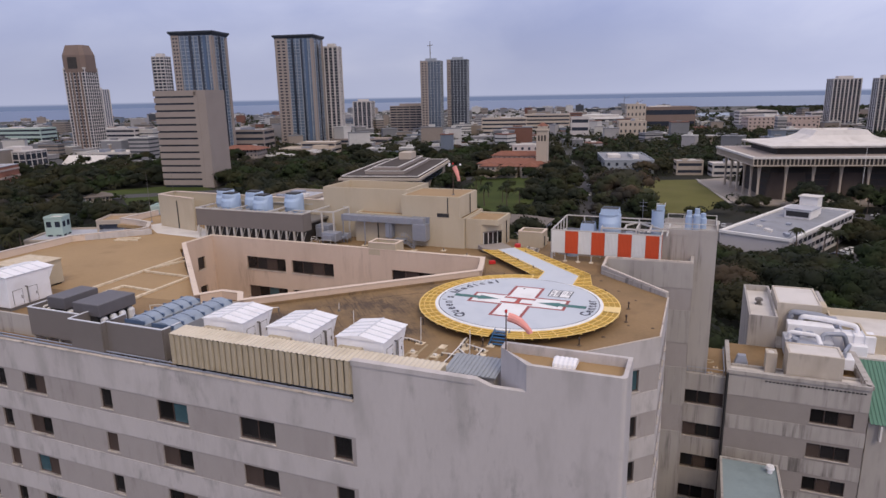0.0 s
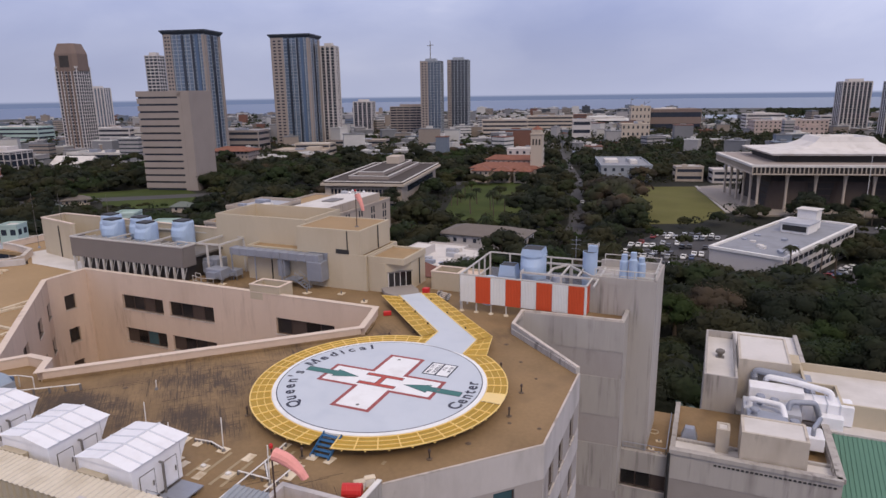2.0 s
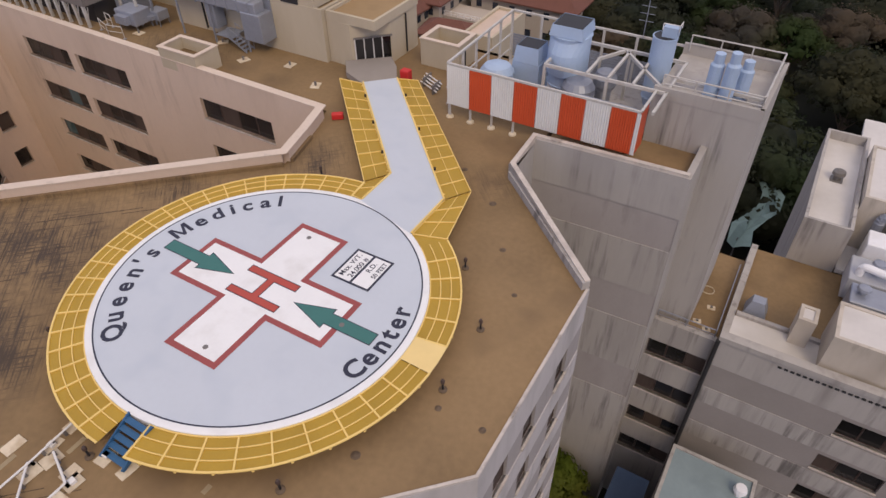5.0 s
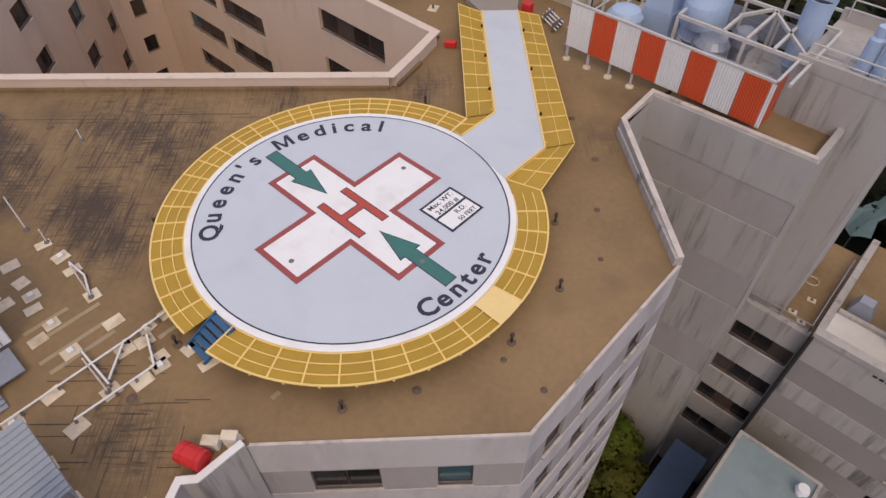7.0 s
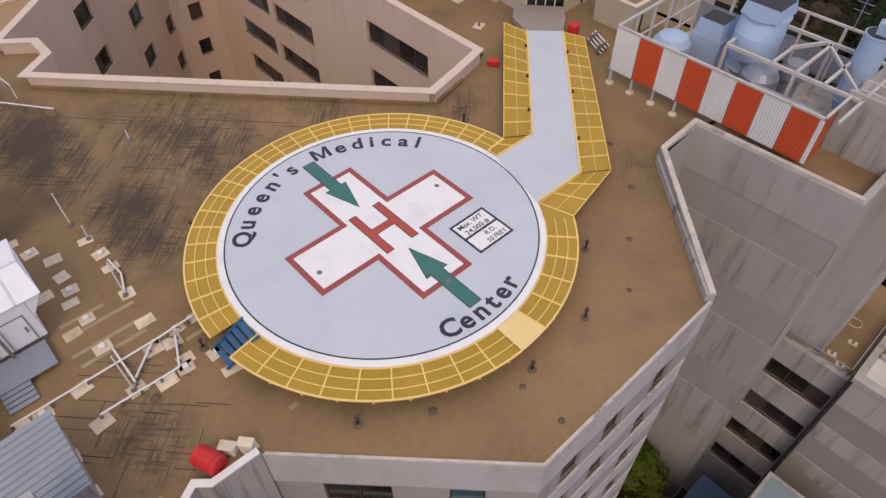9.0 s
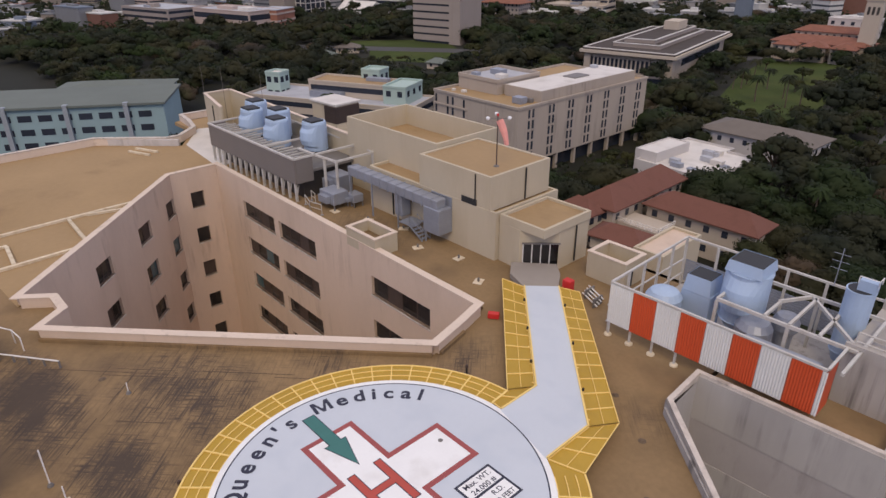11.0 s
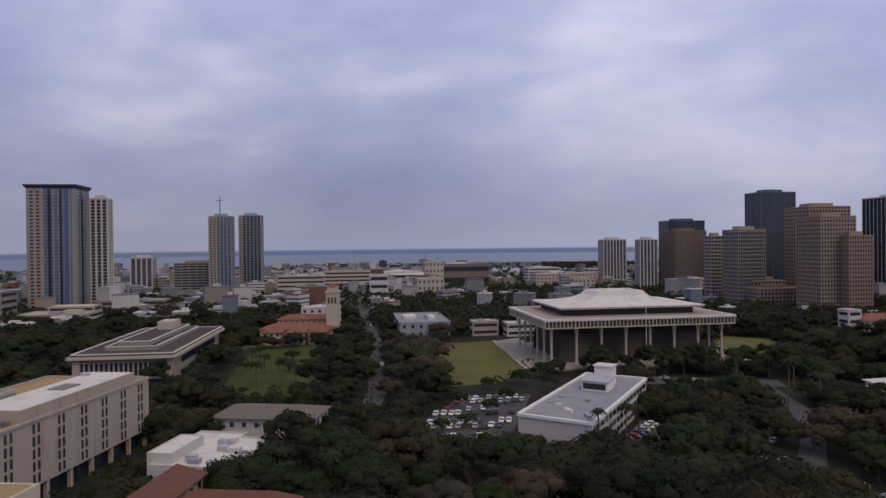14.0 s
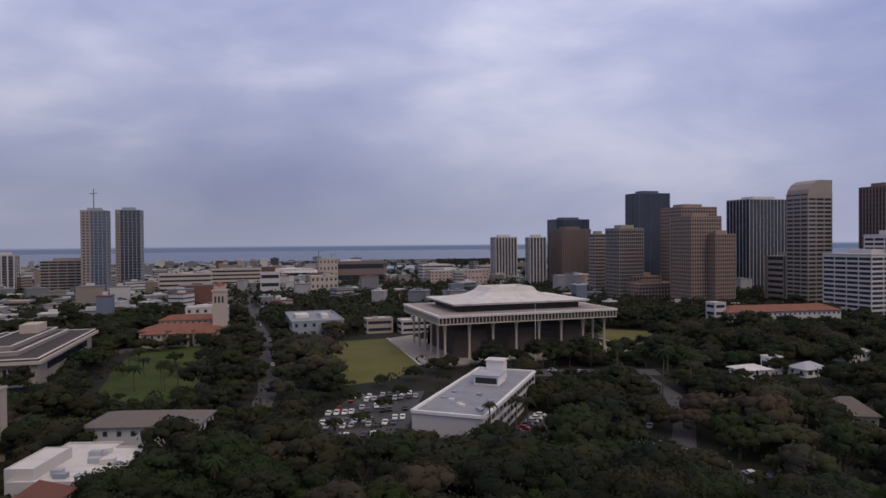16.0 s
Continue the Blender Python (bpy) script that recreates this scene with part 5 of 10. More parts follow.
# square roof pads under pipes, in rows
pads = [(-11.2, -13.6), (-10.0, -12.9), (-8.6, -13.0), (-7.5, -13.0), (-6.7, -13.3), (-7.9, -14.1), (-8.8, -11.0), (-7.6, -11.0), (-5.5, -11.1), (-5.3, -13.1), (-4.9, -13.9), (-3.4, -11.2), (-3.3, -13.2), (-1.7, -11.6), (-1.5, -10.8), (-2.0, -10.4), (-0.3, -10.8), (0.2, -11.9), (0.1, -11.0), (-0.3, -13.0), (-1.9, -14.7), (-1.8, -16.3), (-1.9, -17.1), (0.2, -14.7), (0.2, -16.3), (0.9, -16.3), (2.8, -16.2), (0.3, -9.6), (1.5, -9.6), (-2.1, -9.3), (5.1, -10.9), (-10.2, -11.2), (-12.5, -14.1)]
for i, (x, y) in enumerate(pads):
    r = random.Random(i)
    p = thing("roof_pad", "pale square roof pad with a short pipe support", "roof pad", at=(x, y, ROOF), rz=r.uniform(-8, 8), group="pale roof pads")
    bm = bmesh.new()
    w, d = r.uniform(0.25, 0.35), r.uniform(0.32, 0.44)
    box(bm, -w, w, -d, d, 0.004, 0.05, bevel=0.015)
    part("slab", bm, "pad_white", p)
    if i % 3 == 0:
        bm = bmesh.new()
        box(bm, -0.14, 0.14, -0.12, 0.12, 0.05, 0.2)
        part("block", bm, "white_paint", p)
strips = thing("faded_strips", "faded pale strips of old walkway membrane", "roof membrane", at=(0, 0, ROOF), kind="stuff")
for x, y0, y1 in ((-5.65, -14.2, -12.2), (-4.85, -14.1, -11.1), (-3.7, -14.4, -11.4), (-2.95, -14.3, -11.4), (-1.2, -10.3, -9.5), (4.65, -15.3, -14.3), (4.75, -8.8, -8.4)):
    bm = bmesh.new()
    box(bm, x - 0.11, x + 0.11, y0, y1, 0.003, 0.012)
    part("strip", bm, "faded", strips)
for a, b, zz in (((-1.9, -17.4), (-1.9, -11.3), 0.3), ((-1.9, -11.3), (-2.0, -9.3), 0.3), ((0.0, -14.6), (0.1, -11.2), 0.3), ((0.1, -11.2), (-1.5, -10.6), 0.3), ((-2.0, -11.4), (-0.7, -12.8), 0.25), ((-2.8, -12.9), (-0.5, -12.9), 0.25), ((-8.0, -10.9), (-6.7, -10.8), 0.2), ((-6.7, -10.8), (-5.4, -11.2), 0.2), ((-22, -8.2), (-25.5, -10.8), 0.5)):
    pp = thing("roof_conduit", "thin pale conduit on low supports", "pipe", at=(0, 0, ROOF), group="roof conduits")
    bm = bmesh.new()
    rod(bm, (*a, zz), (*b, zz), 0.05, 6)
    part("run", bm, "white_paint", pp)
    for i in range(5):
        q = Vector((*a, 0)).lerp(Vector((*b, 0)), i / 4)
        bm = bmesh.new()
        box(bm, q.x - 0.06, q.x + 0.06, q.y - 0.06, q.y + 0.06, 0.0, zz)
        part("support", bm, "grey_metal", pp)
for x, y, h in ((-11.8, -11.3, 2.3), (-5.4, -11.2, 2.4), (-0.35, -13.1, 2.6), (-16.5, -6.0, 0.8), (-10.2, -11.0, 1.0)):
    v = thing("vent_pipe", "slim upright vent pipe", "vent pipe", at=(x, y, ROOF), group="upright vent pipes")
    bm = bmesh.new()
    rod(bm, (0, 0, 0), (0.05, 0, h), 0.035, 7)
    part("pipe", bm, "white_paint", v)
    bm = bmesh.new()
    lathe(bm, [(0.16, 0), (0.12, 0.12), (0.07, 0.2)], n=8)
    part("boot", bm, "grey_metal", v)
for x, y in ((-7.1, -6.8), (-0.3, -9.95), (7.2, -7.2), (10.2, -0.2), (7.35, 6.9), (-9.6, 0.6), (-4.3, 9.7), (10.0, 3.6)):
    b = thing("pad_light", "small dark post light beside the helipad", "post light", at=(x, y, ROOF), group="post lights round the helipad")
    bm = bmesh.new()
    rod(bm, (0, 0, 0.05), (0, 0, 0.5), 0.05, 8)
    part("post", bm, "black", b)
    bm = bmesh.new()
    lathe(bm, [(0.09, 0.5), (0.1, 0.62), (0.06, 0.72)], n=10)
    part("lamp", bm, "frame", b)
    bm = bmesh.new()
    lathe(bm, [(0.2, 0), (0.2, 0.04), (0.1, 0.08)], n=10)
    part("foot", bm, "drain_brown", b)
for x, y, r in ((8.4, 9.1, 0.16), (8.8, -4.6, 0.2), (10.5, -1.1, 0.13), (12.6, -1.1, 0.14), (-9.2, -8.1, 0.14), (-19.0, -6.7, 0.22), (0.6, -12.6, 0.24), (6.1, 12.4, 0.22), (3.0, 14.6, 0.2), (-3.0, 12.2, 0.18), (10.4, 6.4, 0.12)):
    d = thing("roof_drain", "small round metal roof drain", "drain", at=(x, y, ROOF), group="roof drains")
    bm = bmesh.new()
    lathe(bm, [(r * 0.8 + 0.05, 0.003), (r * 0.8 + 0.03, 0.02), (r * 0.7, 0.03), (r * 0.6, 0.06), (r * 0.3, 0.08)], n=12)
    part("dome", bm, "drain_brown", d)

# windsocks
def windsock(x, y, z, h, rz, tilt, droop, step, label):
    w = thing("windsock", label, "windsock", at=(x, y, z), rz=rz)
    bm = bmesh.new()
    rod(bm, (0, 0, 0), (0, 0, h), 0.06, 8, 0.04)
    part("mast", bm, "frame", w)
    bm = bmesh.new()
    lathe(bm, [(0.25, 0), (0.2, 0.1), (0.1, 0.14)], n=10)
    part("foot", bm, "grey_metal", w)
    bm = bmesh.new()
    rows, p, n = [], Vector((0.15, 0, h - 0.3)), 10
    for i in range(8):
        t = i / 7
        ang = radians(-tilt - droop * t)
        dirv = Vector((math.cos(ang), 0.08 * math.sin(3 * t), math.sin(ang)))
        u, s = Vector((-dirv.z, 0, dirv.x)), Vector((0, 1, 0))
        r = 0.33 - 0.13 * t
        rows.append([bm.verts.new(p + (u * math.cos(2 * math.pi * k / n) + s * math.sin(2 * math.pi * k / n)) * r * (1 + 0.08 * math.sin(5 * k + i))) for k in range(n)])
        p = p + dirv * step
    for a, b in zip(rows, rows[1:]):
        for k in range(n):
            bm.faces.new((a[k], a[(k + 1) % n], b[(k + 1) % n], b[k]))
    part("sock", bm, "windsock", w, "drooping faded orange fabric cone")
    bm = bmesh.new()
    lathe(bm, [(0.09, h), (0.1, h + 0.15), (0.05, h + 0.22)], n=8)
    part("beacon", bm, "red_plastic", w, "small red light")
    return w


windsock(4.07, -18.06, ROOF, 6.15, 5, 12, 55, 0.27, "drooping faded orange windsock beside the stair tower")
ws = windsock(-16.1, 24.7, 46.0, 4.2, 20, 62, 24, 0.30, "drooping faded orange windsock on the penthouse roof")
for a in (0, 120, 240):
    bm = bmesh.new()
    rod(bm, (0, 0, 4.0), (1.0 * math.cos(radians(a)), 1.0 * math.sin(radians(a)), 4.15), 0.03, 5)
    part("lamp_arm", bm, "grey_metal", ws)
    bm = bmesh.new()
    lathe(bm, [(0.06, 4.0), (0.16, 4.1), (0.16, 4.22), (0.06, 4.3)], 1.0 * math.cos(radians(a)), 1.0 * math.sin(radians(a)), 8)
    part("lamp", bm, "white_metal", ws)

# red drum and cartons at the roof corner
drum = thing("red_drum", "red plastic drum lying at the roof edge", "drum", at=(4.75, -12.35, ROOF + 0.45), rz=20)
bm = bmesh.new()
rod(bm, (-0.55, 0, 0), (0.55, 0, 0), 0.42, 14)
for x in (-0.3, 0.3):
    rod(bm, (x - 0.03, 0, 0), (x + 0.03, 0, 0), 0.44, 14)
part("shell", bm, "red_plastic", drum)
bm = bmesh.new()
box(bm, -0.5, 0.5, -0.3, 0.3, -0.45, -0.36)
part("cradle", bm, "grey_metal", drum)
for x, y, s in ((4.75, -11.55, 0.3), (5.1, -10.95, 0.28)):
    b = thing("equipment_box", "small pale equipment box at the roof edge", "box", at=(x, y, ROOF), rz=40, group="boxes at the roof edge")
    bm = bmesh.new()
    box(bm, -s, s, -s * 0.6, s * 0.6, 0, 0.5, bevel=0.03)
    part("body", bm, "white_paint", b)
    bm = bmesh.new()
    box(bm, -s - 0.03, s + 0.03, -s * 0.6 - 0.03, s * 0.6 + 0.03, 0.5, 0.56)
    part("lid", bm, "pad_white", b)

# kerbs dividing the far roof
kerb = thing("roof_kerbs", "low pale expansion kerbs across the far roof", "kerb", at=(0, 0, ROOF), kind="structure")
for a, b in (((-46.9, -9.2), (-47.3, 6.0)), ((-39.3, -9.9), (-39.6, -1.2)), ((-47.0, -1.0), (-39.8, -1.3)), ((-44.3, -9.4), (-39.5, -9.6)), ((-44.2, -9.2), (-44.1, -6.6)), ((-43.9, -6.7), (-39.6, -7.0)), ((-47.0, 0.6), (-45.6, 5.0)), ((-66, 12.0), (-62.6, 13.4)), ((-65.4, 10.9), (-62.0, 12.2))):
    bm = bmesh.new()
    bar(bm, (*a, 0.12), (*b, 0.12), 0.3, 0.22)
    part("kerb", bm, "pad_white", kerb)
rail = thing("guard_rail", "thin pale guard rail on the roof", "railing", at=(0, 0, ROOF))
bm = bmesh.new()
handrail(bm, [(-33.6, -13.0, 0), (-27.0, -9.6, 0), (-25.6, -9.4, 0)], 1.0, 0.04, False)
part("rail", bm, "white_paint", rail)

# small vent shaft by the court
def curb_box(x0, x1, y0, y1, z1, label):
    c = thing("vent_shaft", label, "vent shaft", at=(x0, y0, ROOF), group="open vent shafts")
    w, d, h, t = x1 - x0, y1 - y0, z1 - ROOF, 0.25
    for a, b in (((0, t / 2), (w, t / 2)), ((0, d - t / 2), (w, d - t / 2)), ((t / 2, t), (t / 2, d - t)), ((w - t / 2, t), (w - t / 2, d - t))):
        bm = bmesh.new()
        bar(bm, (*a, h / 2), (*b, h / 2), t, h)
        part("side", bm, "ivory", c)
    bm = bmesh.new()
    box(bm, t, w - t, t, d - t, 0.1, h * 0.45)
    part("grille", bm, "roof", c)
    bm = bmesh.new()
    for a, b in (((-0.05, t / 2), (w + 0.05, t / 2)), ((-0.05, d - t / 2), (w + 0.05, d - t / 2)), ((t / 2, t + 0.05), (t / 2, d - t - 0.05)), ((w - t / 2, t + 0.05), (w - t / 2, d - t - 0.05))):
        bar(bm, (*a, h + 0.04), (*b, h + 0.04), t + 0.1, 0.08)
    part("coping", bm, "cream_light", c)


curb_box(-24.6, -20.6, 15.2, 17.6, 40.75, "open cream vent shaft beside the light court")
curb_box(-7.0, -3.6, 25.5, 28.2, 41.2, "open cream vent shaft behind the entrance")

# ---- penthouse ----
pent = thing("penthouse", "pale yellow stucco rooftop penthouse with flat tan roofs", "penthouse", at=(0, 0, ROOF))
P0 = ROOF


def block(name, pts, z0, z1, mat, roof=None, lip=0.25, parent=pent, label="", thick=0.25, sink=0.3):
    """A solid block whose walls rise a lip above its roof."""
    bm = bmesh.new()
    prism(bm, pts, z0, z1 - sink)
    ob = part(name, bm, mat, parent, label)
    c = Vector((sum(p[0] for p in pts) / len(pts), sum(p[1] for p in pts) / len(pts)))
    inner = []
    k = len(pts)
    for i in range(k):
        p0, p1, p2 = Vector(pts[i - 1]), Vector(pts[i]), Vector(pts[(i + 1) % k])
        d1, d2 = (p1 - p0).normalized(), (p2 - p1).normalized()
        n1, n2 = Vector((-d1.y, d1.x)), Vector((-d2.y, d2.x))
        b = (n1 + n2)
        b = b / max(0.3, b.dot(n1))
        q = p1 + b * thick
        inner.append((q.x, q.y))
    bm = bmesh.new()
    for i in range(k):
        j = (i + 1) % k
        quad(bm, (*pts[i], z1 - sink), (*pts[j], z1 - sink), (*pts[j], z1), (*pts[i], z1))
        quad(bm, (*pts[i], z1), (*pts[j], z1), (*inner[j], z1), (*inner[i], z1))
        quad(bm, (*inner[i], z1), (*inner[j], z1), (*inner[j], z1 - sink), (*inner[i], z1 - sink))
    part("parapet", bm, mat, ob)
    bm = bmesh.new()
    prism(bm, inner, z1 - sink, z1 - sink + 0.03)
    part("roof", bm, roof or "roof_tan", ob)
    return ob


def rect(x0, x1, y0, y1):
    return [(x0, y0), (x1, y0), (x1, y1), (x0, y1)]


block("lower_block", [(-30.3, 22.1), (-13.6, 22.1), (-13.6, 30.0), (-30.3, 30.0)], 0, 43.3 - P0, "ivory", sink=0.25)
block("upper_block", rect(-22.9, -14.3, 22.15, 29.5), 43.2 - P0, 46.1 - P0, "ivory", sink=0.12)
block("rear_block", rect(-36.9, -23.1, 24.4, 32.4), 0, 46.45 - P0, "ivory", "roof_tan", sink=2.2)
block("entrance_block", [(-13.55, 22.5), (-11.3, 22.4), (-9.1, 24.6), (-9.05, 28.3), (-13.55, 28.3)], 0, 42.5 - P0, "ivory", sink=0.1)
block("entrance_canopy", rect(-13.5, -8.95, 22.45, 28.35), 42.5 - P0, 43.2 - P0, "ivory", sink=0.25)
# entrance doors on the corner
d0 = Vector((-11.12, 22.5, 0))
dirv = Vector((math.cos(radians(45)), math.sin(radians(45)), 0))
nv = Vector((dirv.y, -dirv.x, 0)) * 0.05
bm = bmesh.new()
bar(bm, d0 + nv * 0.4 + Vector((0, 0, 0.06)), d0 + nv * 0.4 + dirv * 2.95 + Vector((0, 0, 0.06)), 0.12, 0.08)
door = part("entrance_door", bm, "grey_metal", pent, "dark glass double entrance doors")
for k in range(4):
    a = d0 + dirv * (0.1 + 0.7 * k)
    bm = bmesh.new()
    bar(bm, a + nv + Vector((0, 0, 1.15)), a + nv + dirv * 0.66 + Vector((0, 0, 1.15)), 0.06, 2.2)
    part("leaf", bm, "glass", door)
    bm = bmesh.new()
    bar(bm, a + nv * 2 + Vector((0, 0, 0.05)), a + nv * 2 + Vector((0, 0, 2.3)), 0.06, 0.06)
    part("stile", bm, "white_paint", door)
bm = bmesh.new()
bar(bm, d0 + nv * 2 + Vector((0, 0, 2.35)), d0 + nv * 2 + dirv * 3.0 + Vector((0, 0, 2.35)), 0.1, 0.12)
part("lintel", bm, "grey_metal", pent)
bm = bmesh.new()
prism(bm, [(-11.6, 21.9), (-10.4, 20.4), (-8.15, 19.5), (-6.4, 21.2), (-7.6, 23.0), (-8.9, 24.2)], 0.3, 0.72)
part("landing", bm, "paving", pent, "grey entrance landing")
bm = bmesh.new()
box(bm, -17.5, -15.8, 22.05, 22.3, 4.2, 4.7)
part("louvre", bm, "dark", pent)
bm = bmesh.new()
box(bm, -21.2, -18.65, 22.0, 22.12, 1.0, 4.1)
part("louvre_panel", bm, "galv", pent, "grey louvred panel")
bm = bmesh.new()
box(bm, -26.7, -26.6, 21.98, 22.1, 0.2, 3.9)
part("downpipe", bm, "dark", pent)
bm = bmesh.new()
box(bm, -16.0, -15.9, 22.06, 22.13, 4.4, 6.9)
part("downpipe", bm, "dark", pent)
for p, z0, z1 in (((-14.2, 26.3), 4.2, 6.9), ((-8.98, 26.6), 0.2, 3.3), ((-3.55, 26.4), 0.1, 1.5)):
    bm = bmesh.new()
    rod(bm, (*p, z0), (*p, z1), 0.07, 6)
    part("downpipe", bm, "dark", pent)
# duct along the front of the penthouse
duct = thing("air_duct", "grey galvanised air duct on a gantry beside the penthouse", "duct", at=(0, 0, ROOF))
bm = bmesh.new()
box(bm, -31.8, -19.0, 20.6, 21.7, 3.2, 4.1, bevel=0.06)
part("run", bm, "galv", duct)
for i in range(11):
    bm = bmesh.new()
    box(bm, -31.5 + 1.18 * i, -31.43 + 1.18 * i, 20.55, 21.75, 3.15, 4.15)
    part("flange", bm, "galv", duct)
bm = bmesh.new()
box(bm, -20.6, -18.6, 20.5, 22.0, 1.0, 3.3, bevel=0.05)
part("drop", bm, "galv", duct)
bm = bmesh.new()
box(bm, -24.9, -23.9, 20.8, 21.9, 1.1, 3.2, bevel=0.05)
part("riser", bm, "galv", duct)
for x in (-31.5, -28.0, -24.2, -20.4):
    bm = bmesh.new()
    box(bm, x - 0.06, x + 0.06, 20.55, 20.67, 0, 3.2)
    part("leg", bm, "galv", duct)
stair = thing("service_stair", "short grey metal service stair with handrails", "stairs", at=(-22.0, 20.2, ROOF))
for i in range(5):
    bm = bmesh.new()
    box(bm, 0.3 * i, 0.3 * i + 0.28, 0, 0.9, 1.0 - 0.2 * i - 0.04, 1.0 - 0.2 * i)
    part("step", bm, "galv", stair)
for y in (0, 0.9):
    bm = bmesh.new()
    bar(bm, (-0.1, y, 1.0), (1.6, y, 0.05), 0.05, 0.15)
    rod(bm, (-0.1, y, 1.9), (1.6, y, 0.95), 0.03, 5)
    for t in (0, 0.5, 1):
        rod(bm, (-0.1 + 1.7 * t, y, 1.0 - 0.95 * t), (-0.1 + 1.7 * t, y, 1.9 - 0.95 * t), 0.025, 5)
    part("handrail", bm, "galv", stair)
bm = bmesh.new()
box(bm, -1.6, 0, 0, 1.6, 0.92, 1.0)
part("landing", bm, "galv", stair)
for x, y, w, d, h in ((-34.0, 18.6, 2.4, 1.8, 1.7), (-36.2, 20.6, 2.2, 2.0, 2.3), (-32.2, 20.4, 1.4, 1.2, 1.3)):
    u = thing("air_handler_box", "grey-blue galvanised air handler box with ducts", "air handler", at=(x, y, ROOF), group="galvanised air handlers")
    bm = bmesh.new()
    box(bm, 0, w, 0, d, 0.5, h, bevel=0.05)
    part("casing", bm, "galv", u)
    for a in ((0.1, 0.1), (w - 0.1, 0.1), (w - 0.1, d - 0.1), (0.1, d - 0.1)):
        bm = bmesh.new()
        box(bm, a[0] - 0.05, a[0] + 0.05, a[1] - 0.05, a[1] + 0.05, 0, 0.5)
        part("leg", bm, "grey_metal", u)
    bm = bmesh.new()
    box(bm, w * 0.2, w * 0.8, -0.5, 0, 0.7, h - 0.3)
    part("spigot", bm, "galv", u)
for i in range(6):
    c = thing("roof_clutter_pad", "small pale pad with pipe stub on the roof", "roof pad", at=(-31.5 + 3.9 * i, 18.6 + (i * 7 % 5) * 0.55, ROOF), rz=i * 23, group="small roof pads")
    bm = bmesh.new()
    box(bm, -0.45, 0.45, -0.35, 0.35, 0.004, 0.06, bevel=0.015)
    part("slab", bm, "pad_white", c)
    bm = bmesh.new()
    rod(bm, (0, 0, 0.06), (0, 0, 0.35), 0.09, 7)
    part("stub", bm, "grey_metal", c)
# red hose box and pipework by the entrance
hose = thing("hose_cabinet", "red fire hose cabinet beside the ramp", "fire cabinet", at=(-6.1, 22.0, ROOF))
bm = bmesh.new()
box(bm, -0.35, 0.35, -0.3, 0.3, 0.25, 1.25, bevel=0.04)
part("body", bm, "red_plastic", hose)
bm = bmesh.new()
box(bm, -0.3, 0.3, -0.2, 0.2, 0, 0.25)
part("plinth", bm, "dark", hose)
hose2 = thing("hose_cabinet", "red fire hose cabinet beside the light court", "fire cabinet", at=(-7.6, 15.6, ROOF), rz=35)
bm = bmesh.new()
box(bm, -0.4, 0.4, -0.2, 0.2, 0.02, 0.45, bevel=0.04)
part("body", bm, "red_plastic", hose2)
pr = thing("pipe_rack", "pale pipes on a rack beside the entrance", "pipe rack", at=(-5.2, 22.6, ROOF))
for k in range(4):
    bm = bmesh.new()
    rod(bm, (0, 0.25 * k, 0.3 + 0.1 * k), (1.9, -0.9 + 0.25 * k, 0.3 + 0.1 * k), 0.05, 6)
    part("pipe", bm, "white_paint", pr)
bm = bmesh.new()
box(bm, 0.3, 0.4, -0.2, 0.9, 0, 0.7)
part("rack", bm, "grey_metal", pr)
bm = bmesh.new()
box(bm, 1.5, 1.6, -0.9, 0.2, 0, 0.7)
part("rack", bm, "grey_metal", pr)


# ---- striped cooling plant ----
plant = thing("cooling_plant_screen", "red and white striped ribbed screen round the cooling plant", "plant screen", at=(0, 0, ROOF))
edges_x = [-1.1, 0.58, 2.18, 3.77, 5.36, 6.92, 8.5, 10.08, 11.62]
ZB, ZT = 40.2 - ROOF, 43.0 - ROOF
for i, (a, b) in enumerate(zip(edges_x, edges_x[1:])):
    bm = bmesh.new()
    ribbed(bm, a, b - 0.02, 19.5, ZB, ZT, 0.15, 0.05)
    quad(bm, (a, 19.56, ZB), (a, 19.56, ZT), (b, 19.56, ZT), (b, 19.56, ZB))
    part("striped_panel", bm, "orange" if i % 2 else "stripe_white", plant)
bm = bmesh.new()
ribbed(bm, 11.62, 11.88, 19.5, ZB, ZT, 0.09, 0.05)
part("corner_panel", bm, "stripe_white", plant)
bm = bmesh.new()
quad(bm, (11.88, 19.5, ZB), (11.88, 21.0, ZB), (11.88, 21.0, ZT), (11.88, 19.5, ZT))
quad(bm, (11.83, 19.5, ZB), (11.83, 19.5, ZT), (11.83, 21.0, ZT), (11.83, 21.0, ZB))
part("end_panel", bm, "orange", plant)
for x in (-1.0, 0.6, 2.2, 3.8, 5.4, 7.0, 8.6, 10.2, 11.4):
    bm = bmesh.new()
    box(bm, x - 0.06, x + 0.06, 19.62, 19.74, 0.12 if x < 5 else 1.25, ZB + 0.1)
    part("post", bm, "steel_white", plant)
    if x < 5:
        bm = bmesh.new()
        lathe(bm, [(0.28, 0.0), (0.25, 0.1), (0.1, 0.16)], x, 19.68, 8)
        part("foot", bm, "pad_white", plant)
bm = bmesh.new()
for a, b in (((-1.1, 19.6), (11.8, 19.6)), ((-1.1, 19.6), (-1.2, 29.6)), ((-1.2, 29.6), (18.0, 29.5)), ((11.8, 19.7), (11.8, 22.6))):
    bar(bm, (*a, ZT + 0.06), (*b, ZT + 0.06), 0.14, 0.14)
part("top_beam", bm, "steel_white", plant, "white steel beam")
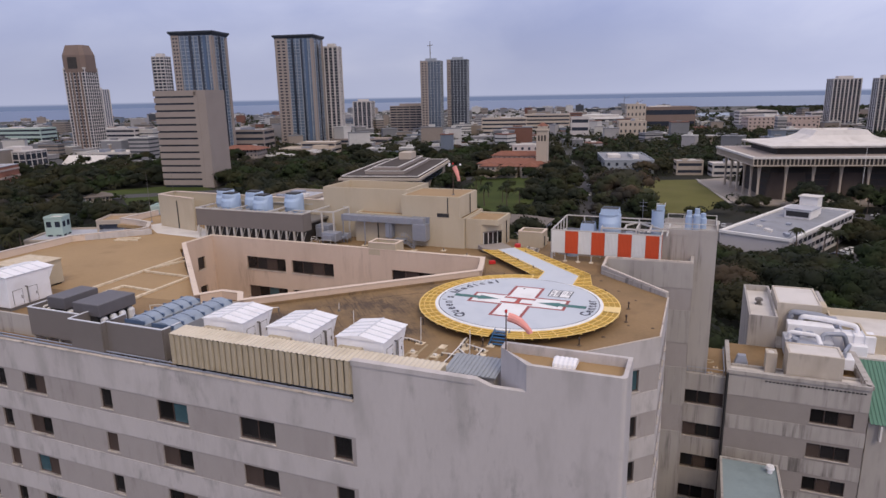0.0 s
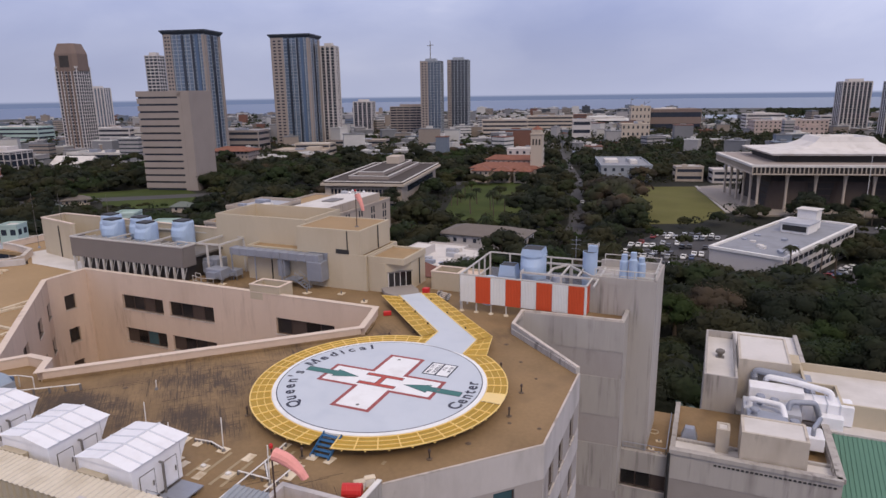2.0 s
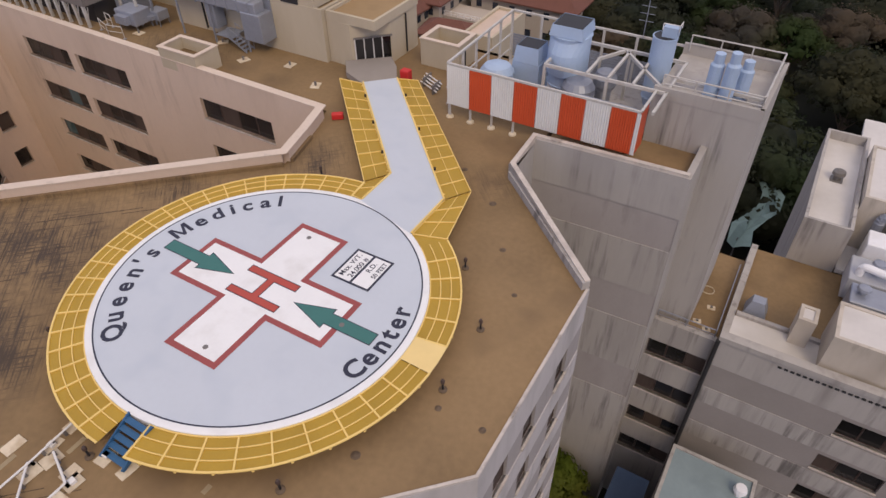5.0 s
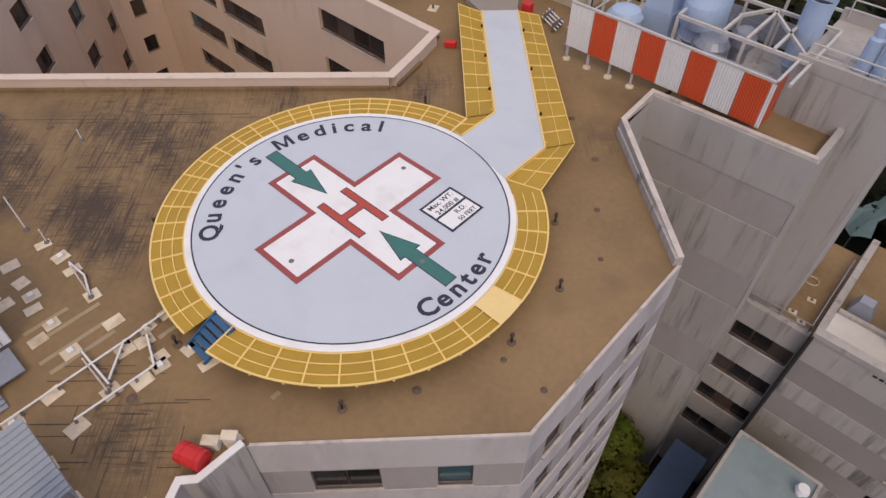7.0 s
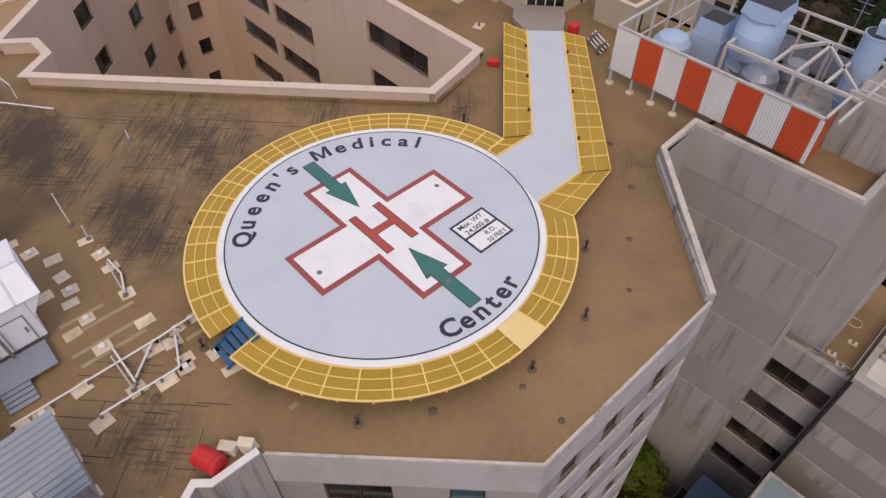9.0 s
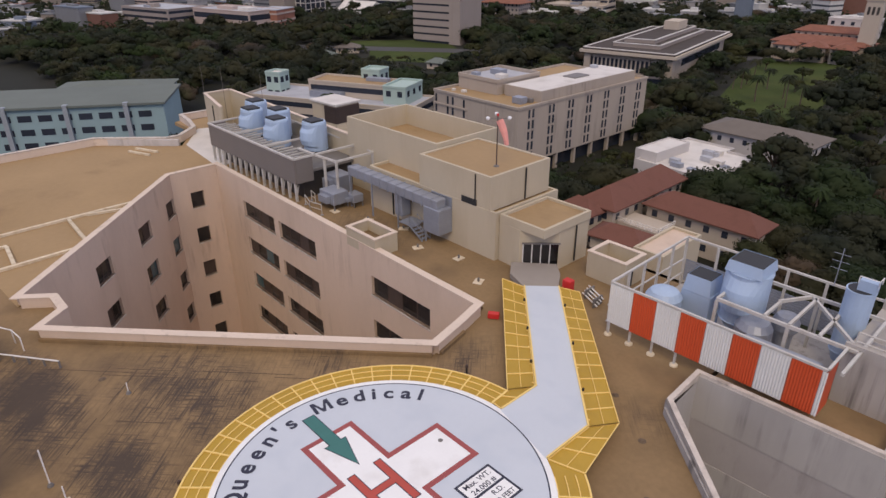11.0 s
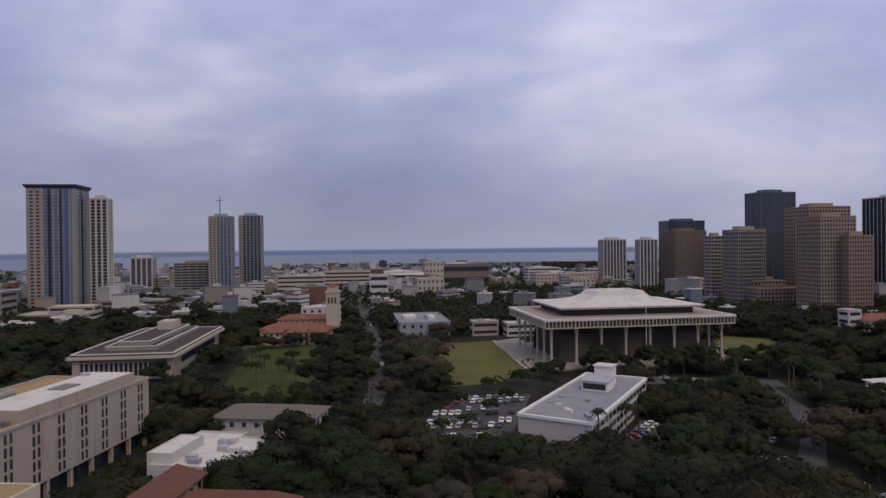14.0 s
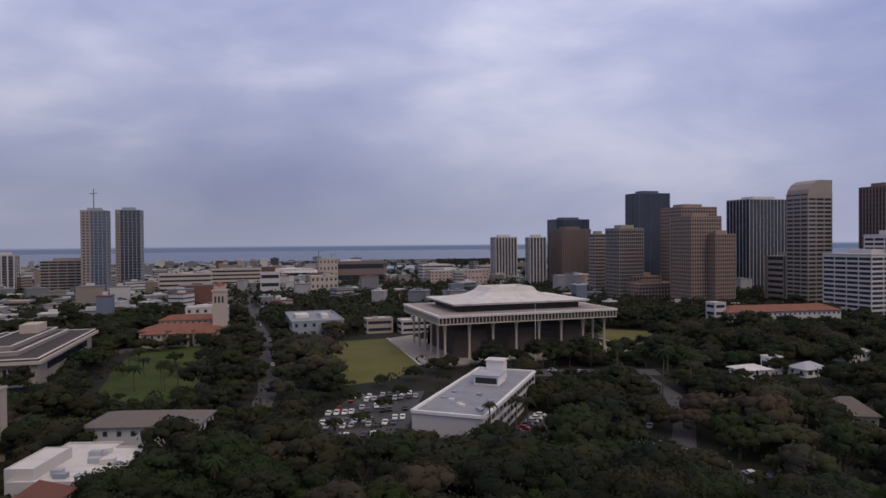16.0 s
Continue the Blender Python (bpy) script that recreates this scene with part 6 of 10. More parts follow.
for a, b in (((4.5, 22.5), (12.4, 22.5)), ((4.5, 27.1), (12.4, 27.1)), ((4.5, 22.5), (4.5, 27.1)), ((12.4, 19.8), (12.4, 27.1)), ((7.3, 22.5), (7.3, 24.9)), ((8.7, 22.5), (8.7, 27.1)), ((10.3, 22.5), (10.3, 27.1)), ((8.4, 27.0), (12.3, 22.7)), ((7.2, 24.9), (8.4, 27.0)), ((12.4, 24.6), (17.8, 24.4))):
    bm = bmesh.new()
    bar(bm, (*a, ZT + 0.02), (*b, ZT + 0.02), 0.16, 0.2)
    part("cross_beam", bm, "steel_white", plant)
for x, y in ((4.5, 22.5), (4.5, 27.1), (8.7, 22.5), (8.7, 27.1)):
    bm = bmesh.new()
    box(bm, x - 0.09, x + 0.09, y - 0.09, y + 0.09, 0.0, ZT - 0.08)
    part("column", bm, "steel_white", plant)
for x in (-1.2, 1.2, 3.6, 6.0, 8.4, 10.8, 13.2, 15.6, 17.9):
    bm = bmesh.new()
    box(bm, x - 0.08, x + 0.08, 29.45, 29.6, 0.0, ZT)
    part("back_post", bm, "steel_white", plant)
for y in (20.0, 21.9, 23.8, 25.7, 27.6):
    bm = bmesh.new()
    box(bm, -1.3, -1.15, y - 0.07, y + 0.07, 0.0, ZT)
    part("side_post", bm, "steel_white", plant)
for z in (1.0, 2.2):
    bm = bmesh.new()
    bar(bm, (-1.2, 19.6, z), (-1.2, 29.5, z), 0.08, 0.1)
    part("side_rail", bm, "steel_white", plant)
bm = bmesh.new()
for i in range(9):
    bar(bm, (-1.1, 29.62, 0.5 + 0.2 * i), (11.5, 29.62, 0.5 + 0.2 * i), 0.03, 0.17)
part("back_louvres", bm, "galv", plant)
bm = bmesh.new()
box(bm, -0.9, 11.3, 22.9, 29.2, 0.0, 0.35)
part("plinth", bm, "greywall", plant)


def cooling_drum(x, y, r, z0, z1, top, label="pale blue steel cooling tower drum"):
    c = thing("cooling_tower", label, "cooling tower", at=(x, y, ROOF), group="pale blue cooling towers")
    bm = bmesh.new()
    lathe(bm, [(r * 0.7, z0), (r * 0.8, z0 + 0.3), (r * 1.05, z0 + 0.7), (r, z0 + 0.75), (r, z1 - 0.1), (r * 1.04, z1 - 0.08), (r * 1.04, z1)], n=24)
    part("drum", bm, "light_blue", c)
    bm = bmesh.new()
    lathe(bm, [(0.35 * r, 0), (0.35 * r, z0)], n=10)
    part("pedestal", bm, "grey_metal", c)
    if top == "square":
        bm = bmesh.new()
        n = 12
        rows = [[bm.verts.new((1.04 * r * math.cos(math.pi + math.pi * i / n), -0.1 * r + 1.12 * r * k * math.sin(math.pi + math.pi * i / n), z0 + (z1 - z0) * h)) for i in range(n + 1)] for h, k in ((0.36, 0.80), (0.40, 1.06), (0.55, 1.16), (0.75, 1.08), (0.99, 0.70))]
        for a, b in zip(rows, rows[1:]):
            for i in range(n):
                bm.faces.new((a[i], a[i + 1], b[i + 1], b[i]))
        bm.faces.new(rows[0][::-1])
        bm.faces.new(rows[-1])
        part("air_hood", bm, "light_blue", c, "pale rounded air hood")
        s = r * 0.78
        bm = bmesh.new()
        v = [bm.verts.new((i * s * k, j * s * k, z)) for z, k in ((z1 + 0.02, 1.12), (z1 + 0.75, 1.0)) for i, j in ((-1, -1), (1, -1), (1, 1), (-1, 1))]
        for f in ((0, 1, 5, 4), (1, 2, 6, 5), (2, 3, 7, 6), (3, 0, 4, 7)):
            bm.faces.new([v[i] for i in f])
        part("fan_cowl", bm, "light_blue", c)
        bm = bmesh.new()
        box(bm, -s * 0.95, s * 0.95, -s * 0.95, s * 0.95, z1 + 0.6, z1 + 0.72)
        part("fan_grille", bm, "dark", c)
    elif top == "ring":
        bm = bmesh.new()
        lathe(bm, [(r * 0.93, z1 + 0.005), (r * 0.93, z1 + 0.02)], n=20)
        part("fan_grille", bm, "dark", c)
        bm = bmesh.new()
        box(bm, -0.2, 0.75, -0.3, 0.3, z1 + 0.02, z1 + 0.65)
        part("motor", bm, "light_blue", c)
        bm = bmesh.new()
        handrail(bm, [(-0.2, -0.35, z1 + 0.5), (0.8, -0.35, z1 + 0.5), (0.8, 0.35, z1 + 0.5)], 0.4, 0.03, False)
        part("rail", bm, "white_paint", c)
    return c


cooling_drum(5.2, 25.0, 1.32, 1.2, 5.3, "square")
cooling_drum(10.9, 26.2, 0.76, 1.0, 5.8, "ring")
tower_small = thing("cooling_tower", "square pale blue cooling tower with dark fan top", "cooling tower", at=(2.5, 24.9, ROOF), group="pale blue cooling towers")
tower_small.scale = (0.84, 0.84, 0.94)
bm = bmesh.new()
box(bm, -1.2, 1.2, -1.1, 1.1, 0.4, 3.1, bevel=0.05)
part("casing", bm, "light_blue", tower_small)
bm = bmesh.new()
v = [bm.verts.new((i * k, j * k, z)) for z, k in ((3.1, 1.12), (4.3, 0.95)) for i, j in ((-1, -1), (1, -1), (1, 1), (-1, 1))]
for f in ((0, 1, 5, 4), (1, 2, 6, 5), (2, 3, 7, 6), (3, 0, 4, 7)):
    bm.faces.new([v[i] for i in f])
part("fan_cowl", bm, "light_blue", tower_small)
bm = bmesh.new()
box(bm, -0.9, 0.9, -0.9, 0.9, 4.15, 4.27)
part("fan_grille", bm, "dark", tower_small)
for x, y, r in ((0.9, 22.9, 1.2), (6.6, 23.5, 1.1), (7.7, 25.6, 0.8)):
    c = thing("duct_elbow", "rounded pale blue and white duct elbow", "duct", at=(x, y, ROOF), group="duct elbows")
    bm = bmesh.new()
    lathe(bm, [(r * 0.6, 0), (r * 0.7, 1.6), (r, 2.0), (r, 2.5), (r * 0.75, 2.9), (r * 0.3, 3.05)], n=16)
    part("elbow", bm, "light_blue" if x < 5 else "galv", c)
bigduct = thing("duct_run", "grey patched galvanised duct among the plant", "duct", at=(8.2, 20.9, ROOF))
bm = bmesh.new()
box(bm, -1.5, 3.0, -0.6, 1.1, 1.0, 2.9, bevel=0.2)
part("casing", bm, "galv", bigduct)
for x, y, h in ((14.6, 24.2, 2.8), (15.5, 24.0, 3.1), (16.2, 24.9, 2.4)):
    s = thing("exhaust_stack", "pale blue exhaust stack on the shaft roof", "exhaust stack", at=(x, y, 42.6), group="exhaust stacks")
    bm = bmesh.new()
    lathe(bm, [(0.42, 0), (0.42, h * 0.75), (0.30, h * 0.8), (0.30, h)], n=14)
    part("flue", bm, "light_blue", s)
    bm = bmesh.new()
    lathe(bm, [(0.5, 0), (0.5, 0.12)], n=14)
    part("collar", bm, "galv", s)
rl = thing("guard_rail", "white steel guard rail round the shaft roof", "railing", at=(0, 0, 42.6))
bm = bmesh.new()
handrail(bm, [(12, 29.3, 0.3), (17.8, 29.3, 0.3), (17.7, 22.9, 0.3), (12, 22.9, 0.3)], 1.1, 0.05)
part("rail", bm, "steel_white", rl)
ant = thing("roof_antenna", "thin grey roof aerial", "aerial", at=(8.8, 29.3, 43.1))
bm = bmesh.new()
rod(bm, (0, 0, 0), (0, 0, 2.6), 0.03, 5)
for k in range(3):
    rod(bm, (-0.5, 0, 1.2 + 0.5 * k), (0.5, 0, 1.2 + 0.5 * k), 0.02, 4)
part("mast", bm, "galv", ant)

# ---- chiller screen on the far side ----
ch = thing("chiller_screen", "grey screened platform carrying a row of pale blue cooling towers", "plant screen", at=(0, 0, ROOF))
CB, CT = 1.9, 4.4
SX0, SX1 = -55.0, -36.0
bm = bmesh.new()
box(bm, SX0, SX1, 17.2, 17.4, CB, CT)
part("front_panel", bm, "screen_grey", ch)
for x0, x1, y0, y1 in ((SX1 - 0.15, SX1 + 0.05, 17.4, 19.3), (SX0, SX0 + 0.2, 17.4, 19.3)):
    bm = bmesh.new()
    box(bm, x0, x1, y0, y1, CB, CT)
    part("side_panel", bm, "screen_grey", ch)
for a, b in (((SX0, 17.25), (SX1, 17.25)), ((SX0, 17.25), (SX0, 25)), ((SX1, 17.25), (SX1, 25)), ((SX0, 25), (SX1, 25)), ((-48.6, 17.3), (-48.6, 25)), ((-42.0, 17.3), (-42.0, 25)), ((SX1, 19.6), (-32.6, 19.9)), ((SX1, 25), (-32.6, 24.3)), ((-32.6, 19.9), (-32.6, 24.3)), ((-39.0, 19.6), (SX1, 19.6))):
    bm = bmesh.new()
    bar(bm, (*a, CT + 0.08), (*b, CT + 0.08), 0.22, 0.18)
    part("top_beam", bm, "steel_white", ch)
for i in range(22):
    x = SX0 + 0.5 + 18.0 * i / 21
    bm = bmesh.new()
    bar(bm, (x, 17.4, CT - 0.22), (x, 19.5 + 0.5 * (i % 3), CT - 0.22), 0.10, 0.16)
    part("joist", bm, "steel_white", ch)
for x, y in ((-32.6, 19.9), (-32.6, 24.3), (-34.4, 19.7), (SX1, 24.9)):
    bm = bmesh.new()
    box(bm, x - 0.1, x + 0.1, y - 0.1, y + 0.1, 0, CT)
    part("column", bm, "steel_white", ch)
for i in range(15):
    bm = bmesh.new()
    x = SX0 + 0.2 + (SX1 - SX0 - 0.5) * i / 14
    box(bm, x - 0.12, x + 0.12, 17.22, 17.45, 0, CB)
    bar(bm, (x, 17.3, 0.05), (x + 0.7, 17.3, CB), 0.06, 0.06)
    part("post", bm, "steel_white", ch)
bm = bmesh.new()
box(bm, SX0 + 0.2, SX1 - 0.2, 19.0, 24.8, 2.7, 2.95)
part("platform", bm, "grey_metal", ch)
bm = bmesh.new()
box(bm, SX0 + 0.4, SX1 - 0.6, 18.4, 24.6, 0.0, 2.7)
part("plinth", bm, "dark_recess", ch)
for x, y, kz in ((-54.0, 22.3, 1.04), (-51.3, 20.3, 1.0), (-48.3, 22.1, 1.04), (-45.2, 20.1, 1.0), (-41.2, 22.3, 1.02)):
    c = thing("cooling_tower", "pale blue cooling tower with rounded front and dark fan", "cooling tower", at=(x, y, ROOF + 2.95), group="pale blue cooling towers on the screen")
    c.scale = (0.95, 0.84, kz)
    bm = bmesh.new()
    lathe(bm, [(1.42, 0.3), (1.5, 0.4), (1.5, 3.1), (1.42, 3.3), (1.0, 3.32)], cx=0, cy=0.9, n=22)
    part("casing", bm, "light_blue", c)
    bm = bmesh.new()
    n = 10
    rings = ((0.75, 0.7), (0.95, 0.98), (1.5, 1.12), (2.3, 1.0), (3.22, 0.34))
    rows = [[bm.verts.new((1.46 * math.cos(math.pi + math.pi * i / n), 0.5 + 1.45 * kk * math.sin(math.pi + math.pi * i / n), z)) for i in range(n + 1)] for z, kk in rings]
    for a, b in zip(rows, rows[1:]):
        for i in range(n):
            bm.faces.new((a[i], a[i + 1], b[i + 1], b[i]))
    bm.faces.new(rows[0][::-1])
    bm.faces.new(rows[-1])
    part("rounded_front", bm, "light_blue", c, "pale rounded air hood")
    bm = bmesh.new()
    box(bm, -0.95, 0.95, -0.15, 1.7, 3.3, 3.5, bevel=0.05)
    part("fan_grille", bm, "dark", c)
    for lx in (-1.0, 1.0):
        bm = bmesh.new()
        box(bm, lx - 0.1, lx + 0.1, 0.2, 1.8, 0.0, 0.3)
        part("skid", bm, "grey_metal", c)
# cream walls that enclose the platform at the back
for a, b in (((-67.5, 22.6), (-67.5, 26.2)), ((-67.5, 26.2), (-37.0, 24.95)), ((-67.5, 22.6), (-58.5, 20.6))):
    bm = bmesh.new()
    bar(bm, (*a, 2.6), (*b, 2.6), 0.3, 5.2)
    part("rear_wall", bm, "ivory", pent)
    bm = bmesh.new()
    bar(bm, (*a, 5.25), (*b, 5.25), 0.42, 0.12)
    part("coping", bm, "cream_light", pent)
bm = bmesh.new()
rod(bm, (-62.6, 21.3, 0.1), (-62.6, 21.3, 4.6), 0.09, 6)
part("downpipe", bm, "dark", pent)
cab = thing("lift_room", "small cream lift room with a dark louvred front", "lift room", at=(-80.4, 51.6, 0), rz=4)
bm = bmesh.new()
box(bm, -3.4, 3.4, -2.6, 2.6, 0, 36.6)
part("body", bm, "ivory", cab)
bm = bmesh.new()
box(bm, 0.2, 3.46, -2.66, 2.66, 33.4, 36.3)
part("louvres", bm, "frame", cab)
for k in range(7):
    bm = bmesh.new()
    box(bm, 0.15, 3.52, -2.72, 2.72, 33.6 + 0.38 * k, 33.66 + 0.38 * k)
    part("slat", bm, "dark", cab)
bm = bmesh.new()
box(bm, -3.7, 3.7, -2.9, 2.9, 36.6, 36.9)
part("roof", bm, "flat_white", cab)
block("side_block", rect(3.6, 9.0, -2.4, 2.8), 0, 32.0, "ivory", "flat_white", parent=cab, sink=0.3)
for pts in ([(-35.0, 17.5, 0), (-33.2, 16.9, 0), (-31.6, 17.2, 0)], [(-35.6, 18.6, 0), (-34.6, 18.4, 0)]):
    gr = thing("guard_rail", "pale steel guard rail beside the screened platform", "railing", at=(0, 0, ROOF), group="platform guard rails")
    bm = bmesh.new()
    handrail(bm, pts, 1.05, 0.04)
    part("rail", bm, "steel_white", gr)
    bm = bmesh.new()
    for p in pts:
        box(bm, p[0] - 0.12, p[0] + 0.12, p[1] - 0.12, p[1] + 0.12, 0.0, 0.05)
    part("foot", bm, "galv", gr)
white_roof = thing("white_roof_patch", "bright white painted strip of roof", "roof patch", at=(0, 0, ROOF), kind="structure")
bm = bmesh.new()
prism(bm, [(-63.5, 17.4), (-52.5, 16.4), (-52.5, 19.0), (-63.0, 25.0), (-69.0, 24.6), (-70, 21.8)], -0.01, 0.02)
part("patch", bm, "flat_white", white_roof)
for x, y in ((-71.5, 24.2), (-66.5, 24.8), (-58.5, 26.3)):
    a = thing("whip_aerial", "tall thin whip aerial at the roof edge", "aerial", at=(x, y, ROOF), group="whip aerials")
    bm = bmesh.new()
    rod(bm, (0, 0, 0), (0, 0, 8.5), 0.04, 5, 0.015)
    part("mast", bm, "grey_metal", a)
    bm = bmesh.new()
    lathe(bm, [(0.2, 0), (0.2, 0.1), (0.08, 0.3)], n=8)
    part("base", bm, "galv", a)

# ---- the annex to the right ----
annex = thing("hospital_annex", "lower grey concrete annex with ribbon windows", "building", at=(0, 0, 0))
arow = [(21.6, 23.4), (17.2, 19.0), (12.8, 14.6), (8.4, 10.2)]
wall("wall", annex, (15.4, 21.6), (20.1, 21.6), 0, 25.6, [(0.2, 4.6, a, b) for a, b in arow], "greywall", thick=0.5)
wall("wall", annex, (20.2, 21.0), (35.0, 21.0), 0, 26.6, [(9.1, 13.5, a, b) for a, b in arow], "annex_wall", "annex_band", [(21.2, 23.8), (16.8, 19.4), (12.4, 15.0), (8, 10.6)], thick=0.5)
wall("wall", annex, (34.99, 21.505), (34.99, 60.0), 0, 26.6, [(3 + 4 * i, 5.6 + 4 * i, a, b) for i in range(3) for a, b in arow], "annex_wall", thick=0.5)
for pts, z, mat in ((rect(15.6, 20.18, 22.1, 32), 25.2, "roof"), (rect(20.7, 34.6, 21.5, 24.4), 26.1, "flat_white"), (rect(20.7, 34.6, 24.4, 33.4), 25.7, "roof"), (rect(26.5, 34.6, 33.5, 60), 26.1, "flat_white")):
    bm = bmesh.new()
    prism(bm, pts, z - 0.4, z)
    part("roof", bm, mat, annex)
wall("wall", annex, (20.2, 33.4), (20.2, 21.505), 0, 26.1, [], "greywall", thick=0.5)
bm = bmesh.new()
for a, b in (((20.2, 21.2), (35.0, 21.2)), ((34.9, 21.2), (34.9, 32))):
    bar(bm, (*a, 26.75), (*b, 26.75), 0.7, 0.45)
part("coping", bm, "annex_wall", annex)
bm = bmesh.new()
box(bm, 20.75, 34.5, 24.41, 24.75, 25.7, 26.35)
part("roof_curb", bm, "annex_wall", annex)
for i in range(26):
    bm = bmesh.new()
    box(bm, 24.3 + 0.4 * i, 24.55 + 0.4 * i, 20.94, 21.06, 25.98, 26.14)
    part("louvre", bm, "dark", annex)
bm = bmesh.new()
rod(bm, (20.2, 20.85, 0), (20.2, 20.85, 26.6), 0.16, 8)
part("downpipe", bm, "dark", annex)
bm = bmesh.new()
handrail(bm, [(15.7, 22.0, 25.3), (19.9, 22.0, 25.3), (19.9, 30, 25.3)], 1.0, 0.04)
part("guard_rail", bm, "galv", annex)
block("tall_block", rect(22.9, 26.4, 33.5, 48.5), 0, 30.0, "greywall", "flat_white", parent=annex, sink=0.9)
block("plant_room", rect(26.5, 31.9, 37.0, 45.5), 26, 31.0, "dirty_white", "flat_white", parent=annex, sink=0.15)
block("plant_room", rect(26.5, 32.2, 21.9, 25.6), 26, 29.6, "dirty_white", "flat_white", parent=annex, sink=0.12)
block("vent_box", rect(24.4, 25.6, 23.6, 25.2), 26, 28.6, "dirty_white", "flat_white", parent=annex, sink=0.12)
block("tan_wall", [(33.4, 38), (36.4, 38), (36.4, 33.5), (52, 33.5), (52, 44), (33.4, 44)], 20, 28.8, "ivory", "flat_white", parent=annex, sink=1.0)
bm = bmesh.new()
prof = []
for i in range(40):
    x = 35.4 + 0.42 * i
    prof += [(x, 0.0), (x + 0.3, 0.0), (x + 0.31, 0.09), (x + 0.41, 0.09)]
lo, hi = [bm.verts.new((x, 21.3, 22.4 + z)) for x, z in prof], [bm.verts.new((x, 31.5, 26.2 + z)) for x, z in prof]
for i in range(len(prof) - 1):
    bm.faces.new((lo[i], lo[i + 1], hi[i + 1], hi[i]))
part("green_roof", bm, "green_roof", annex, "green ribbed metal roof")
bm = bmesh.new()
prism(bm, rect(35.3, 52.0, 21.9, 31.6), 0, 22.3)
part("wing", bm, "greywall", annex)
bm = bmesh.new()
prism(bm, rect(35.3, 52.0, 31.6, 43.9), 0, 26.4)
part("white_roof", bm, "flat_white", annex)
for i in range(8):
    bm = bmesh.new()
    box(bm, 36.4 + 2.0 * i, 36.6 + 2.0 * i, 21.2, 21.9, 20.4, 22.2)
    part("bracket", bm, "white_paint", annex)
duct2 = thing("rooftop_ductwork", "shiny white and silver rooftop ductwork", "duct", at=(0, 0, 26.1))
for x0, x1, y0, y1, z0, z1, mat in ((27.6, 33.0, 33.4, 35.4, 0.5, 3.2, "white_metal"), (32.2, 34.4, 36.0, 41.0, 0.6, 2.4, "galv"), (27.2, 31.0, 27.0, 29.2, 0.3, 2.6, "galv"), (31.2, 34.2, 26.6, 29.0, 0.3, 1.7, "white_metal"), (32.8, 37.6, 33.0, 35.2, 0.4, 2.6, "white_metal"), (34.4, 36.6, 31.9, 33.0, 0.2, 1.6, "white_metal"), (27.0, 32.5, 30.0, 33.0, 0.2, 2.2, "flat_grey"), (32.2, 33.4, 41.6, 44.4, 0.4, 3.4, "ivory")):
    bm = bmesh.new()
    box(bm, x0, x1, y0, y1, z0, z1, bevel=0.06)
    part("duct_section", bm, mat, duct2)


def bent_pipe(bm, pts, r, n=12, bend=5):
    """A round duct through the points, its corners eased."""
    line = [Vector(pts[0])]
    for a, b, c in zip(pts, pts[1:], pts[2:]):
        a, b, c = Vector(a), Vector(b), Vector(c)
        e = min(1.6 * r, (a - b).length * 0.45, (c - b).length * 0.45)
        p, q = b + (a - b).normalized() * e, b + (c - b).normalized() * e
        for k in range(bend + 1):
            t = k / bend
            line.append(p * (1 - t) ** 2 + b * 2 * t * (1 - t) + q * t * t)
    line.append(Vector(pts[-1]))
    rings = []
    for k, p in enumerate(line):
        way = (line[min(k + 1, len(line) - 1)] - line[max(k - 1, 0)]).normalized()
        u = way.cross(Vector((0.31, 0.22, 0.92))).normalized()
        w = way.cross(u)
        rings.append([bm.verts.new(p + (u * math.cos(2 * math.pi * i / n) + w * math.sin(2 * math.pi * i / n)) * r) for i in range(n)])
    for a, b in zip(rings, rings[1:]):
        for i in range(n):
            bm.faces.new((a[i], a[(i + 1) % n], b[(i + 1) % n], b[i]))
    bm.faces.new(rings[0][::-1])
    bm.faces.new(rings[-1])


for pts, r, mat in (([(28.2, 36.6, 0.2), (28.2, 36.6, 3.9), (31.5, 36.0, 3.9), (33.4, 35.6, 3.4), (33.4, 35.6, 1.0)], 0.42, "galv"), ([(29.4, 37.0, 0.3), (29.4, 35.9, 3.6), (32.0, 35.2, 3.7), (35.6, 34.4, 3.4), (35.8, 34.0, 1.2)], 0.34, "white_metal"), ([(31.2, 30.5, 0.4), (31.4, 31.5, 2.9), (33.8, 32.0, 3.0), (34.6, 32.4, 0.8)], 0.3, "galv"), ([(27.6, 30.8, 2.2), (27.6, 30.8, 3.0), (30.6, 30.2, 3.0), (30.8, 28.4, 2.4)], 0.3, "white_metal"), ([(33.2, 27.2, 1.7), (33.2, 27.2, 2.5), (34.1, 29.6, 2.5), (34.1, 31.6, 0.6)], 0.22, "galv")):
    bm = bmesh.new()
    bent_pipe(bm, pts, r)
    part("round_duct", bm, mat, duct2)
for x, y, z1 in ((28.6, 31.4, 3.3), (30.0, 31.8, 2.9), (31.6, 28.0, 2.6), (27.9, 28.2, 3.2)):
    bm = bmesh.new()
    lathe(bm, [(0.28, 0.3), (0.28, z1 - 0.3), (0.5, z1 - 0.2), (0.42, z1), (0.1, z1 + 0.12)], x, y, 12)
    part("exhaust_cowl", bm, "galv", duct2)
for x in (33.9, 35.1, 36.3):
    bm = bmesh.new()
    box(bm, x, x + 0.08, 32.9, 35.3, 0.3, 2.7)
    part("flange", bm, "seam", duct2)
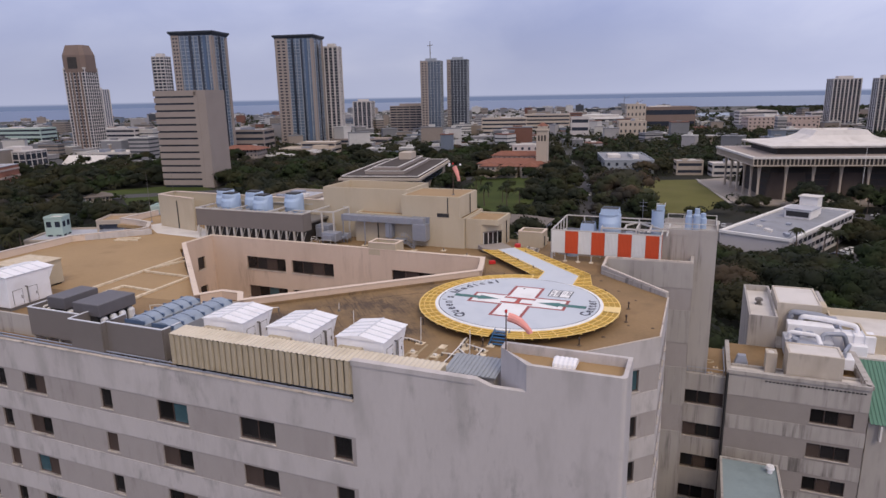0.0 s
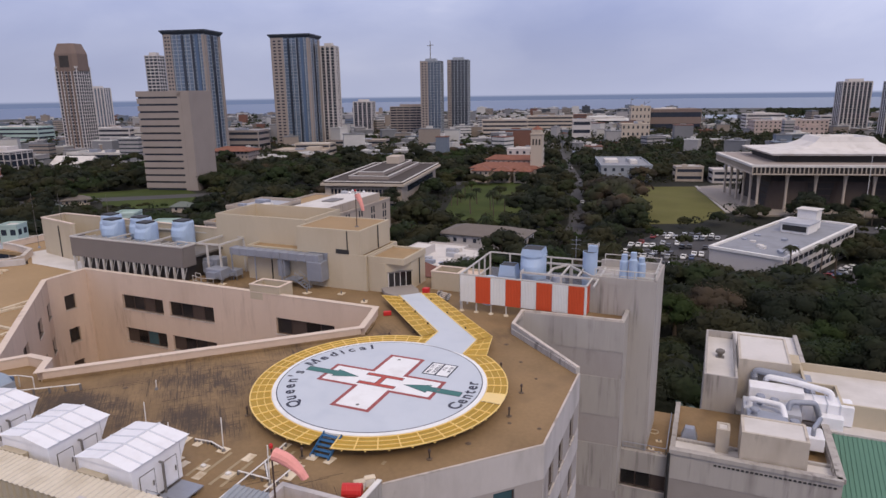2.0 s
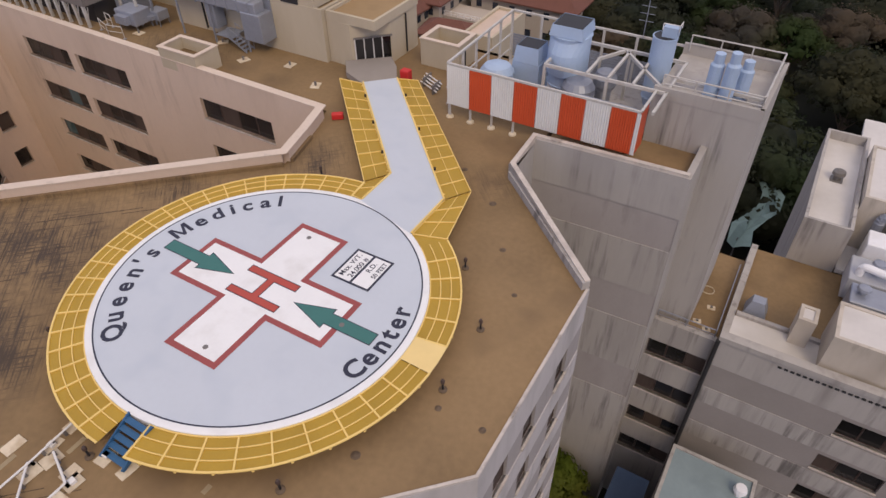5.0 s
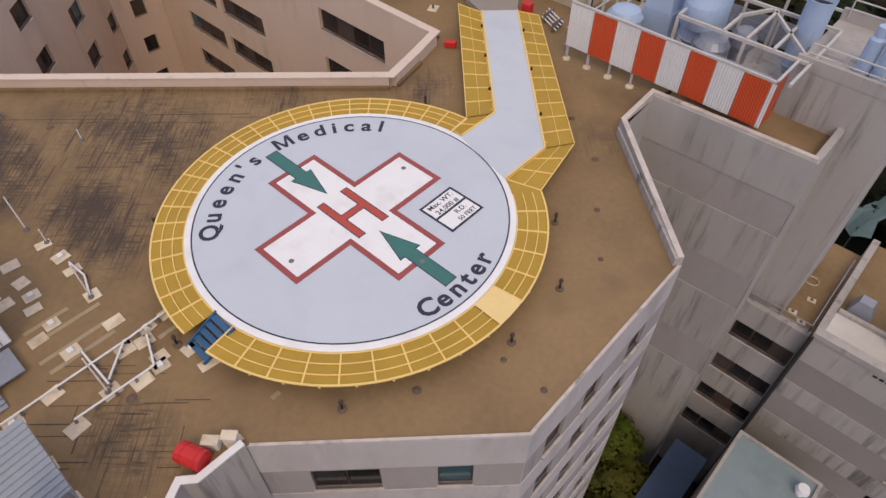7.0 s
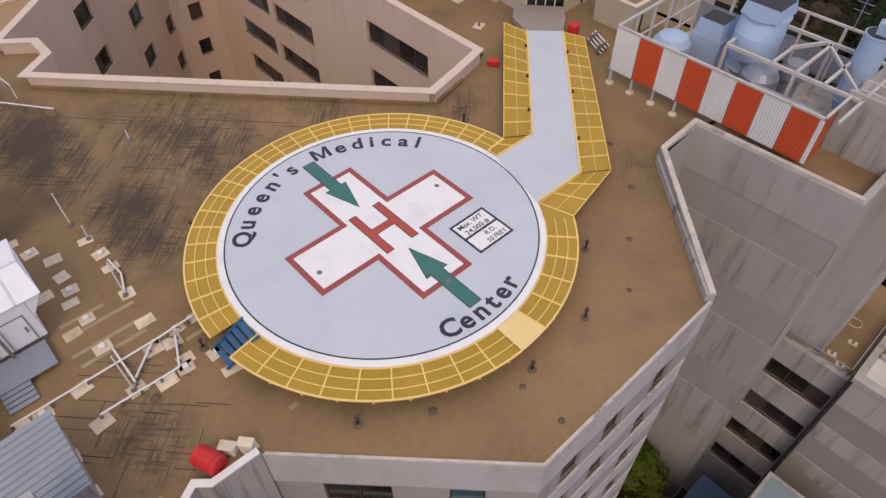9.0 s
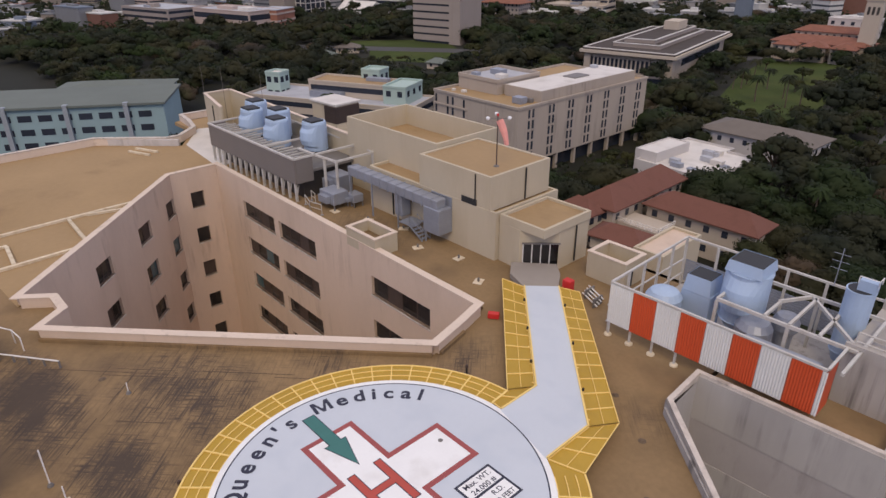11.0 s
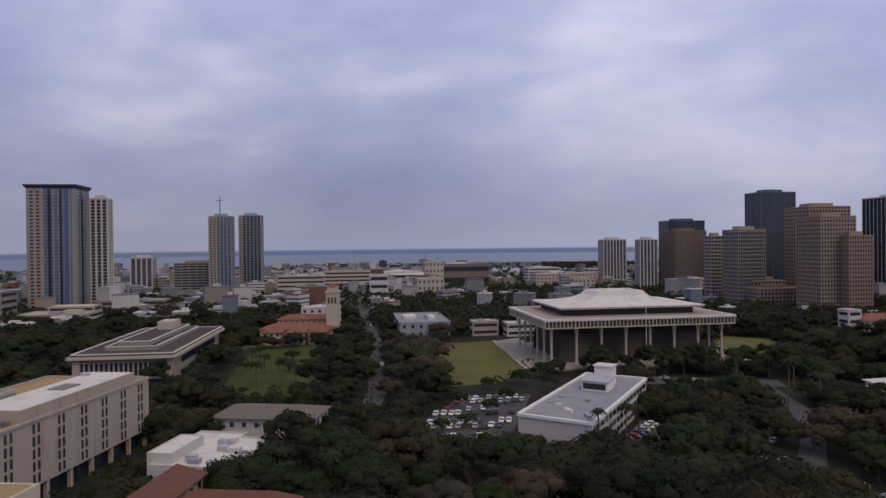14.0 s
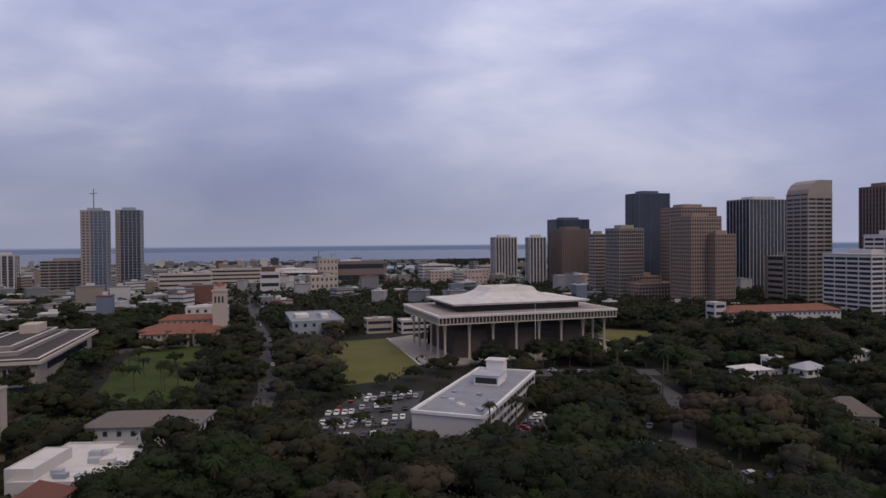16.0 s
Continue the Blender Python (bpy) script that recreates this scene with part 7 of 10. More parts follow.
for x, y, z in ((24.6, 41.5, 29.15), (46, 38.5, 27.85), (41, 29, 24.0)):
    f = thing("roof_fan", "small dark mushroom fan on the annex roof", "roof fan", at=(x, y, z), group="annex roof fans")
    bm = bmesh.new()
    lathe(bm, [(0.3, 0), (0.3, 0.5), (0.55, 0.55), (0.5, 0.85), (0.2, 1.0)], n=12)
    part("cowl", bm, "grey_metal", f)
    bm = bmesh.new()
    box(bm, -0.5, 0.5, -0.5, 0.5, -0.15, 0.02)
    part("curb", bm, "grey_metal", f)
low = thing("lower_roof", "blue-grey flat lower roof beside the wing", "building", at=(0, 0, 0))
block("body", rect(20.0, 26.2, 8.0, 17.9), 0, 17.2, "greywall", "blue_roof", parent=low, sink=0.2)
bm = bmesh.new()
box(bm, 16.5, 19.4, 12.0, 19.0, 0, 9.0)
part("link_block", bm, "blue_metal", low)
fan = thing("roof_fan", "white vent on the blue-grey lower roof", "roof fan", at=(25.2, 16.2, 17.05), group="annex roof fans")
bm = bmesh.new()
lathe(bm, [(0.3, 0), (0.3, 0.5), (0.5, 0.55), (0.4, 0.9)], n=12)
part("cowl", bm, "white_metal", fan)
# drab green pool sheet in the gap behind the shaft
pool = thing("green_canopy", "worn teal-green canvas sheet low between the buildings", "canopy", at=(20.2, 63, 0))
bm = bmesh.new()
rows = [[bm.verts.new((x + 1.3 * math.sin(y * 0.35) + (1.2 if y > 9 else 0), y, 8.0 + 0.5 * math.sin(x * 2 + y))) for x in (-1.4, -0.5, 0.5, 1.4)] for y in (-7, -3, 0, 3, 6, 9, 12)]
for a, b in zip(rows, rows[1:]):
    for i in range(3):
        bm.faces.new((a[i], a[i + 1], b[i + 1], b[i]))
part("cloth", bm, "green_canvas", pool)
for x, y in ((-1.2, -5.5), (1.2, 8)):
    bm = bmesh.new()
    rod(bm, (x, y, 0), (x, y, 8.1), 0.08, 6)
    part("pole", bm, "grey_metal", pool)
# clutter on the small tan roof beside the shaft
for x, y in ((16.3, 23.0), (17.4, 22.7), (18.4, 23.3), (19.2, 22.8), (19.0, 25.2), (17.0, 22.2)):
    c = thing("roof_pad", "small pale pad on the low tan roof", "roof pad", at=(x, y, 25.2), rz=x * 40 % 30, group="pads on the low roof")
    bm = bmesh.new()
    box(bm, -0.3, 0.3, -0.22, 0.22, 0.003, 0.08, bevel=0.02)
    part("slab", bm, "pad_white", c)
    bm = bmesh.new()
    box(bm, -0.08, 0.08, -0.08, 0.08, 0.08, 0.22)
    part("stub", bm, "grey_metal", c)
hood = thing("vent_hood", "grey galvanised vent hood on the low roof", "vent", at=(21.9, 25.7, 25.7))
bm = bmesh.new()
v = [bm.verts.new(p) for p in ((-0.8, -0.7, 0.3), (0.8, -0.7, 0.3), (0.8, 0.7, 0.3), (-0.8, 0.7, 0.3), (-0.45, -0.4, 1.5), (0.45, -0.4, 1.5), (0.45, 0.4, 1.5), (-0.45, 0.4, 1.5))]
for f in ((0, 1, 5, 4), (1, 2, 6, 5), (2, 3, 7, 6), (3, 0, 4, 7), (4, 5, 6, 7)):
    bm.faces.new([v[i] for i in f])
part("hood", bm, "galv", hood)
bm = bmesh.new()
box(bm, -0.6, 0.6, -0.5, 0.5, 0, 0.3)
part("curb", bm, "grey_metal", hood)
coil = thing("hose_coil", "pale hose coiled on the low tan roof", "hose", at=(18.3, 27.0, 25.2))
bm = bmesh.new()
for i in range(40):
    a, b = 0.5 * i, 0.5 * (i + 1)
    rod(bm, (0.5 * math.cos(a), 0.45 * math.sin(a), 0.03 + 0.002 * i), (0.5 * math.cos(b), 0.45 * math.sin(b), 0.03 + 0.002 * (i + 1)), 0.03, 5, caps=False)
part("coil", bm, "pad_white", coil)

# ---- land and sea ----
bm = bmesh.new()
edge_pts = []
for i in range(72):
    a = 2 * math.pi * i / 72
    r = 2250 + 260 * noise.noise((math.cos(a) * 1.7, math.sin(a) * 1.7, 3.0)) + (250 if math.sin(a) < 0.3 else 0)
    edge_pts.append((r * math.cos(a), r * math.sin(a)))
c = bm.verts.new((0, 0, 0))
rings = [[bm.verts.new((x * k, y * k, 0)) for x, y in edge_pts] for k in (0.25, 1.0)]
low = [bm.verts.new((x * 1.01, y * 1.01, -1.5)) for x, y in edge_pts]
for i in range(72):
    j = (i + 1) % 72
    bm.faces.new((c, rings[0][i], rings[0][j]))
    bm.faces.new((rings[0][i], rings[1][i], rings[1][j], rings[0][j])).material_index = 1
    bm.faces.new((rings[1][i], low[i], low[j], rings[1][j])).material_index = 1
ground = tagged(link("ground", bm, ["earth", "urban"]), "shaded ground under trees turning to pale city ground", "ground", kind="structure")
bm = bmesh.new()
bm.faces.new([bm.verts.new((4960 * math.cos(2 * math.pi * i / 96), 4960 * math.sin(2 * math.pi * i / 96), -1.4)) for i in range(96)])
tagged(link("sea", bm, "sea"), "flat grey-blue sea under cloud", "sea", kind="structure")


def sheet(name, pts, z, mat, label, category, kind="structure"):
    bm = bmesh.new()
    prism(bm, pts, z - 0.3, z)
    return tagged(link(name, bm, mat), label, category, kind=kind)

# ---- buildings of the city ----
CITY = 13.5


def slat_mesh(key, w, d, h, mat):
    k = ("slat", round(w, 2), round(d, 2), round(h, 2), mat)
    if k not in MESHES:
        bm = bmesh.new()
        box(bm, -w / 2, w / 2, -d / 2, d / 2, 0, h)
        me = bpy.data.meshes.new(key)
        bm.to_mesh(me)
        bm.free()
        me.materials.append(M[mat])
        MESHES[k] = me
    return MESHES[k]


def tower(name, label, x, y, w, d, h, glass="tower_glass", trim="taupe", floor=3.4, band=1.0, nx=6, ny=5, pier=0.8, cap=None, plant=True, rot=CITY, ends=0.0, end_mat=None, z0=0.0, category="tower", proud=0.35):
    """A tall building: a glazed core, floor bands that stand proud of it, upright piers, solid end bays and a roof."""
    t = thing(name, label, category, at=(x, y, z0), rz=rot)
    bm = bmesh.new()
    box(bm, -w / 2, w / 2, -d / 2, d / 2, 0, h)
    part("glazing", bm, glass, t)
    if band:
        bm = bmesh.new()
        n = int(h / floor)
        for i in range(1, n + 1):
            z = i * floor
            if z + band * 0.5 < h:
                box(bm, -w / 2 - proud * 0.7, w / 2 + proud * 0.7, -d / 2 - proud * 0.7, d / 2 + proud * 0.7, z - band / 2, z + band / 2)
        p = part("banding", bm, trim, t)
        p["kind"] = "stuff"
    if pier:
        for s in (-1, 1):
            me = slat_mesh("pier", pier, proud * 2, h, trim)
            for i in range(nx + 1):
                share("pier", me, t, pose(-w / 2 + w * i / nx, s * d / 2, 0))
            me = slat_mesh("pier", proud * 2, pier, h, trim)
            for i in range(ny + 1):
                share("pier", me, t, pose(s * w / 2, -d / 2 + d * i / ny, 0))
    if ends:
        for s in (-1, 1) if ends > 0 else (-1,):
            ends = abs(ends)
            bm = bmesh.new()
            box(bm, s * w / 2 - (ends if s > 0 else -0.0) - (0 if s > 0 else 0.0), s * w / 2 + (0.0 if s > 0 else ends), -d / 2 - 0.5, d / 2 + 0.5, 0, h + 0.3)
            part("end_bay", bm, end_mat or trim, t)
            me = slat_mesh("window", ends * 0.22, 0.2, 1.5, "tower_glass_dark")
            for i in range(int(h / floor)):
                for o in (0.3, 0.7):
                    share("window", me, t, pose(s * w / 2 - s * ends * o, -d / 2 - 0.5, floor * i + 1.0))
    if cap == "overhang":
        for f0, f1, mat in ((0.44, 0.50, "tower_glass_dark"), (0.68, 0.73, "tower_glass_dark"), (0.78, 0.86, "blue_metal"), (0.95, 1.0, "taupe")):
            bm = bmesh.new()
            box(bm, -w / 2 + w * f0, -w / 2 + w * f1, -d / 2 - 0.75, -d / 2 - 0.1, 0, h - 1.0)
            part("upright_strip", bm, mat, t)
        for f0, f1, mat in ((0.0, 0.12, "taupe"), (0.40, 0.55, "tower_glass_dark"), (0.85, 1.0, "taupe")):
            bm = bmesh.new()
            box(bm, w / 2 + 0.1, w / 2 + 0.75, -d / 2 + d * f0, -d / 2 + d * f1, 0, h - 1.0)
            part("upright_strip", bm, mat, t)
        bm = bmesh.new()
        v = [bm.verts.new((sx * (w / 2 + k), sy * (d / 2 + k), z)) for z, k in ((h - 0.5, 0.3), (h + 2.2, 2.4), (h + 3.4, 2.4)) for sx, sy in ((-1, -1), (1, -1), (1, 1), (-1, 1))]
        for a in (0, 4):
            for i in range(4):
                j = (i + 1) % 4
                bm.faces.new((v[a + i], v[a + j], v[a + 4 + j], v[a + 4 + i]))
        bm.faces.new(v[8:12])
        bm.faces.new(v[0:4][::-1])
        part("roof_cap", bm, "cap_dark", t, "dark flaring roof cap")
    else:
        bm = bmesh.new()
        box(bm, -w / 2 - 0.4, w / 2 + 0.4, -d / 2 - 0.4, d / 2 + 0.4, h, h + 1.0)
        part("roof_cap", bm, trim, t)
    if plant:
        bm = bmesh.new()
        box(bm, -w * 0.28, w * 0.25, -d * 0.25, d * 0.25, h + 0.9, h + 4.0)
        part("plant_room", bm, trim if cap != "overhang" else "cap_dark", t)
    return t


def lowrise(name, label, x, y, w, d, h, walls="pale_tower", roof="flat_grey", floors=3, rot=CITY, style="ribbon", clutter=2, category="building", z0=0.0):
    """A low building with rows of windows on all sides, a parapet and plant on its flat roof."""
    t = thing(name, label, category, at=(x, y, z0), rz=rot)
    bm = bmesh.new()
    box(bm, -w / 2, w / 2, -d / 2, d / 2, 0, h)
    part("wall", bm, walls, t)
    bm = bmesh.new()
    box(bm, -w / 2 + 0.35, w / 2 - 0.35, -d / 2 + 0.35, d / 2 - 0.35, h, h + 0.05)
    part("roof", bm, roof, t)
    bm = bmesh.new()
    for a, b in (((-w / 2, -d / 2), (w / 2, -d / 2)), ((-w / 2, d / 2), (w / 2, d / 2)), ((-w / 2, -d / 2 + 0.3), (-w / 2, d / 2 - 0.3)), ((w / 2, -d / 2 + 0.3), (w / 2, d / 2 - 0.3))):
        bar(bm, (*a, h + 0.35), (*b, h + 0.35), 0.5, 0.75)
    part("parapet", bm, walls, t)
    fh = h / floors
    for i in range(floors):
        z = fh * (i + 0.35)
        zz = z + fh * 0.42
        for s in (-1, 1):
            if style == "ribbon":
                bm = bmesh.new()
                box(bm, -w / 2 + 1, w / 2 - 1, s * d / 2 - 0.08, s * d / 2 + 0.08, z, zz)
                part("window", bm, "tower_glass_dark", t)
                bm = bmesh.new()
                box(bm, s * w / 2 - 0.08, s * w / 2 + 0.08, -d / 2 + 1, d / 2 - 1, z, zz)
                part("window", bm, "tower_glass_dark", t)
            else:
                n = max(2, int(w / 5.0))
                me = slat_mesh("window", 1.9, 0.16, zz - z, "tower_glass_dark")
                for k in range(n):
                    share("window", me, t, pose(-w / 2 + w * (k + 0.5) / n, s * d / 2, z))
                n = max(2, int(d / 5.0))
                me = slat_mesh("window", 0.16, 1.9, zz - z, "tower_glass_dark")
                for k in range(n):
                    share("window", me, t, pose(s * w / 2, -d / 2 + d * (k + 0.5) / n, z))
    r = random.Random(int(abs(x * 7 + y * 3)))
    for i in range(clutter):
        cw, cd = r.uniform(0.12, 0.28) * w, r.uniform(0.15, 0.3) * d
        cx, cy = r.uniform(-0.25, 0.25) * w, r.uniform(-0.25, 0.25) * d
        bm = bmesh.new()
        box(bm, cx - cw / 2, cx + cw / 2, cy - cd / 2, cy + cd / 2, h + 0.04, h + r.uniform(1.2, 3.2))
        part("roof_plant", bm, r.choice([walls, "flat_white", "galv"]), t)
    return t


def hip_house(name, label, x, y, w, d, wall_h, rise, rot, walls, roof, gable=False, windows=True, category="house", over=1.0, z0=0.0):
    t = thing(name, label, category, at=(x, y, z0), rz=rot)
    bm = bmesh.new()
    box(bm, -w / 2, w / 2, -d / 2, d / 2, 0, wall_h)
    part("wall", bm, walls, t)
    bm = bmesh.new()
    a, b = w / 2 + over, d / 2 + over
    k = 0.0 if gable else min(a, b) * 0.95
    base = [bm.verts.new(p) for p in ((-a, -b, wall_h - 0.2), (a, -b, wall_h - 0.2), (a, b, wall_h - 0.2), (-a, b, wall_h - 0.2))]
    under = [bm.verts.new((v.co.x, v.co.y, wall_h - 0.5)) for v in base]
    if w >= d:
        r0, r1 = bm.verts.new((-a + k, 0, wall_h + rise)), bm.verts.new((a - k, 0, wall_h + rise))
        faces = ((base[0], base[1], r1, r0), (base[2], base[3], r0, r1), (base[1], base[2], r1), (base[3], base[0], r0))
    else:
        r0, r1 = bm.verts.new((0, -b + k, wall_h + rise)), bm.verts.new((0, b - k, wall_h + rise))
        faces = ((base[1], base[2], r1, r0), (base[3], base[0], r0, r1), (base[0], base[1], r0), (base[2], base[3], r1))
    for f in faces:
        bm.faces.new(f)
    for i in range(4):
        bm.faces.new((under[i], under[(i + 1) % 4], base[(i + 1) % 4], base[i]))
    bm.faces.new(under[::-1])
    part("roof", bm, roof, t)
    if windows:
        for s in (-1, 1):
            for fl in range(max(1, int(wall_h / 3.6))):
                z = wall_h * (fl + 0.35) / max(1, int(wall_h / 3.6))
                n = max(2, int(w / 3.6))
                me = slat_mesh("window", 1.3, 0.16, 1.5, "tower_glass_dark")
                for i in range(n):
                    share("window", me, t, pose(-w / 2 + w * (i + 0.5) / n, s * d / 2, z))
                n = max(2, int(d / 3.6))
                me = slat_mesh("window", 0.16, 1.3, 1.5, "tower_glass_dark")
                for i in range(n):
                    share("window", me, t, pose(s * w / 2, -d / 2 + d * (i + 0.5) / n, z))
    return t

# ---- towers and larger blocks, near the sea and downtown ----
pink = tower("apartment_tower", "pink and orange ribbed concrete apartment tower", -692, 230, 45.1, 27.1, 103.0, "tower_glass_dark", "pink_stone", 3.0, 0.9, 9, 5, 1.9, plant=False)
bm = bmesh.new()
lathe(bm, [(13.0, 104.0), (13.0, 107.5), (10.0, 110.5), (4.0, 112.0)], n=16)
part("crown", bm, "pale_tower", pink, "pale rounded crown")
lowrise("parking_podium", "pink concrete parking podium under the apartment tower", -655, 225, 59.2, 35.5, 16.0, "pink_stone", "flat_grey", 5)
tower("glass_tower", "tall pale glass tower", -1109, 452, 34.7, 24.3, 127.0, "sky_glass", "pale_tower", 3.6, 0.5, 5, 4, 1.0)
tower("glass_tower", "dark blue glass tower", -1103, 491, 30.9, 21.6, 117.0, "tower_glass", "bluegrey_metal", 3.6, 0.5, 6, 4, 0.5)
tower("residential_tower", "slim white residential tower", -1557, 412, 25.4, 20.3, 106.0, "tower_glass", "pale_tower", 3.4, 0.6, 4, 3, 1.6)
tower("residential_tower", "slim white residential tower", -1482, 440, 15.1, 12.0, 98.0, "tower_glass", "pale_tower", 3.4, 0.6, 3, 3, 1.6)
tower("glass_tower", "dark blue glass tower near the sea", -1304, 732, 44.6, 26.8, 112.0, "tower_glass", "bluegrey_metal", 3.6, 0.5, 4, 3, 1.2)
tower("residential_tower", "white twin-bayed residential tower", -1027, 833, 38.3, 19.1, 77.0, "tower_glass", "pale_tower", 3.4, 0.5, 6, 3, 2.6)
tower("capped_tower", "tall taupe and glass tower with dark flaring cap", -441, 456, 40.2, 30.2, 117.0, "sky_glass", "bluegrey_metal", 3.3, 0.45, 9, 5, 0.7, cap="overhang", ends=-7.5, end_mat="taupe")
tower("residential_tower", "grey banded residential tower", -515, 480, 13.5, 12.2, 101.0, "tower_glass_dark", "pale_tower", 3.3, 1.1, 3, 3, 0.7)
tower("capped_tower", "tall taupe and glass tower with dark flaring cap", -412, 580, 42.3, 33.8, 121.0, "sky_glass", "bluegrey_metal", 3.3, 0.45, 9, 5, 0.7, cap="overhang", ends=-14.0, end_mat="taupe")
tower("residential_tower", "slim white tower with dark glass bays", -389, 612, 16.5, 13.2, 113.0, "tower_glass_dark", "pale_tower", 3.3, 0.5, 3, 3, 1.8)
tower("residential_tower", "grey residential tower under a crane", -325, 754, 26.1, 23.5, 100.0, "tower_glass", "bluegrey_metal", 3.3, 0.4, 6, 4, 0.6, ends=-10.0, end_mat="taupe")
tower("residential_tower", "dark grey residential tower", -300, 786, 26.8, 24.1, 102.0, "tower_glass_dark", "bluegrey_metal", 3.3, 0.4, 6, 4, 0.6, ends=-5.0, end_mat="taupe")
tower("office_block", "short dark glass office block", -476, 840, 27.8, 22.2, 49.0, "tower_glass_dark", "pale_tower", 3.4, 0.4, 4, 3, 1.6)
tower("office_slab", "grey banded mid-rise slab", -381, 807, 56.5, 22.6, 42.0, "tower_glass_dark", "taupe", 3.6, 1.6, 6, 3, 0.8)
tower("residential_tower", "white striped residential tower", 172, 898, 32.0, 19.2, 67.0, "tower_glass_dark", "pale_tower", 3.0, 0.3, 7, 4, 1.3)
tower("residential_tower", "white striped residential tower", 198, 805, 22.4, 13.4, 66.0, "tower_glass_dark", "pale_tower", 3.0, 0.3, 5, 3, 1.3)
tower("office_tower", "dark blue glass office tower", 280, 950, 55.5, 27.7, 93.0, "tower_glass_dark", "tower_glass", 3.8, 0.3, 4, 3, 0.8)
tower("office_tower", "brown ribbed concrete office tower", 245, 814, 39.7, 35.7, 76.0, "tower_glass_dark", "brown_stone", 3.8, 0.4, 16, 14, 1.6)
tower("office_tower", "grey banded office tower", 233, 660, 13.1, 13.1, 68.0, "tower_glass_dark", "taupe", 3.6, 1.6, 4, 4, 0.5)
tower("office_tower", "dark grey gridded office tower", 244, 610, 27.1, 24.4, 73.0, "tower_glass_dark", "taupe", 3.6, 0.9, 12, 10, 0.45)
tower("office_tower", "tall dark blue glass bank tower", 318, 736, 41.0, 28.7, 116.0, "tower_glass_dark", "tower_glass", 4.0, 0.0, 3, 2, 0.6)
tower("office_tower", "tan punched-window office tower", 309, 610, 40.6, 32.5, 93.0, "tower_glass_dark", "gold_stone", 3.5, 1.2, 13, 11, 1.05)
tower("office_tower", "golden brown punched-window stepped office block", 288, 550, 31.3, 28.1, 82.0, "tower_glass_dark", "gold_stone", 3.5, 1.2, 12, 11, 0.95)
tower("office_tower", "golden brown punched-window stepped office block", 303, 539, 20.8, 18.7, 66.0, "tower_glass_dark", "gold_stone", 3.5, 1.2, 9, 9, 0.9)
tower("office_podium", "golden brown terraced podium", 263, 597, 42.6, 29.8, 20.0, "tower_glass_dark", "gold_stone", 3.6, 1.6, 12, 8, 1.2)
tower("office_podium", "upper terrace of the golden brown podium", 259, 607, 31.1, 21.8, 26.0, "tower_glass_dark", "gold_stone", 3.6, 1.6, 9, 7, 1.2)
tower("office_tower", "black glass tower with white ribs", 433, 697, 58.0, 34.8, 106.0, "tower_glass_dark", "pale_tower", 4.0, 0.0, 12, 7, 0.5)
tower("office_tower", "small blue-grey tower behind", 449, 783, 9.9, 9.9, 103.0, "tower_glass", "tower_glass", 3.8, 0.4, 2, 2, 0.5)
tower("office_tower", "brown ribbed tower at the edge of downtown", 425, 497, 25.7, 23.1, 104.0, "tower_glass_dark", "brown_stone", 3.8, 0.4, 9, 8, 1.2)
tower("terraced_offices", "white banded terraced office block", 378, 447, 56.4, 39.5, 50.0, "tower_glass_dark", "pale_tower", 3.5, 1.5, 5, 4, 0.6)
tower("terraced_offices", "upper tiers of the white banded block", 395, 447, 34.4, 24.1, 64.0, "tower_glass_dark", "pale_tower", 3.5, 1.6, 4, 3, 0.6)
tower("office_slab", "grey concrete block with deep horizontal louvres", 385, 556, 43.7, 21.9, 46.0, "tower_glass_dark", "taupe", 5.2, 2.6, 1, 1, 4.5)
lowrise("market_hall", "red brick low building with white bands", 229, 712, 26.6, 16.0, 23.0, "pink_stone", "flat_white", 5, style="punched")
lowrise("hotel", "pale stepped hotel building", 103, 882, 84.9, 29.7, 22.0, "pink_stone", "flat_grey", 5, style="punched")
lowrise("hotel", "pale flat-roofed hotel wing", 79, 958, 49.0, 24.5, 27.0, "pale_tower", "flat_white", 6)
lowrise("office_block", "pale low office building", 168, 979, 44.9, 22.4, 24.0, "pale_tower", "flat_grey", 6)
lowrise("office_block", "tan low office building with orange roofs", 117, 789, 26.2, 15.7, 19.0, "pink_stone", "orange_tile", 4, style="punched")
lowrise("tan_block", "long tan office block", -232, 777, 58.5, 23.4, 26.0, "limestone", "flat_grey", 5)
lowrise("tan_block", "long tan office block", -204, 904, 66.0, 26.4, 26.0, "limestone", "flat_grey", 5)
lowrise("white_block", "white windowless concrete block", -127, 743, 21.3, 17.0, 28.0, "pale_tower", "flat_white", 3, clutter=1)
lowrise("stone_palace", "pale stone block with cornice", -67, 751, 31.2, 24.9, 23.0, "limestone", "limestone", 3, style="punched")
lowrise("warehouse_hall", "wide brown-roofed hall near the harbour", -48, 989, 88.8, 44.4, 33.0, "brown_stone", "gold_stone", 2)
lowrise("warehouse_hall", "low white shed near the harbour", -163, 1134, 68.1, 27.2, 16.0, "flat_white", "flat_white", 1)
lowrise("stone_palace", "pale tower block before the hall", -83, 951, 27.1, 24.3, 38.0, "limestone", "flat_grey", 4, style="punched")
lowrise("grey_roof_hall", "long low hall with grey and white roof", -40, 446, 34, 62, 10.5, "bluegrey_metal", "lead_roof", 2, style="punched", clutter=4)
lowrise("white_hall", "low white flat-roofed building", 31, 433, 21.4, 12.8, 8.5, "pale_tower", "flat_white", 2)
lowrise("white_hall", "low pale flat-roofed office building", 6, 434, 18.1, 10.9, 9.5, "office", "flat_grey", 2)
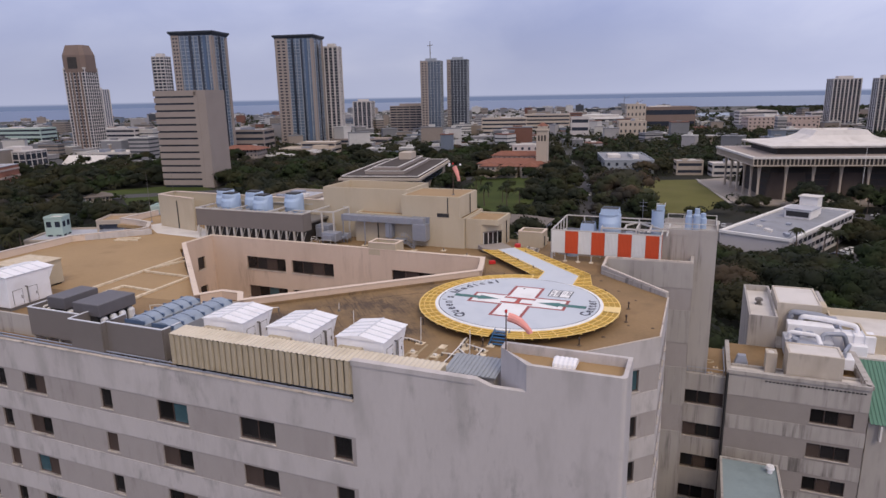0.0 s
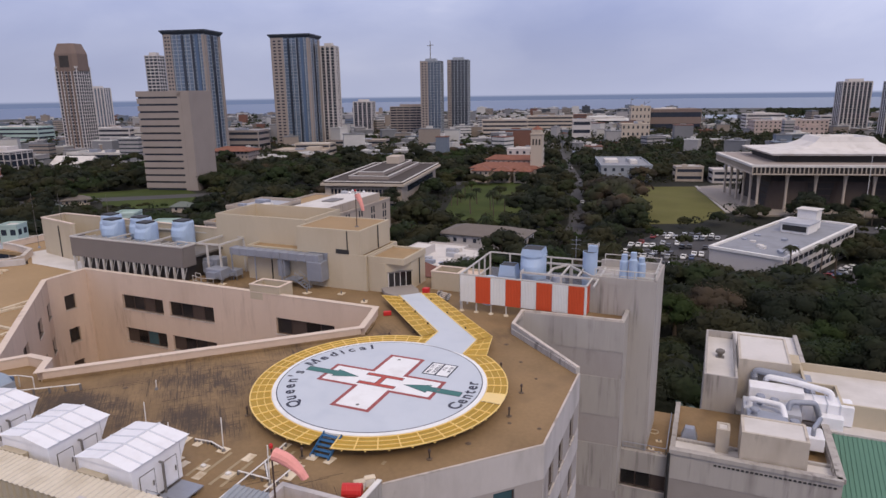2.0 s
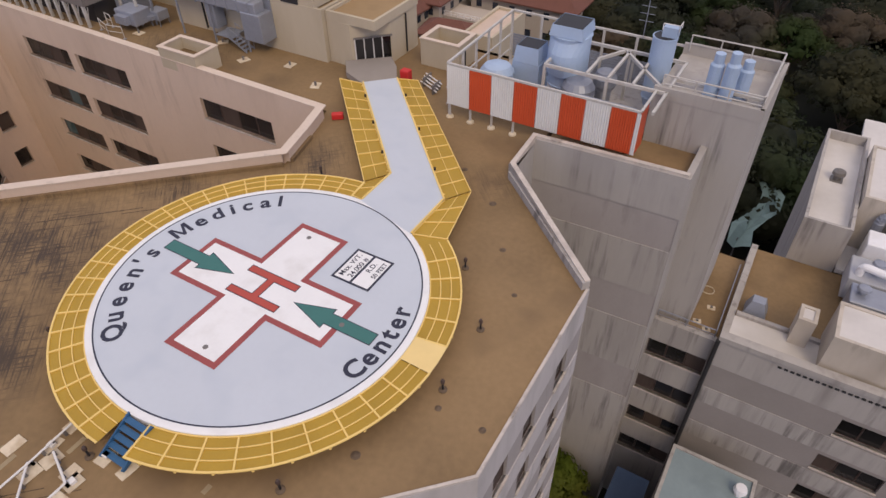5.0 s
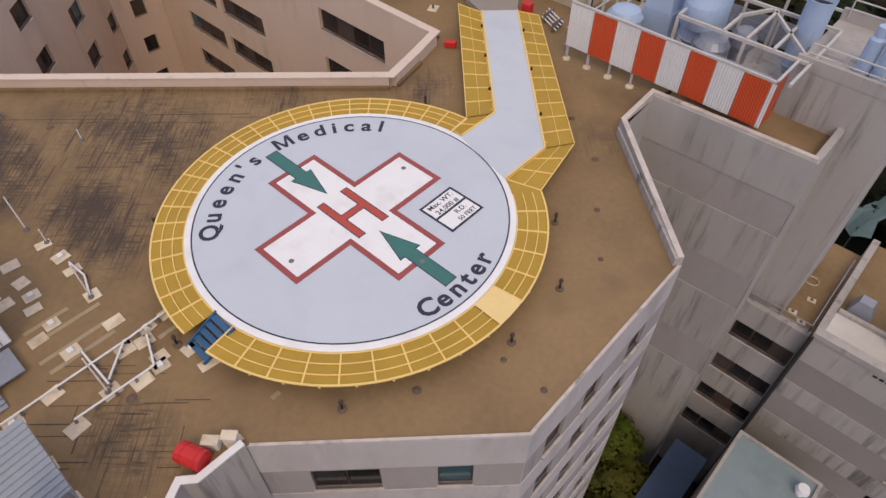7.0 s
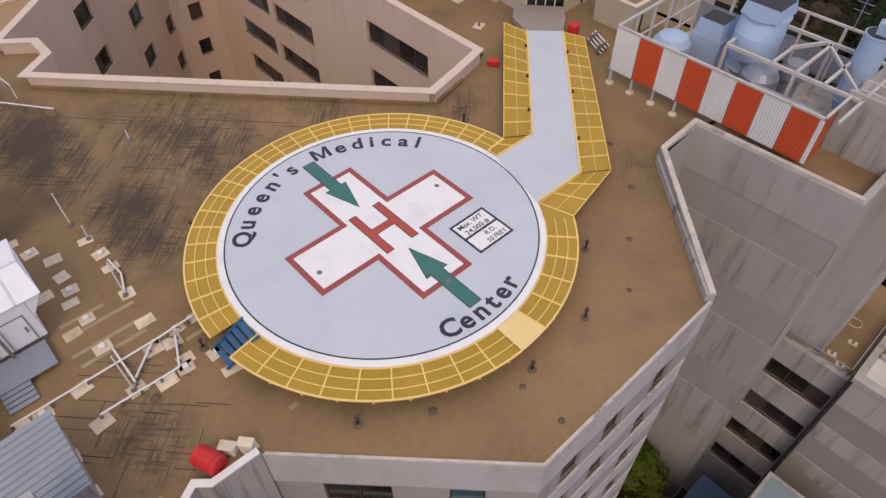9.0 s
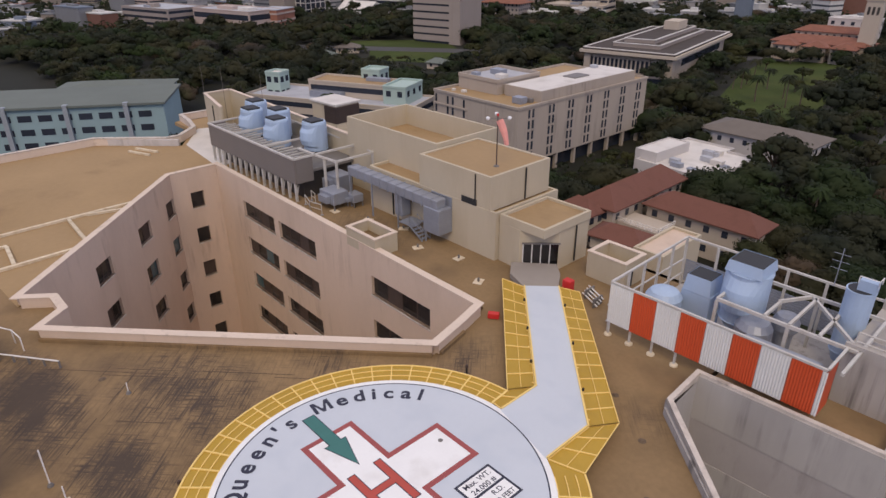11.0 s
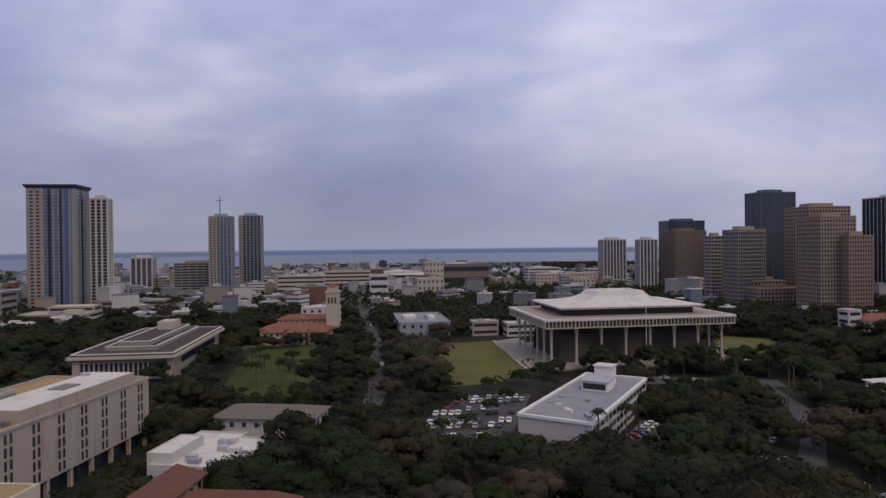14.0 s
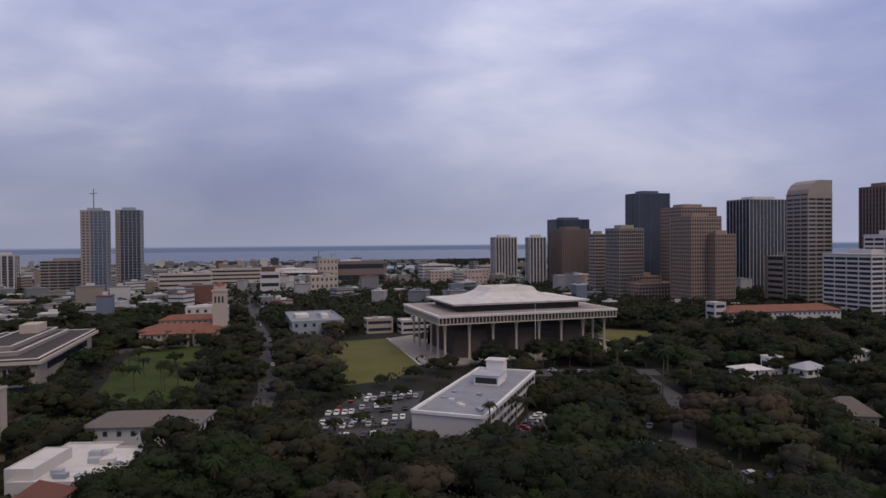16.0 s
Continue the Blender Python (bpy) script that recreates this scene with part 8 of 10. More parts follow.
hip_house("orange_roof_office", "low office with wide orange roof", -371, 419, 36.0, 21.6, 14.5, 3.2, 13.5, "taupe", "orange_tile", category="office building", over=2.4)
lowrise("tan_block", "tan low office block behind", -450, 522, 55.5, 27.7, 25.0, "taupe", "flat_grey", 4)
lowrise("terrace_block", "low terraced pale building with wide roofs", -350, 496, 53.8, 32.3, 9.0, "limestone", "limestone", 2)
lowrise("terrace_block", "upper tier of the terraced pale building", -344, 506, 35.9, 18.0, 14.0, "limestone", "flat_white", 3, clutter=0)
lowrise("terrace_block", "long low building with wide roofs", -349, 599, 67.1, 20.1, 11.0, "taupe", "limestone", 2)
tower("glass_cube", "dark glass cube with white frame", -489, 295, 28.3, 22.6, 21.0, "tower_glass_dark", "pale_tower", 5.0, 0.7, 5, 4, 0.7, category="office building")
lowrise("brick_hall", "long pale hall with red brick end", -452, 216, 60.7, 30.3, 17.0, "pink_stone", "flat_grey", 2)
brick_end = thing("brick_annex", "red brick annex at the end of the pale hall", "building", at=(-432, 236, 0), rz=28)
bm = bmesh.new()
box(bm, -9, 9, -12, 12, 0, 17)
part("wall", bm, "brick_red", brick_end)
for k in range(3):
    bm = bmesh.new()
    box(bm, -9.4, 9.4, -12.4, 12.4, 4.0 + 5.0 * k, 5.2 + 5.0 * k)
    part("band", bm, "pink_stone", brick_end)
bm = bmesh.new()
box(bm, -9.3, 9.3, -12.3, 12.3, 17, 17.5)
part("roof", bm, "flat_grey", brick_end)
lowrise("parking_deck", "dark parking deck with pale bands", -509, 185, 56.7, 34.0, 17.0, "taupe", "flat_grey", 4)
lowrise("arena_hall", "long white industrial hall", -737, 344, 85.3, 34.1, 16.0, "flat_white", "flat_white", 1)
lowrise("green_glass_offices", "pale green glass office block", -872, 569, 86.8, 30.4, 23.0, "mint", "flat_white", 4)
lowrise("white_terrace", "stepped white terrace building", -501, 393, 54.9, 27.4, 12.0, "flat_white", "flat_white", 2)
lowrise("white_terrace", "stepped white terrace building", -630, 520, 54.6, 27.3, 26.0, "pale_tower", "flat_white", 5)
hip_house("white_house", "white gabled hall among trees", -472, 342, 34, 19, 7.5, 6.5, 13.5, "flat_white", "flat_white", gable=True, category="hall")
# grey office slab with deep horizontal slots
slab = thing("government_slab", "grey-brown concrete office slab with deep horizontal window slots", "office building", at=(-314, 298, 0), rz=13.5)
slab.scale = (0.89, 0.89, 0.997)
bm = bmesh.new()
box(bm, -20, 20, -14, 14, 0, 64)
part("core", bm, "tower_glass_dark", slab)
for i in range(13):
    bm = bmesh.new()
    box(bm, -20.8, 14.5, -14.8, 14.8, 4.6 * i + 1.6, 4.6 * i + 5.0)
    part("spandrel", bm, "taupe", slab)
bm = bmesh.new()
box(bm, 14.4, 20.9, -14.9, 14.9, 0, 64.5)
part("end_wall", bm, "taupe", slab)
bm = bmesh.new()
box(bm, -21, 21, -15, 15, 61.3, 64.9)
part("roof_band", bm, "taupe", slab)
bm = bmesh.new()
box(bm, 11.5, 14.5, -15.0, 15.0, 0, 64.0)
part("corner_pier", bm, "taupe", slab)
# dark tower with a rounded crown
crown = tower("brown_tower", "dark tower with white balconies and chamfered red-brown crown", -570, 428, 23, 19, 90, "tower_glass_dark", "pale_tower", 3.2, 0.7, 7, 6, 0.75, plant=False)
bm = bmesh.new()
rings = ((86, 1.0), (87, 1.07), (103, 1.07), (112.5, 0.78))
corners = ((-1, -0.72), (-0.72, -1), (0.72, -1), (1, -0.72), (1, 0.72), (0.72, 1), (-0.72, 1), (-1, 0.72))
rows = [[bm.verts.new((11.6 * k * p, 9.6 * k * q, z)) for p, q in corners] for z, k in rings]
for a, b in zip(rows, rows[1:]):
    for i in range(8):
        bm.faces.new((a[i], a[(i + 1) % 8], b[(i + 1) % 8], b[i]))
bm.faces.new(rows[-1])
part("crown", bm, "brown_stone", crown, "chamfered red-brown crown")
for i in range(4):
    bm = bmesh.new()
    box(bm, -7.2 + 4.4 * i, -6.0 + 4.4 * i, -10.5, -9.6, 0, 100)
    part("pier", bm, "brown_stone", crown)
# dark panel on the crown's face paints a recess in shade
bm = bmesh.new()
box(bm, -5.0, 5.0, -10.6, -9.9, 90, 101)
part("crown_recess", bm, "dark_recess", crown)
# rounded ribbed tower downtown
pyr = tower("rounded_tower", "grey banded office tower with a rounded top", 375, 520, 26, 22, 100, "tower_glass_dark", "taupe", 3.6, 1.7, 3, 3, 0.6, plant=False)
bm = bmesh.new()
rows = [[bm.verts.new((-13.2 + 26.4 * k, s * 11.3, z)) for k, z in ((0, 98), (0.05, 104), (0.2, 109), (0.45, 112), (1, 112), (1, 98))] for s in (-1, 1)]
for i in range(6):
    j = (i + 1) % 6
    bm.faces.new((rows[0][i], rows[0][j], rows[1][j], rows[1][i]))
bm.faces.new(rows[0])
bm.faces.new(rows[1][::-1])
part("crown", bm, "taupe", pyr)
for (x, y, z, h, rz) in ((-326, 752, 101, 20, 30), (-1230, 620, 0, 40, 200)):
    cr_ = thing("tower_crane", "thin grey tower crane", "crane", at=(x, y, z), rz=rz, group="tower cranes")
    bm = bmesh.new()
    bar(bm, (0, 0, 0), (0, 0, h), 1.0, 1.0)
    part("mast", bm, "grey_metal", cr_)
    bm = bmesh.new()
    bar(bm, (-4 if z > 50 else -8, 0, h - 1), (4 if z > 50 else 22, 0, h), 0.8, 0.8)
    part("jib", bm, "grey_metal", cr_)
    bm = bmesh.new()
    bar(bm, (0, 0, h), (0, 0, h + 5), 0.7, 0.7)
    part("apex", bm, "grey_metal", cr_)

# ---- the capitol ----
cap = thing("capitol_building", "wide columned capitol with white crown roof and finned fascia", "capitol", at=(82.0, 361.0, 0), rz=13.5)
W, D = 104.0, 72.0
bm = bmesh.new()
box(bm, -W / 2 - 8, W / 2 + 8, -D / 2 - 8, D / 2 + 8, 0, 0.8)
part("terrace", bm, "paving", cap, "pale paved terrace")
bm = bmesh.new()
box(bm, -W / 2 + 13, W / 2 - 13, -D / 2 + 12, D / 2 - 12, 0.8, 19.2)
part("chamber", bm, "dark_recess", cap, "dark recessed chamber walls")
for s in (-1, 1):
    for x in (-30, 0, 30):
        bm = bmesh.new()
        n = 10
        rows = [[bm.verts.new((x + 11 * k * math.cos(math.pi * i / n), s * (D / 2 - 13) - s * 0.1 + s * 5 * k * math.sin(math.pi * i / n), z)) for i in range(n + 1)] for z, k in ((0.8, 1.0), (8, 0.92), (15, 0.8))]
        for a, b in zip(rows, rows[1:]):
            for i in range(n):
                bm.faces.new((a[i], a[i + 1], b[i + 1], b[i]))
        part("volcanic_wall", bm, "lava", cap, "curved lava-stone wall darkened for the shade under the roof")
for i in range(5):
    bm = bmesh.new()
    box(bm, -W / 2 + 12.6, W / 2 - 12.6, -D / 2 + 11.6, D / 2 - 11.6, 4.0 + 3.4 * i, 4.5 + 3.4 * i)
    part("gallery_band", bm, "lava", cap)


def column_mesh():
    bm = bmesh.new()
    lathe(bm, [(0.85, 0.8), (0.70, 3.0), (0.58, 9.0), (0.66, 14.0), (0.95, 18.0), (1.5, 19.9)], n=12)
    me = bpy.data.meshes.new("column")
    bm.to_mesh(me)
    bm.free()
    me.materials.append(M["limestone"])
    return me


col = column_mesh()
nxc, nyc = 8, 6
for i in range(nxc):
    for s in (-1, 1):
        share("column", col, cap, pose(-W / 2 + 5 + (W - 10) * i / (nxc - 1), s * (D / 2 - 5), 0))
for i in range(1, nyc - 1):
    for s in (-1, 1):
        share("column", col, cap, pose(s * (W / 2 - 5), -D / 2 + 5 + (D - 10) * i / (nyc - 1), 0))
# dark backing paints the shadow between the fins
bm = bmesh.new()
box(bm, -W / 2 + 0.6, W / 2 - 0.6, -D / 2 + 0.6, D / 2 - 0.6, 19.8, 23.3)
part("fascia_backing", bm, "dark_recess", cap)
bm = bmesh.new()
box(bm, -W / 2, W / 2, -D / 2, D / 2, 19.5, 20.1)
part("soffit_slab", bm, "limestone", cap)
bm = bmesh.new()
box(bm, -W / 2 - 0.4, W / 2 + 0.4, -D / 2 - 0.4, D / 2 + 0.4, 23.2, 24.3)
part("roof_slab", bm, "flat_white", cap, "pale flat roof slab")
bm = bmesh.new()
box(bm, -W / 2 + 1.6, W / 2 - 1.6, -D / 2 + 1.6, D / 2 - 1.6, 24.3, 24.38)
part("roof_deck", bm, "taupe", cap, "brownish flat roof deck")
me = slat_mesh("fin", 0.46, 0.7, 3.3, "limestone")
for i in range(53):
    for s in (-1, 1):
        share("fin", me, cap, pose(-W / 2 + 0.3 + (W - 0.6) * i / 52, s * (D / 2 - 0.3), 20.0))
for i in range(1, 36):
    for s in (-1, 1):
        share("fin", me, cap, pose(s * (W / 2 - 0.3), -D / 2 + 0.3 + (D - 0.6) * i / 36, 20.0))
bm = bmesh.new()
box(bm, -W / 2 + 16, W / 2 - 16, -D / 2 + 14, D / 2 - 14, 24.3, 28.2)
part("upper_storey", bm, "dark_recess", cap)
bm = bmesh.new()
rings = ((28.0, 1.0, 1.0), (29.0, 1.02, 1.02), (29.3, 0.98, 0.98), (30.0, 0.72, 0.72), (31.4, 0.50, 0.54), (33.6, 0.38, 0.44), (36.2, 0.32, 0.40), (36.2, 0.28, 0.34), (33.5, 0.24, 0.28))
rows = [[bm.verts.new((sx * (W / 2 - 12) * kx, sy * (D / 2 - 10) * ky, z)) for sx, sy in ((-1, -1), (-0.33, -1), (0.33, -1), (1, -1), (1, 0), (1, 1), (0.33, 1), (-0.33, 1), (-1, 1), (-1, 0))] for z, kx, ky in rings]
for a, b in zip(rows, rows[1:]):
    for i in range(10):
        bm.faces.new((a[i], a[(i + 1) % 10], b[(i + 1) % 10], b[i]))
bm.faces.new(rows[0][::-1])
bm.faces.new(rows[-1])
part("crown_roof", bm, "flat_white", cap, "white crown-shaped roof")
pole = thing("flag_pole", "tall thin white flag pole", "flag pole", at=(90, 315, 0))
bm = bmesh.new()
rod(bm, (0, 0, 0), (0, 0, 30), 0.16, 6, 0.08)
part("shaft", bm, "white_paint", pole)
bm = bmesh.new()
lathe(bm, [(0.6, 0), (0.6, 0.3), (0.3, 0.5)], n=8)
part("foot", bm, "paving", pole)

# ---- court building with a wide overhanging roof ----
crt = thing("court_building", "grey concrete court building with wide stepped flat roof", "court house", at=(-161, 308, 0), rz=11.5)
bm = bmesh.new()
box(bm, -20.5, 20.5, -46, 46, 0, 12.2)
part("wall", bm, "office", crt)
for z0, z1, k, mat in ((12.2, 13.2, -1.0, "dark_recess"), (13.0, 14.3, 3.0, "limestone"), (14.3, 15.2, 1.8, "court_roof")):
    bm = bmesh.new()
    box(bm, -20.5 - k, 20.5 + k, -46 - k, 46 + k, z0, z1)
    part("roof_tier", bm, mat, crt)
for k, z in ((9, 15.2), (13, 17.0)):
    bm = bmesh.new()
    box(bm, -20.5 + k, 20.5 - k, -46 + k, 46 - k, z, z + 1.7)
    part("upper_tier", bm, "taupe", crt)
    bm = bmesh.new()
    box(bm, -20.5 + k + 0.5, 20.5 - k - 0.5, -46 + k + 0.5, 46 - k - 0.5, z + 1.7, z + 1.8)
    part("tier_roof", bm, "court_roof", crt)
bm = bmesh.new()
box(bm, -3, 5, 10, 24, 18.6, 23.0)
part("plant_room", bm, "limestone", crt)
for k, z in ((-1.5, 15.25), (9.2, 16.95), (13.2, 18.75)):
    a, b = 20.5 - k, 46 - k
    for p, q in (((-a, -b), (a, -b)), ((-a, b), (a, b)), ((-a, -b), (-a, b)), ((a, -b), (a, b))):
        bm = bmesh.new()
        bar(bm, (*p, z), (*q, z), 0.9, 0.35)
        part("roof_edge", bm, "flat_white", crt)
me = slat_mesh("mullion", 0.7, 0.6, 6.5, "office")
for i in range(19):
    share("mullion", me, crt, pose(-19 + 38 * i / 18, -46.2, 5.0))
for z0, z1 in ((1.2, 3.4), (5.2, 10.8)):
    bm = bmesh.new()
    box(bm, -19, 19, -46.12, -45.9, z0, z1)
    part("window_band", bm, "tower_glass_dark", crt)
    bm = bmesh.new()
    box(bm, 20.4, 20.65, -30, 36, z0 + 2.5, z1)
    part("window_band", bm, "tower_glass_dark", crt)
for x in (-20, 20):
    bm = bmesh.new()
    box(bm, x - 1.6, x + 1.6, -47.2, -44, 0, 12.4)
    part("corner_pier", bm, "office", crt)

# ---- pale precast office block behind the penthouse ----
off = thing("office_block", "pale precast office block with narrow slit windows", "office building", at=(-112.0, 151.5, 0), rz=-0.6)
w, d, h = 34.5, 63.5, 20.9
bm = bmesh.new()
box(bm, -w / 2, w / 2, -d / 2, d / 2, 5.0, h)
part("wall", bm, "office", off)
bm = bmesh.new()
box(bm, -w / 2 + 2, w / 2 - 2.5, -d / 2 + 2, d / 2 - 2, 0, 5.0)
part("ground_storey", bm, "tower_glass_dark", off)
me = slat_mesh("window", 0.2, 0.75, 2.3, "tower_glass_dark")
me2 = slat_mesh("window", 0.75, 0.2, 2.3, "tower_glass_dark")
for k in range(5):
    z = 5.7 + 3.05 * k
    for i in range(7):
        y = -d / 2 + 4.5 + 8.9 * i
        for o in (0, 1.7):
            share("window", me, off, pose(w / 2, y + o, z))
    for o in (1.0, 6.2, 8.4, 13.2):
        share("window", me2, off, pose(-w / 2 + o, -d / 2, z))
    share("ledge", slat_mesh("ledge", 14.6, 0.5, 0.5, "office"), off, pose(-w / 2 + 7.2, -d / 2 - 0.1, z - 0.75))
me = slat_mesh("column", 1.0, 1.0, 5.2, "office")
for i in range(8):
    share("column", me, off, pose(w / 2 - 0.8, -d / 2 + 1 + 8.75 * i, 0))
bm = bmesh.new()
box(bm, -w / 2 + 0.6, w / 2 - 0.6, -d / 2 + 0.6, d / 2 - 0.6, h, h + 0.08)
part("roof", bm, "roof_tan", off)
bm = bmesh.new()
for a, b in (((-w / 2, -d / 2), (w / 2, -d / 2)), ((-w / 2, d / 2), (w / 2, d / 2)), ((-w / 2, -d / 2), (-w / 2, d / 2)), ((w / 2, -d / 2), (w / 2, d / 2))):
    bar(bm, (*a, h + 0.3), (*b, h + 0.3), 0.6, 0.7)
part("parapet", bm, "office", off)
for x0, x1, y0, y1, z1, mat in ((2, 16.0, -21, 26, 3.2, "flat_white"), (-15.5, 1, -23, -4, 3.6, "flat_grey")):
    bm = bmesh.new()
    box(bm, x0, x1, y0, y1, h + 0.05, h + z1)
    part("upper_storey", bm, "office", off)
    bm = bmesh.new()
    box(bm, x0 + 0.4, x1 - 0.4, y0 + 0.4, y1 - 0.4, h + z1, h + z1 + 0.08)
    part("upper_roof", bm, mat, off)
for a, b in (((-15.5, -23), (1, -23)), ((-15.5, -4), (1, -4)), ((-15.5, -23), (-15.5, -4)), ((1, -23), (1, -4))):
    bm = bmesh.new()
    bar(bm, (*a, h + 4.1), (*b, h + 4.1), 0.5, 1.0)
    part("screen_wall", bm, "office", off)
for x, y, wx, wy, z0, z1, mat in ((12, -25.5, 1.7, 1.4, 0.05, 1.9, "galv"), (13.5, -22.9, 0.9, 0.7, 0.05, 1.3, "grey_metal"), (9, 4, 2.4, 3.6, 3.25, 3.6, "grey_metal"), (-9, -12, 2.2, 1.6, 3.65, 5.2, "galv"), (-4, -16, 1.5, 1.5, 3.65, 4.8, "flat_white"), (-12, -19, 1.2, 1.0, 3.65, 4.7, "galv"), (-9, -27, 0.7, 0.7, 0.05, 0.8, "flat_white"), (-13, -27.5, 0.5, 0.5, 0.05, 0.7, "flat_white"), (4, 20, 1.0, 1.0, 3.25, 4.2, "flat_grey")):
    bm = bmesh.new()
    box(bm, x - wx, x + wx, y - wy, y + wy, h + z0, h + z1, bevel=0.08)
    part("roof_plant", bm, mat, off)

# ---- long flat-roofed block with white edges ----
lng = thing("long_office", "long low office block with grey roof and white edges", "office building", at=(48.0, 211.5, 0), rz=-24.5)
LW, LD, LH = 23.0, 70.0, 10.4
bm = bmesh.new()
box(bm, -LW / 2, LW / 2, -LD / 2, LD / 2, 0, LH)
part("wall", bm, "pale_tower", lng)
bm = bmesh.new()
box(bm, -LW / 2 + 0.7, LW / 2 - 0.7, -LD / 2 + 0.7, LD / 2 - 0.7, LH, LH + 0.08)
part("roof", bm, "lead_roof", lng)
bm = bmesh.new()
for a, b in (((-LW / 2, -LD / 2), (LW / 2, -LD / 2)), ((-LW / 2, LD / 2), (LW / 2, LD / 2)), ((-LW / 2, -LD / 2), (-LW / 2, LD / 2)), ((LW / 2, -LD / 2), (LW / 2, LD / 2))):
    bar(bm, (*a, LH + 0.2), (*b, LH + 0.2), 1.0, 0.9)
part("parapet", bm, "white_paint", lng)
for i in range(3):
    for s in (-1, 1):
        bm = bmesh.new()
        box(bm, s * LW / 2 - 0.1, s * LW / 2 + 0.1, -LD / 2 + 1.5, LD / 2 - 1.5, 1.3 + 3.2 * i, 2.9 + 3.2 * i)
        part("window_band", bm, "tower_glass_dark", lng)
        me = slat_mesh("mullion", 0.3, 0.5, 1.7, "pale_tower")
        for k in range(14):
            share("mullion", me, lng, pose(s * LW / 2, -LD / 2 + 3 + 4.6 * k, 1.25 + 3.2 * i))
for x0, x1, y0, y1, z1, mat in ((-4.5, 4.5, 6, 16, 3.4, "flat_grey"), (-3.0, 3.5, 16.5, 22, 7.0, "flat_white")):
    bm = bmesh.new()
    box(bm, x0, x1, y0, y1, LH + 0.05, LH + z1)
    part("plant_room", bm, "white_paint", lng)
    bm = bmesh.new()
    box(bm, x0 - 0.5, x1 + 0.5, y0 - 0.5, y1 + 0.5, LH + z1, LH + z1 + 0.4)
    part("plant_roof", bm, mat, lng)
bm = bmesh.new()
box(bm, -4.0, 4.0, 5.85, 6.1, LH + 0.8, LH + 2.8)
part("plant_louvre", bm, "dark", lng)
for i in range(9):
    r = random.Random(i + 50)
    bm = bmesh.new()
    x, y = r.uniform(-9, 9), r.uniform(-30, -6)
    box(bm, x - 0.8, x + 0.8, y - 0.8, y + 0.8, LH + 0.05, LH + r.uniform(0.5, 1.2))
    part("roof_vent", bm, r.choice(["flat_white", "galv"]), lng)

# ---- red-tiled old wings close behind the hospital ----
for x, y, w, d, wh, rise, rot, lab in (
    (-57.0, 118.5, 8.6, 30.0, 9.2, 3.5, 0.0, "old hospital wing with red-brown hipped tile roof"),
    (-38.0, 117.5, 24.5, 8.0, 8.8, 2.8, 0.0, "long old wing with red-brown tile roof"),
    (-59.5, 101.5, 8.0, 5.5, 8.4, 2.4, -4.0, "low old wing with red-brown tile roof"),
    (-47.0, 98.5, 11.0, 6.5, 6.6, 2.0, 8.0, "low front wing with red-brown tile roof")):
    hip_house("tiled_wing", lab, x, y, w, d, wh, rise, rot, "limestone", "red_tile", category="building")
arc = thing("arcade", "pale arcaded terrace between the tiled wings", "arcade", at=(-47.2, 108.3, 0), rz=0)
bm = bmesh.new()
box(bm, -5, 5, -3.5, 3.5, 0, 6.2)
part("body", bm, "limestone", arc)
# dark panels on the flat wall paint the shade inside the arches
for i in range(6):
    bm = bmesh.new()
    box(bm, -4.6 + 1.55 * i, -3.6 + 1.55 * i, -3.6, -3.4, 2.2, 5.0)
    part("arch", bm, "dark_recess", arc)
bm = bmesh.new()
handrail(bm, [(-5, -3.4, 6.2), (5, -3.4, 6.2), (5, 3.4, 6.2)], 1.0, 0.08)
part("balustrade", bm, "white_paint", arc)
low_white = thing("roof_terrace", "cream flat-roofed link behind the cooling plant", "building", at=(-9, 42.3, 0))
block("body", rect(-1.6, 1.6, -3.6, 3.8), 0, 36.0, "ivory", "cream", parent=low_white, sink=0.3)
hip_house("shingled_hall", "long hall with grey-brown shingled hip roof", -55.8, 188.5, 32, 16, 9.6, 2.4, -2, "pale_tower", "grey_shingle", category="hall")
whl = thing("white_roof_block", "low block with patchy white flat roof", "building", at=(-59.5, 154.0, 0), rz=-3)
block("body", [(-11, -13), (11, -13), (11, 13), (2, 13), (2, 17), (-13, 17), (-13, 6), (-11, 6)], 0, 8.0, "pale_tower", "flat_white", parent=whl, sink=0.6)
block("stair_box", rect(-12.8, -6.0, -10.5, 5.8), 0, 10.2, "pale_tower", "flat_white", parent=whl, sink=0.3)
for i in range(9):
    r = random.Random(i + 90)
    x, y = r.uniform(-3, 9), r.uniform(-11, 11)
    bm = bmesh.new()
    box(bm, x - r.uniform(0.8, 2), x + r.uniform(0.8, 2), y - 0.9, y + 0.9, 7.4, 7.4 + r.uniform(0.5, 1.6))
    part("roof_vent", bm, r.choice(["flat_white", "galv", "flat_grey"]), whl)

# ---- teal school block and mint houses ----
grn = thing("teal_block", "long teal-painted building with strip windows and grey roof", "building", at=(-232, 32, 0), rz=58)
bm = bmesh.new()
box(bm, -44, 44, -14, 14, 0, 15)
part("wall", bm, "teal_wall", grn)
for k in range(3):
    for i in range(14):
        bm = bmesh.new()
        box(bm, -42 + 6 * i, -38 + 6 * i, -14.12, -13.9, 2.2 + 4.4 * k, 4.2 + 4.4 * k)
        part("window", bm, "tower_glass_dark", grn)
for i in range(5):
    bm = bmesh.new()
    box(bm, -40 + 18 * i, -38.6 + 18 * i, -15.2, -13.5, 0, 16)
    part("buttress", bm, "bluegrey_metal", grn)
bm = bmesh.new()
box(bm, -44.8, 44.8, -15, 15, 15, 15.7)
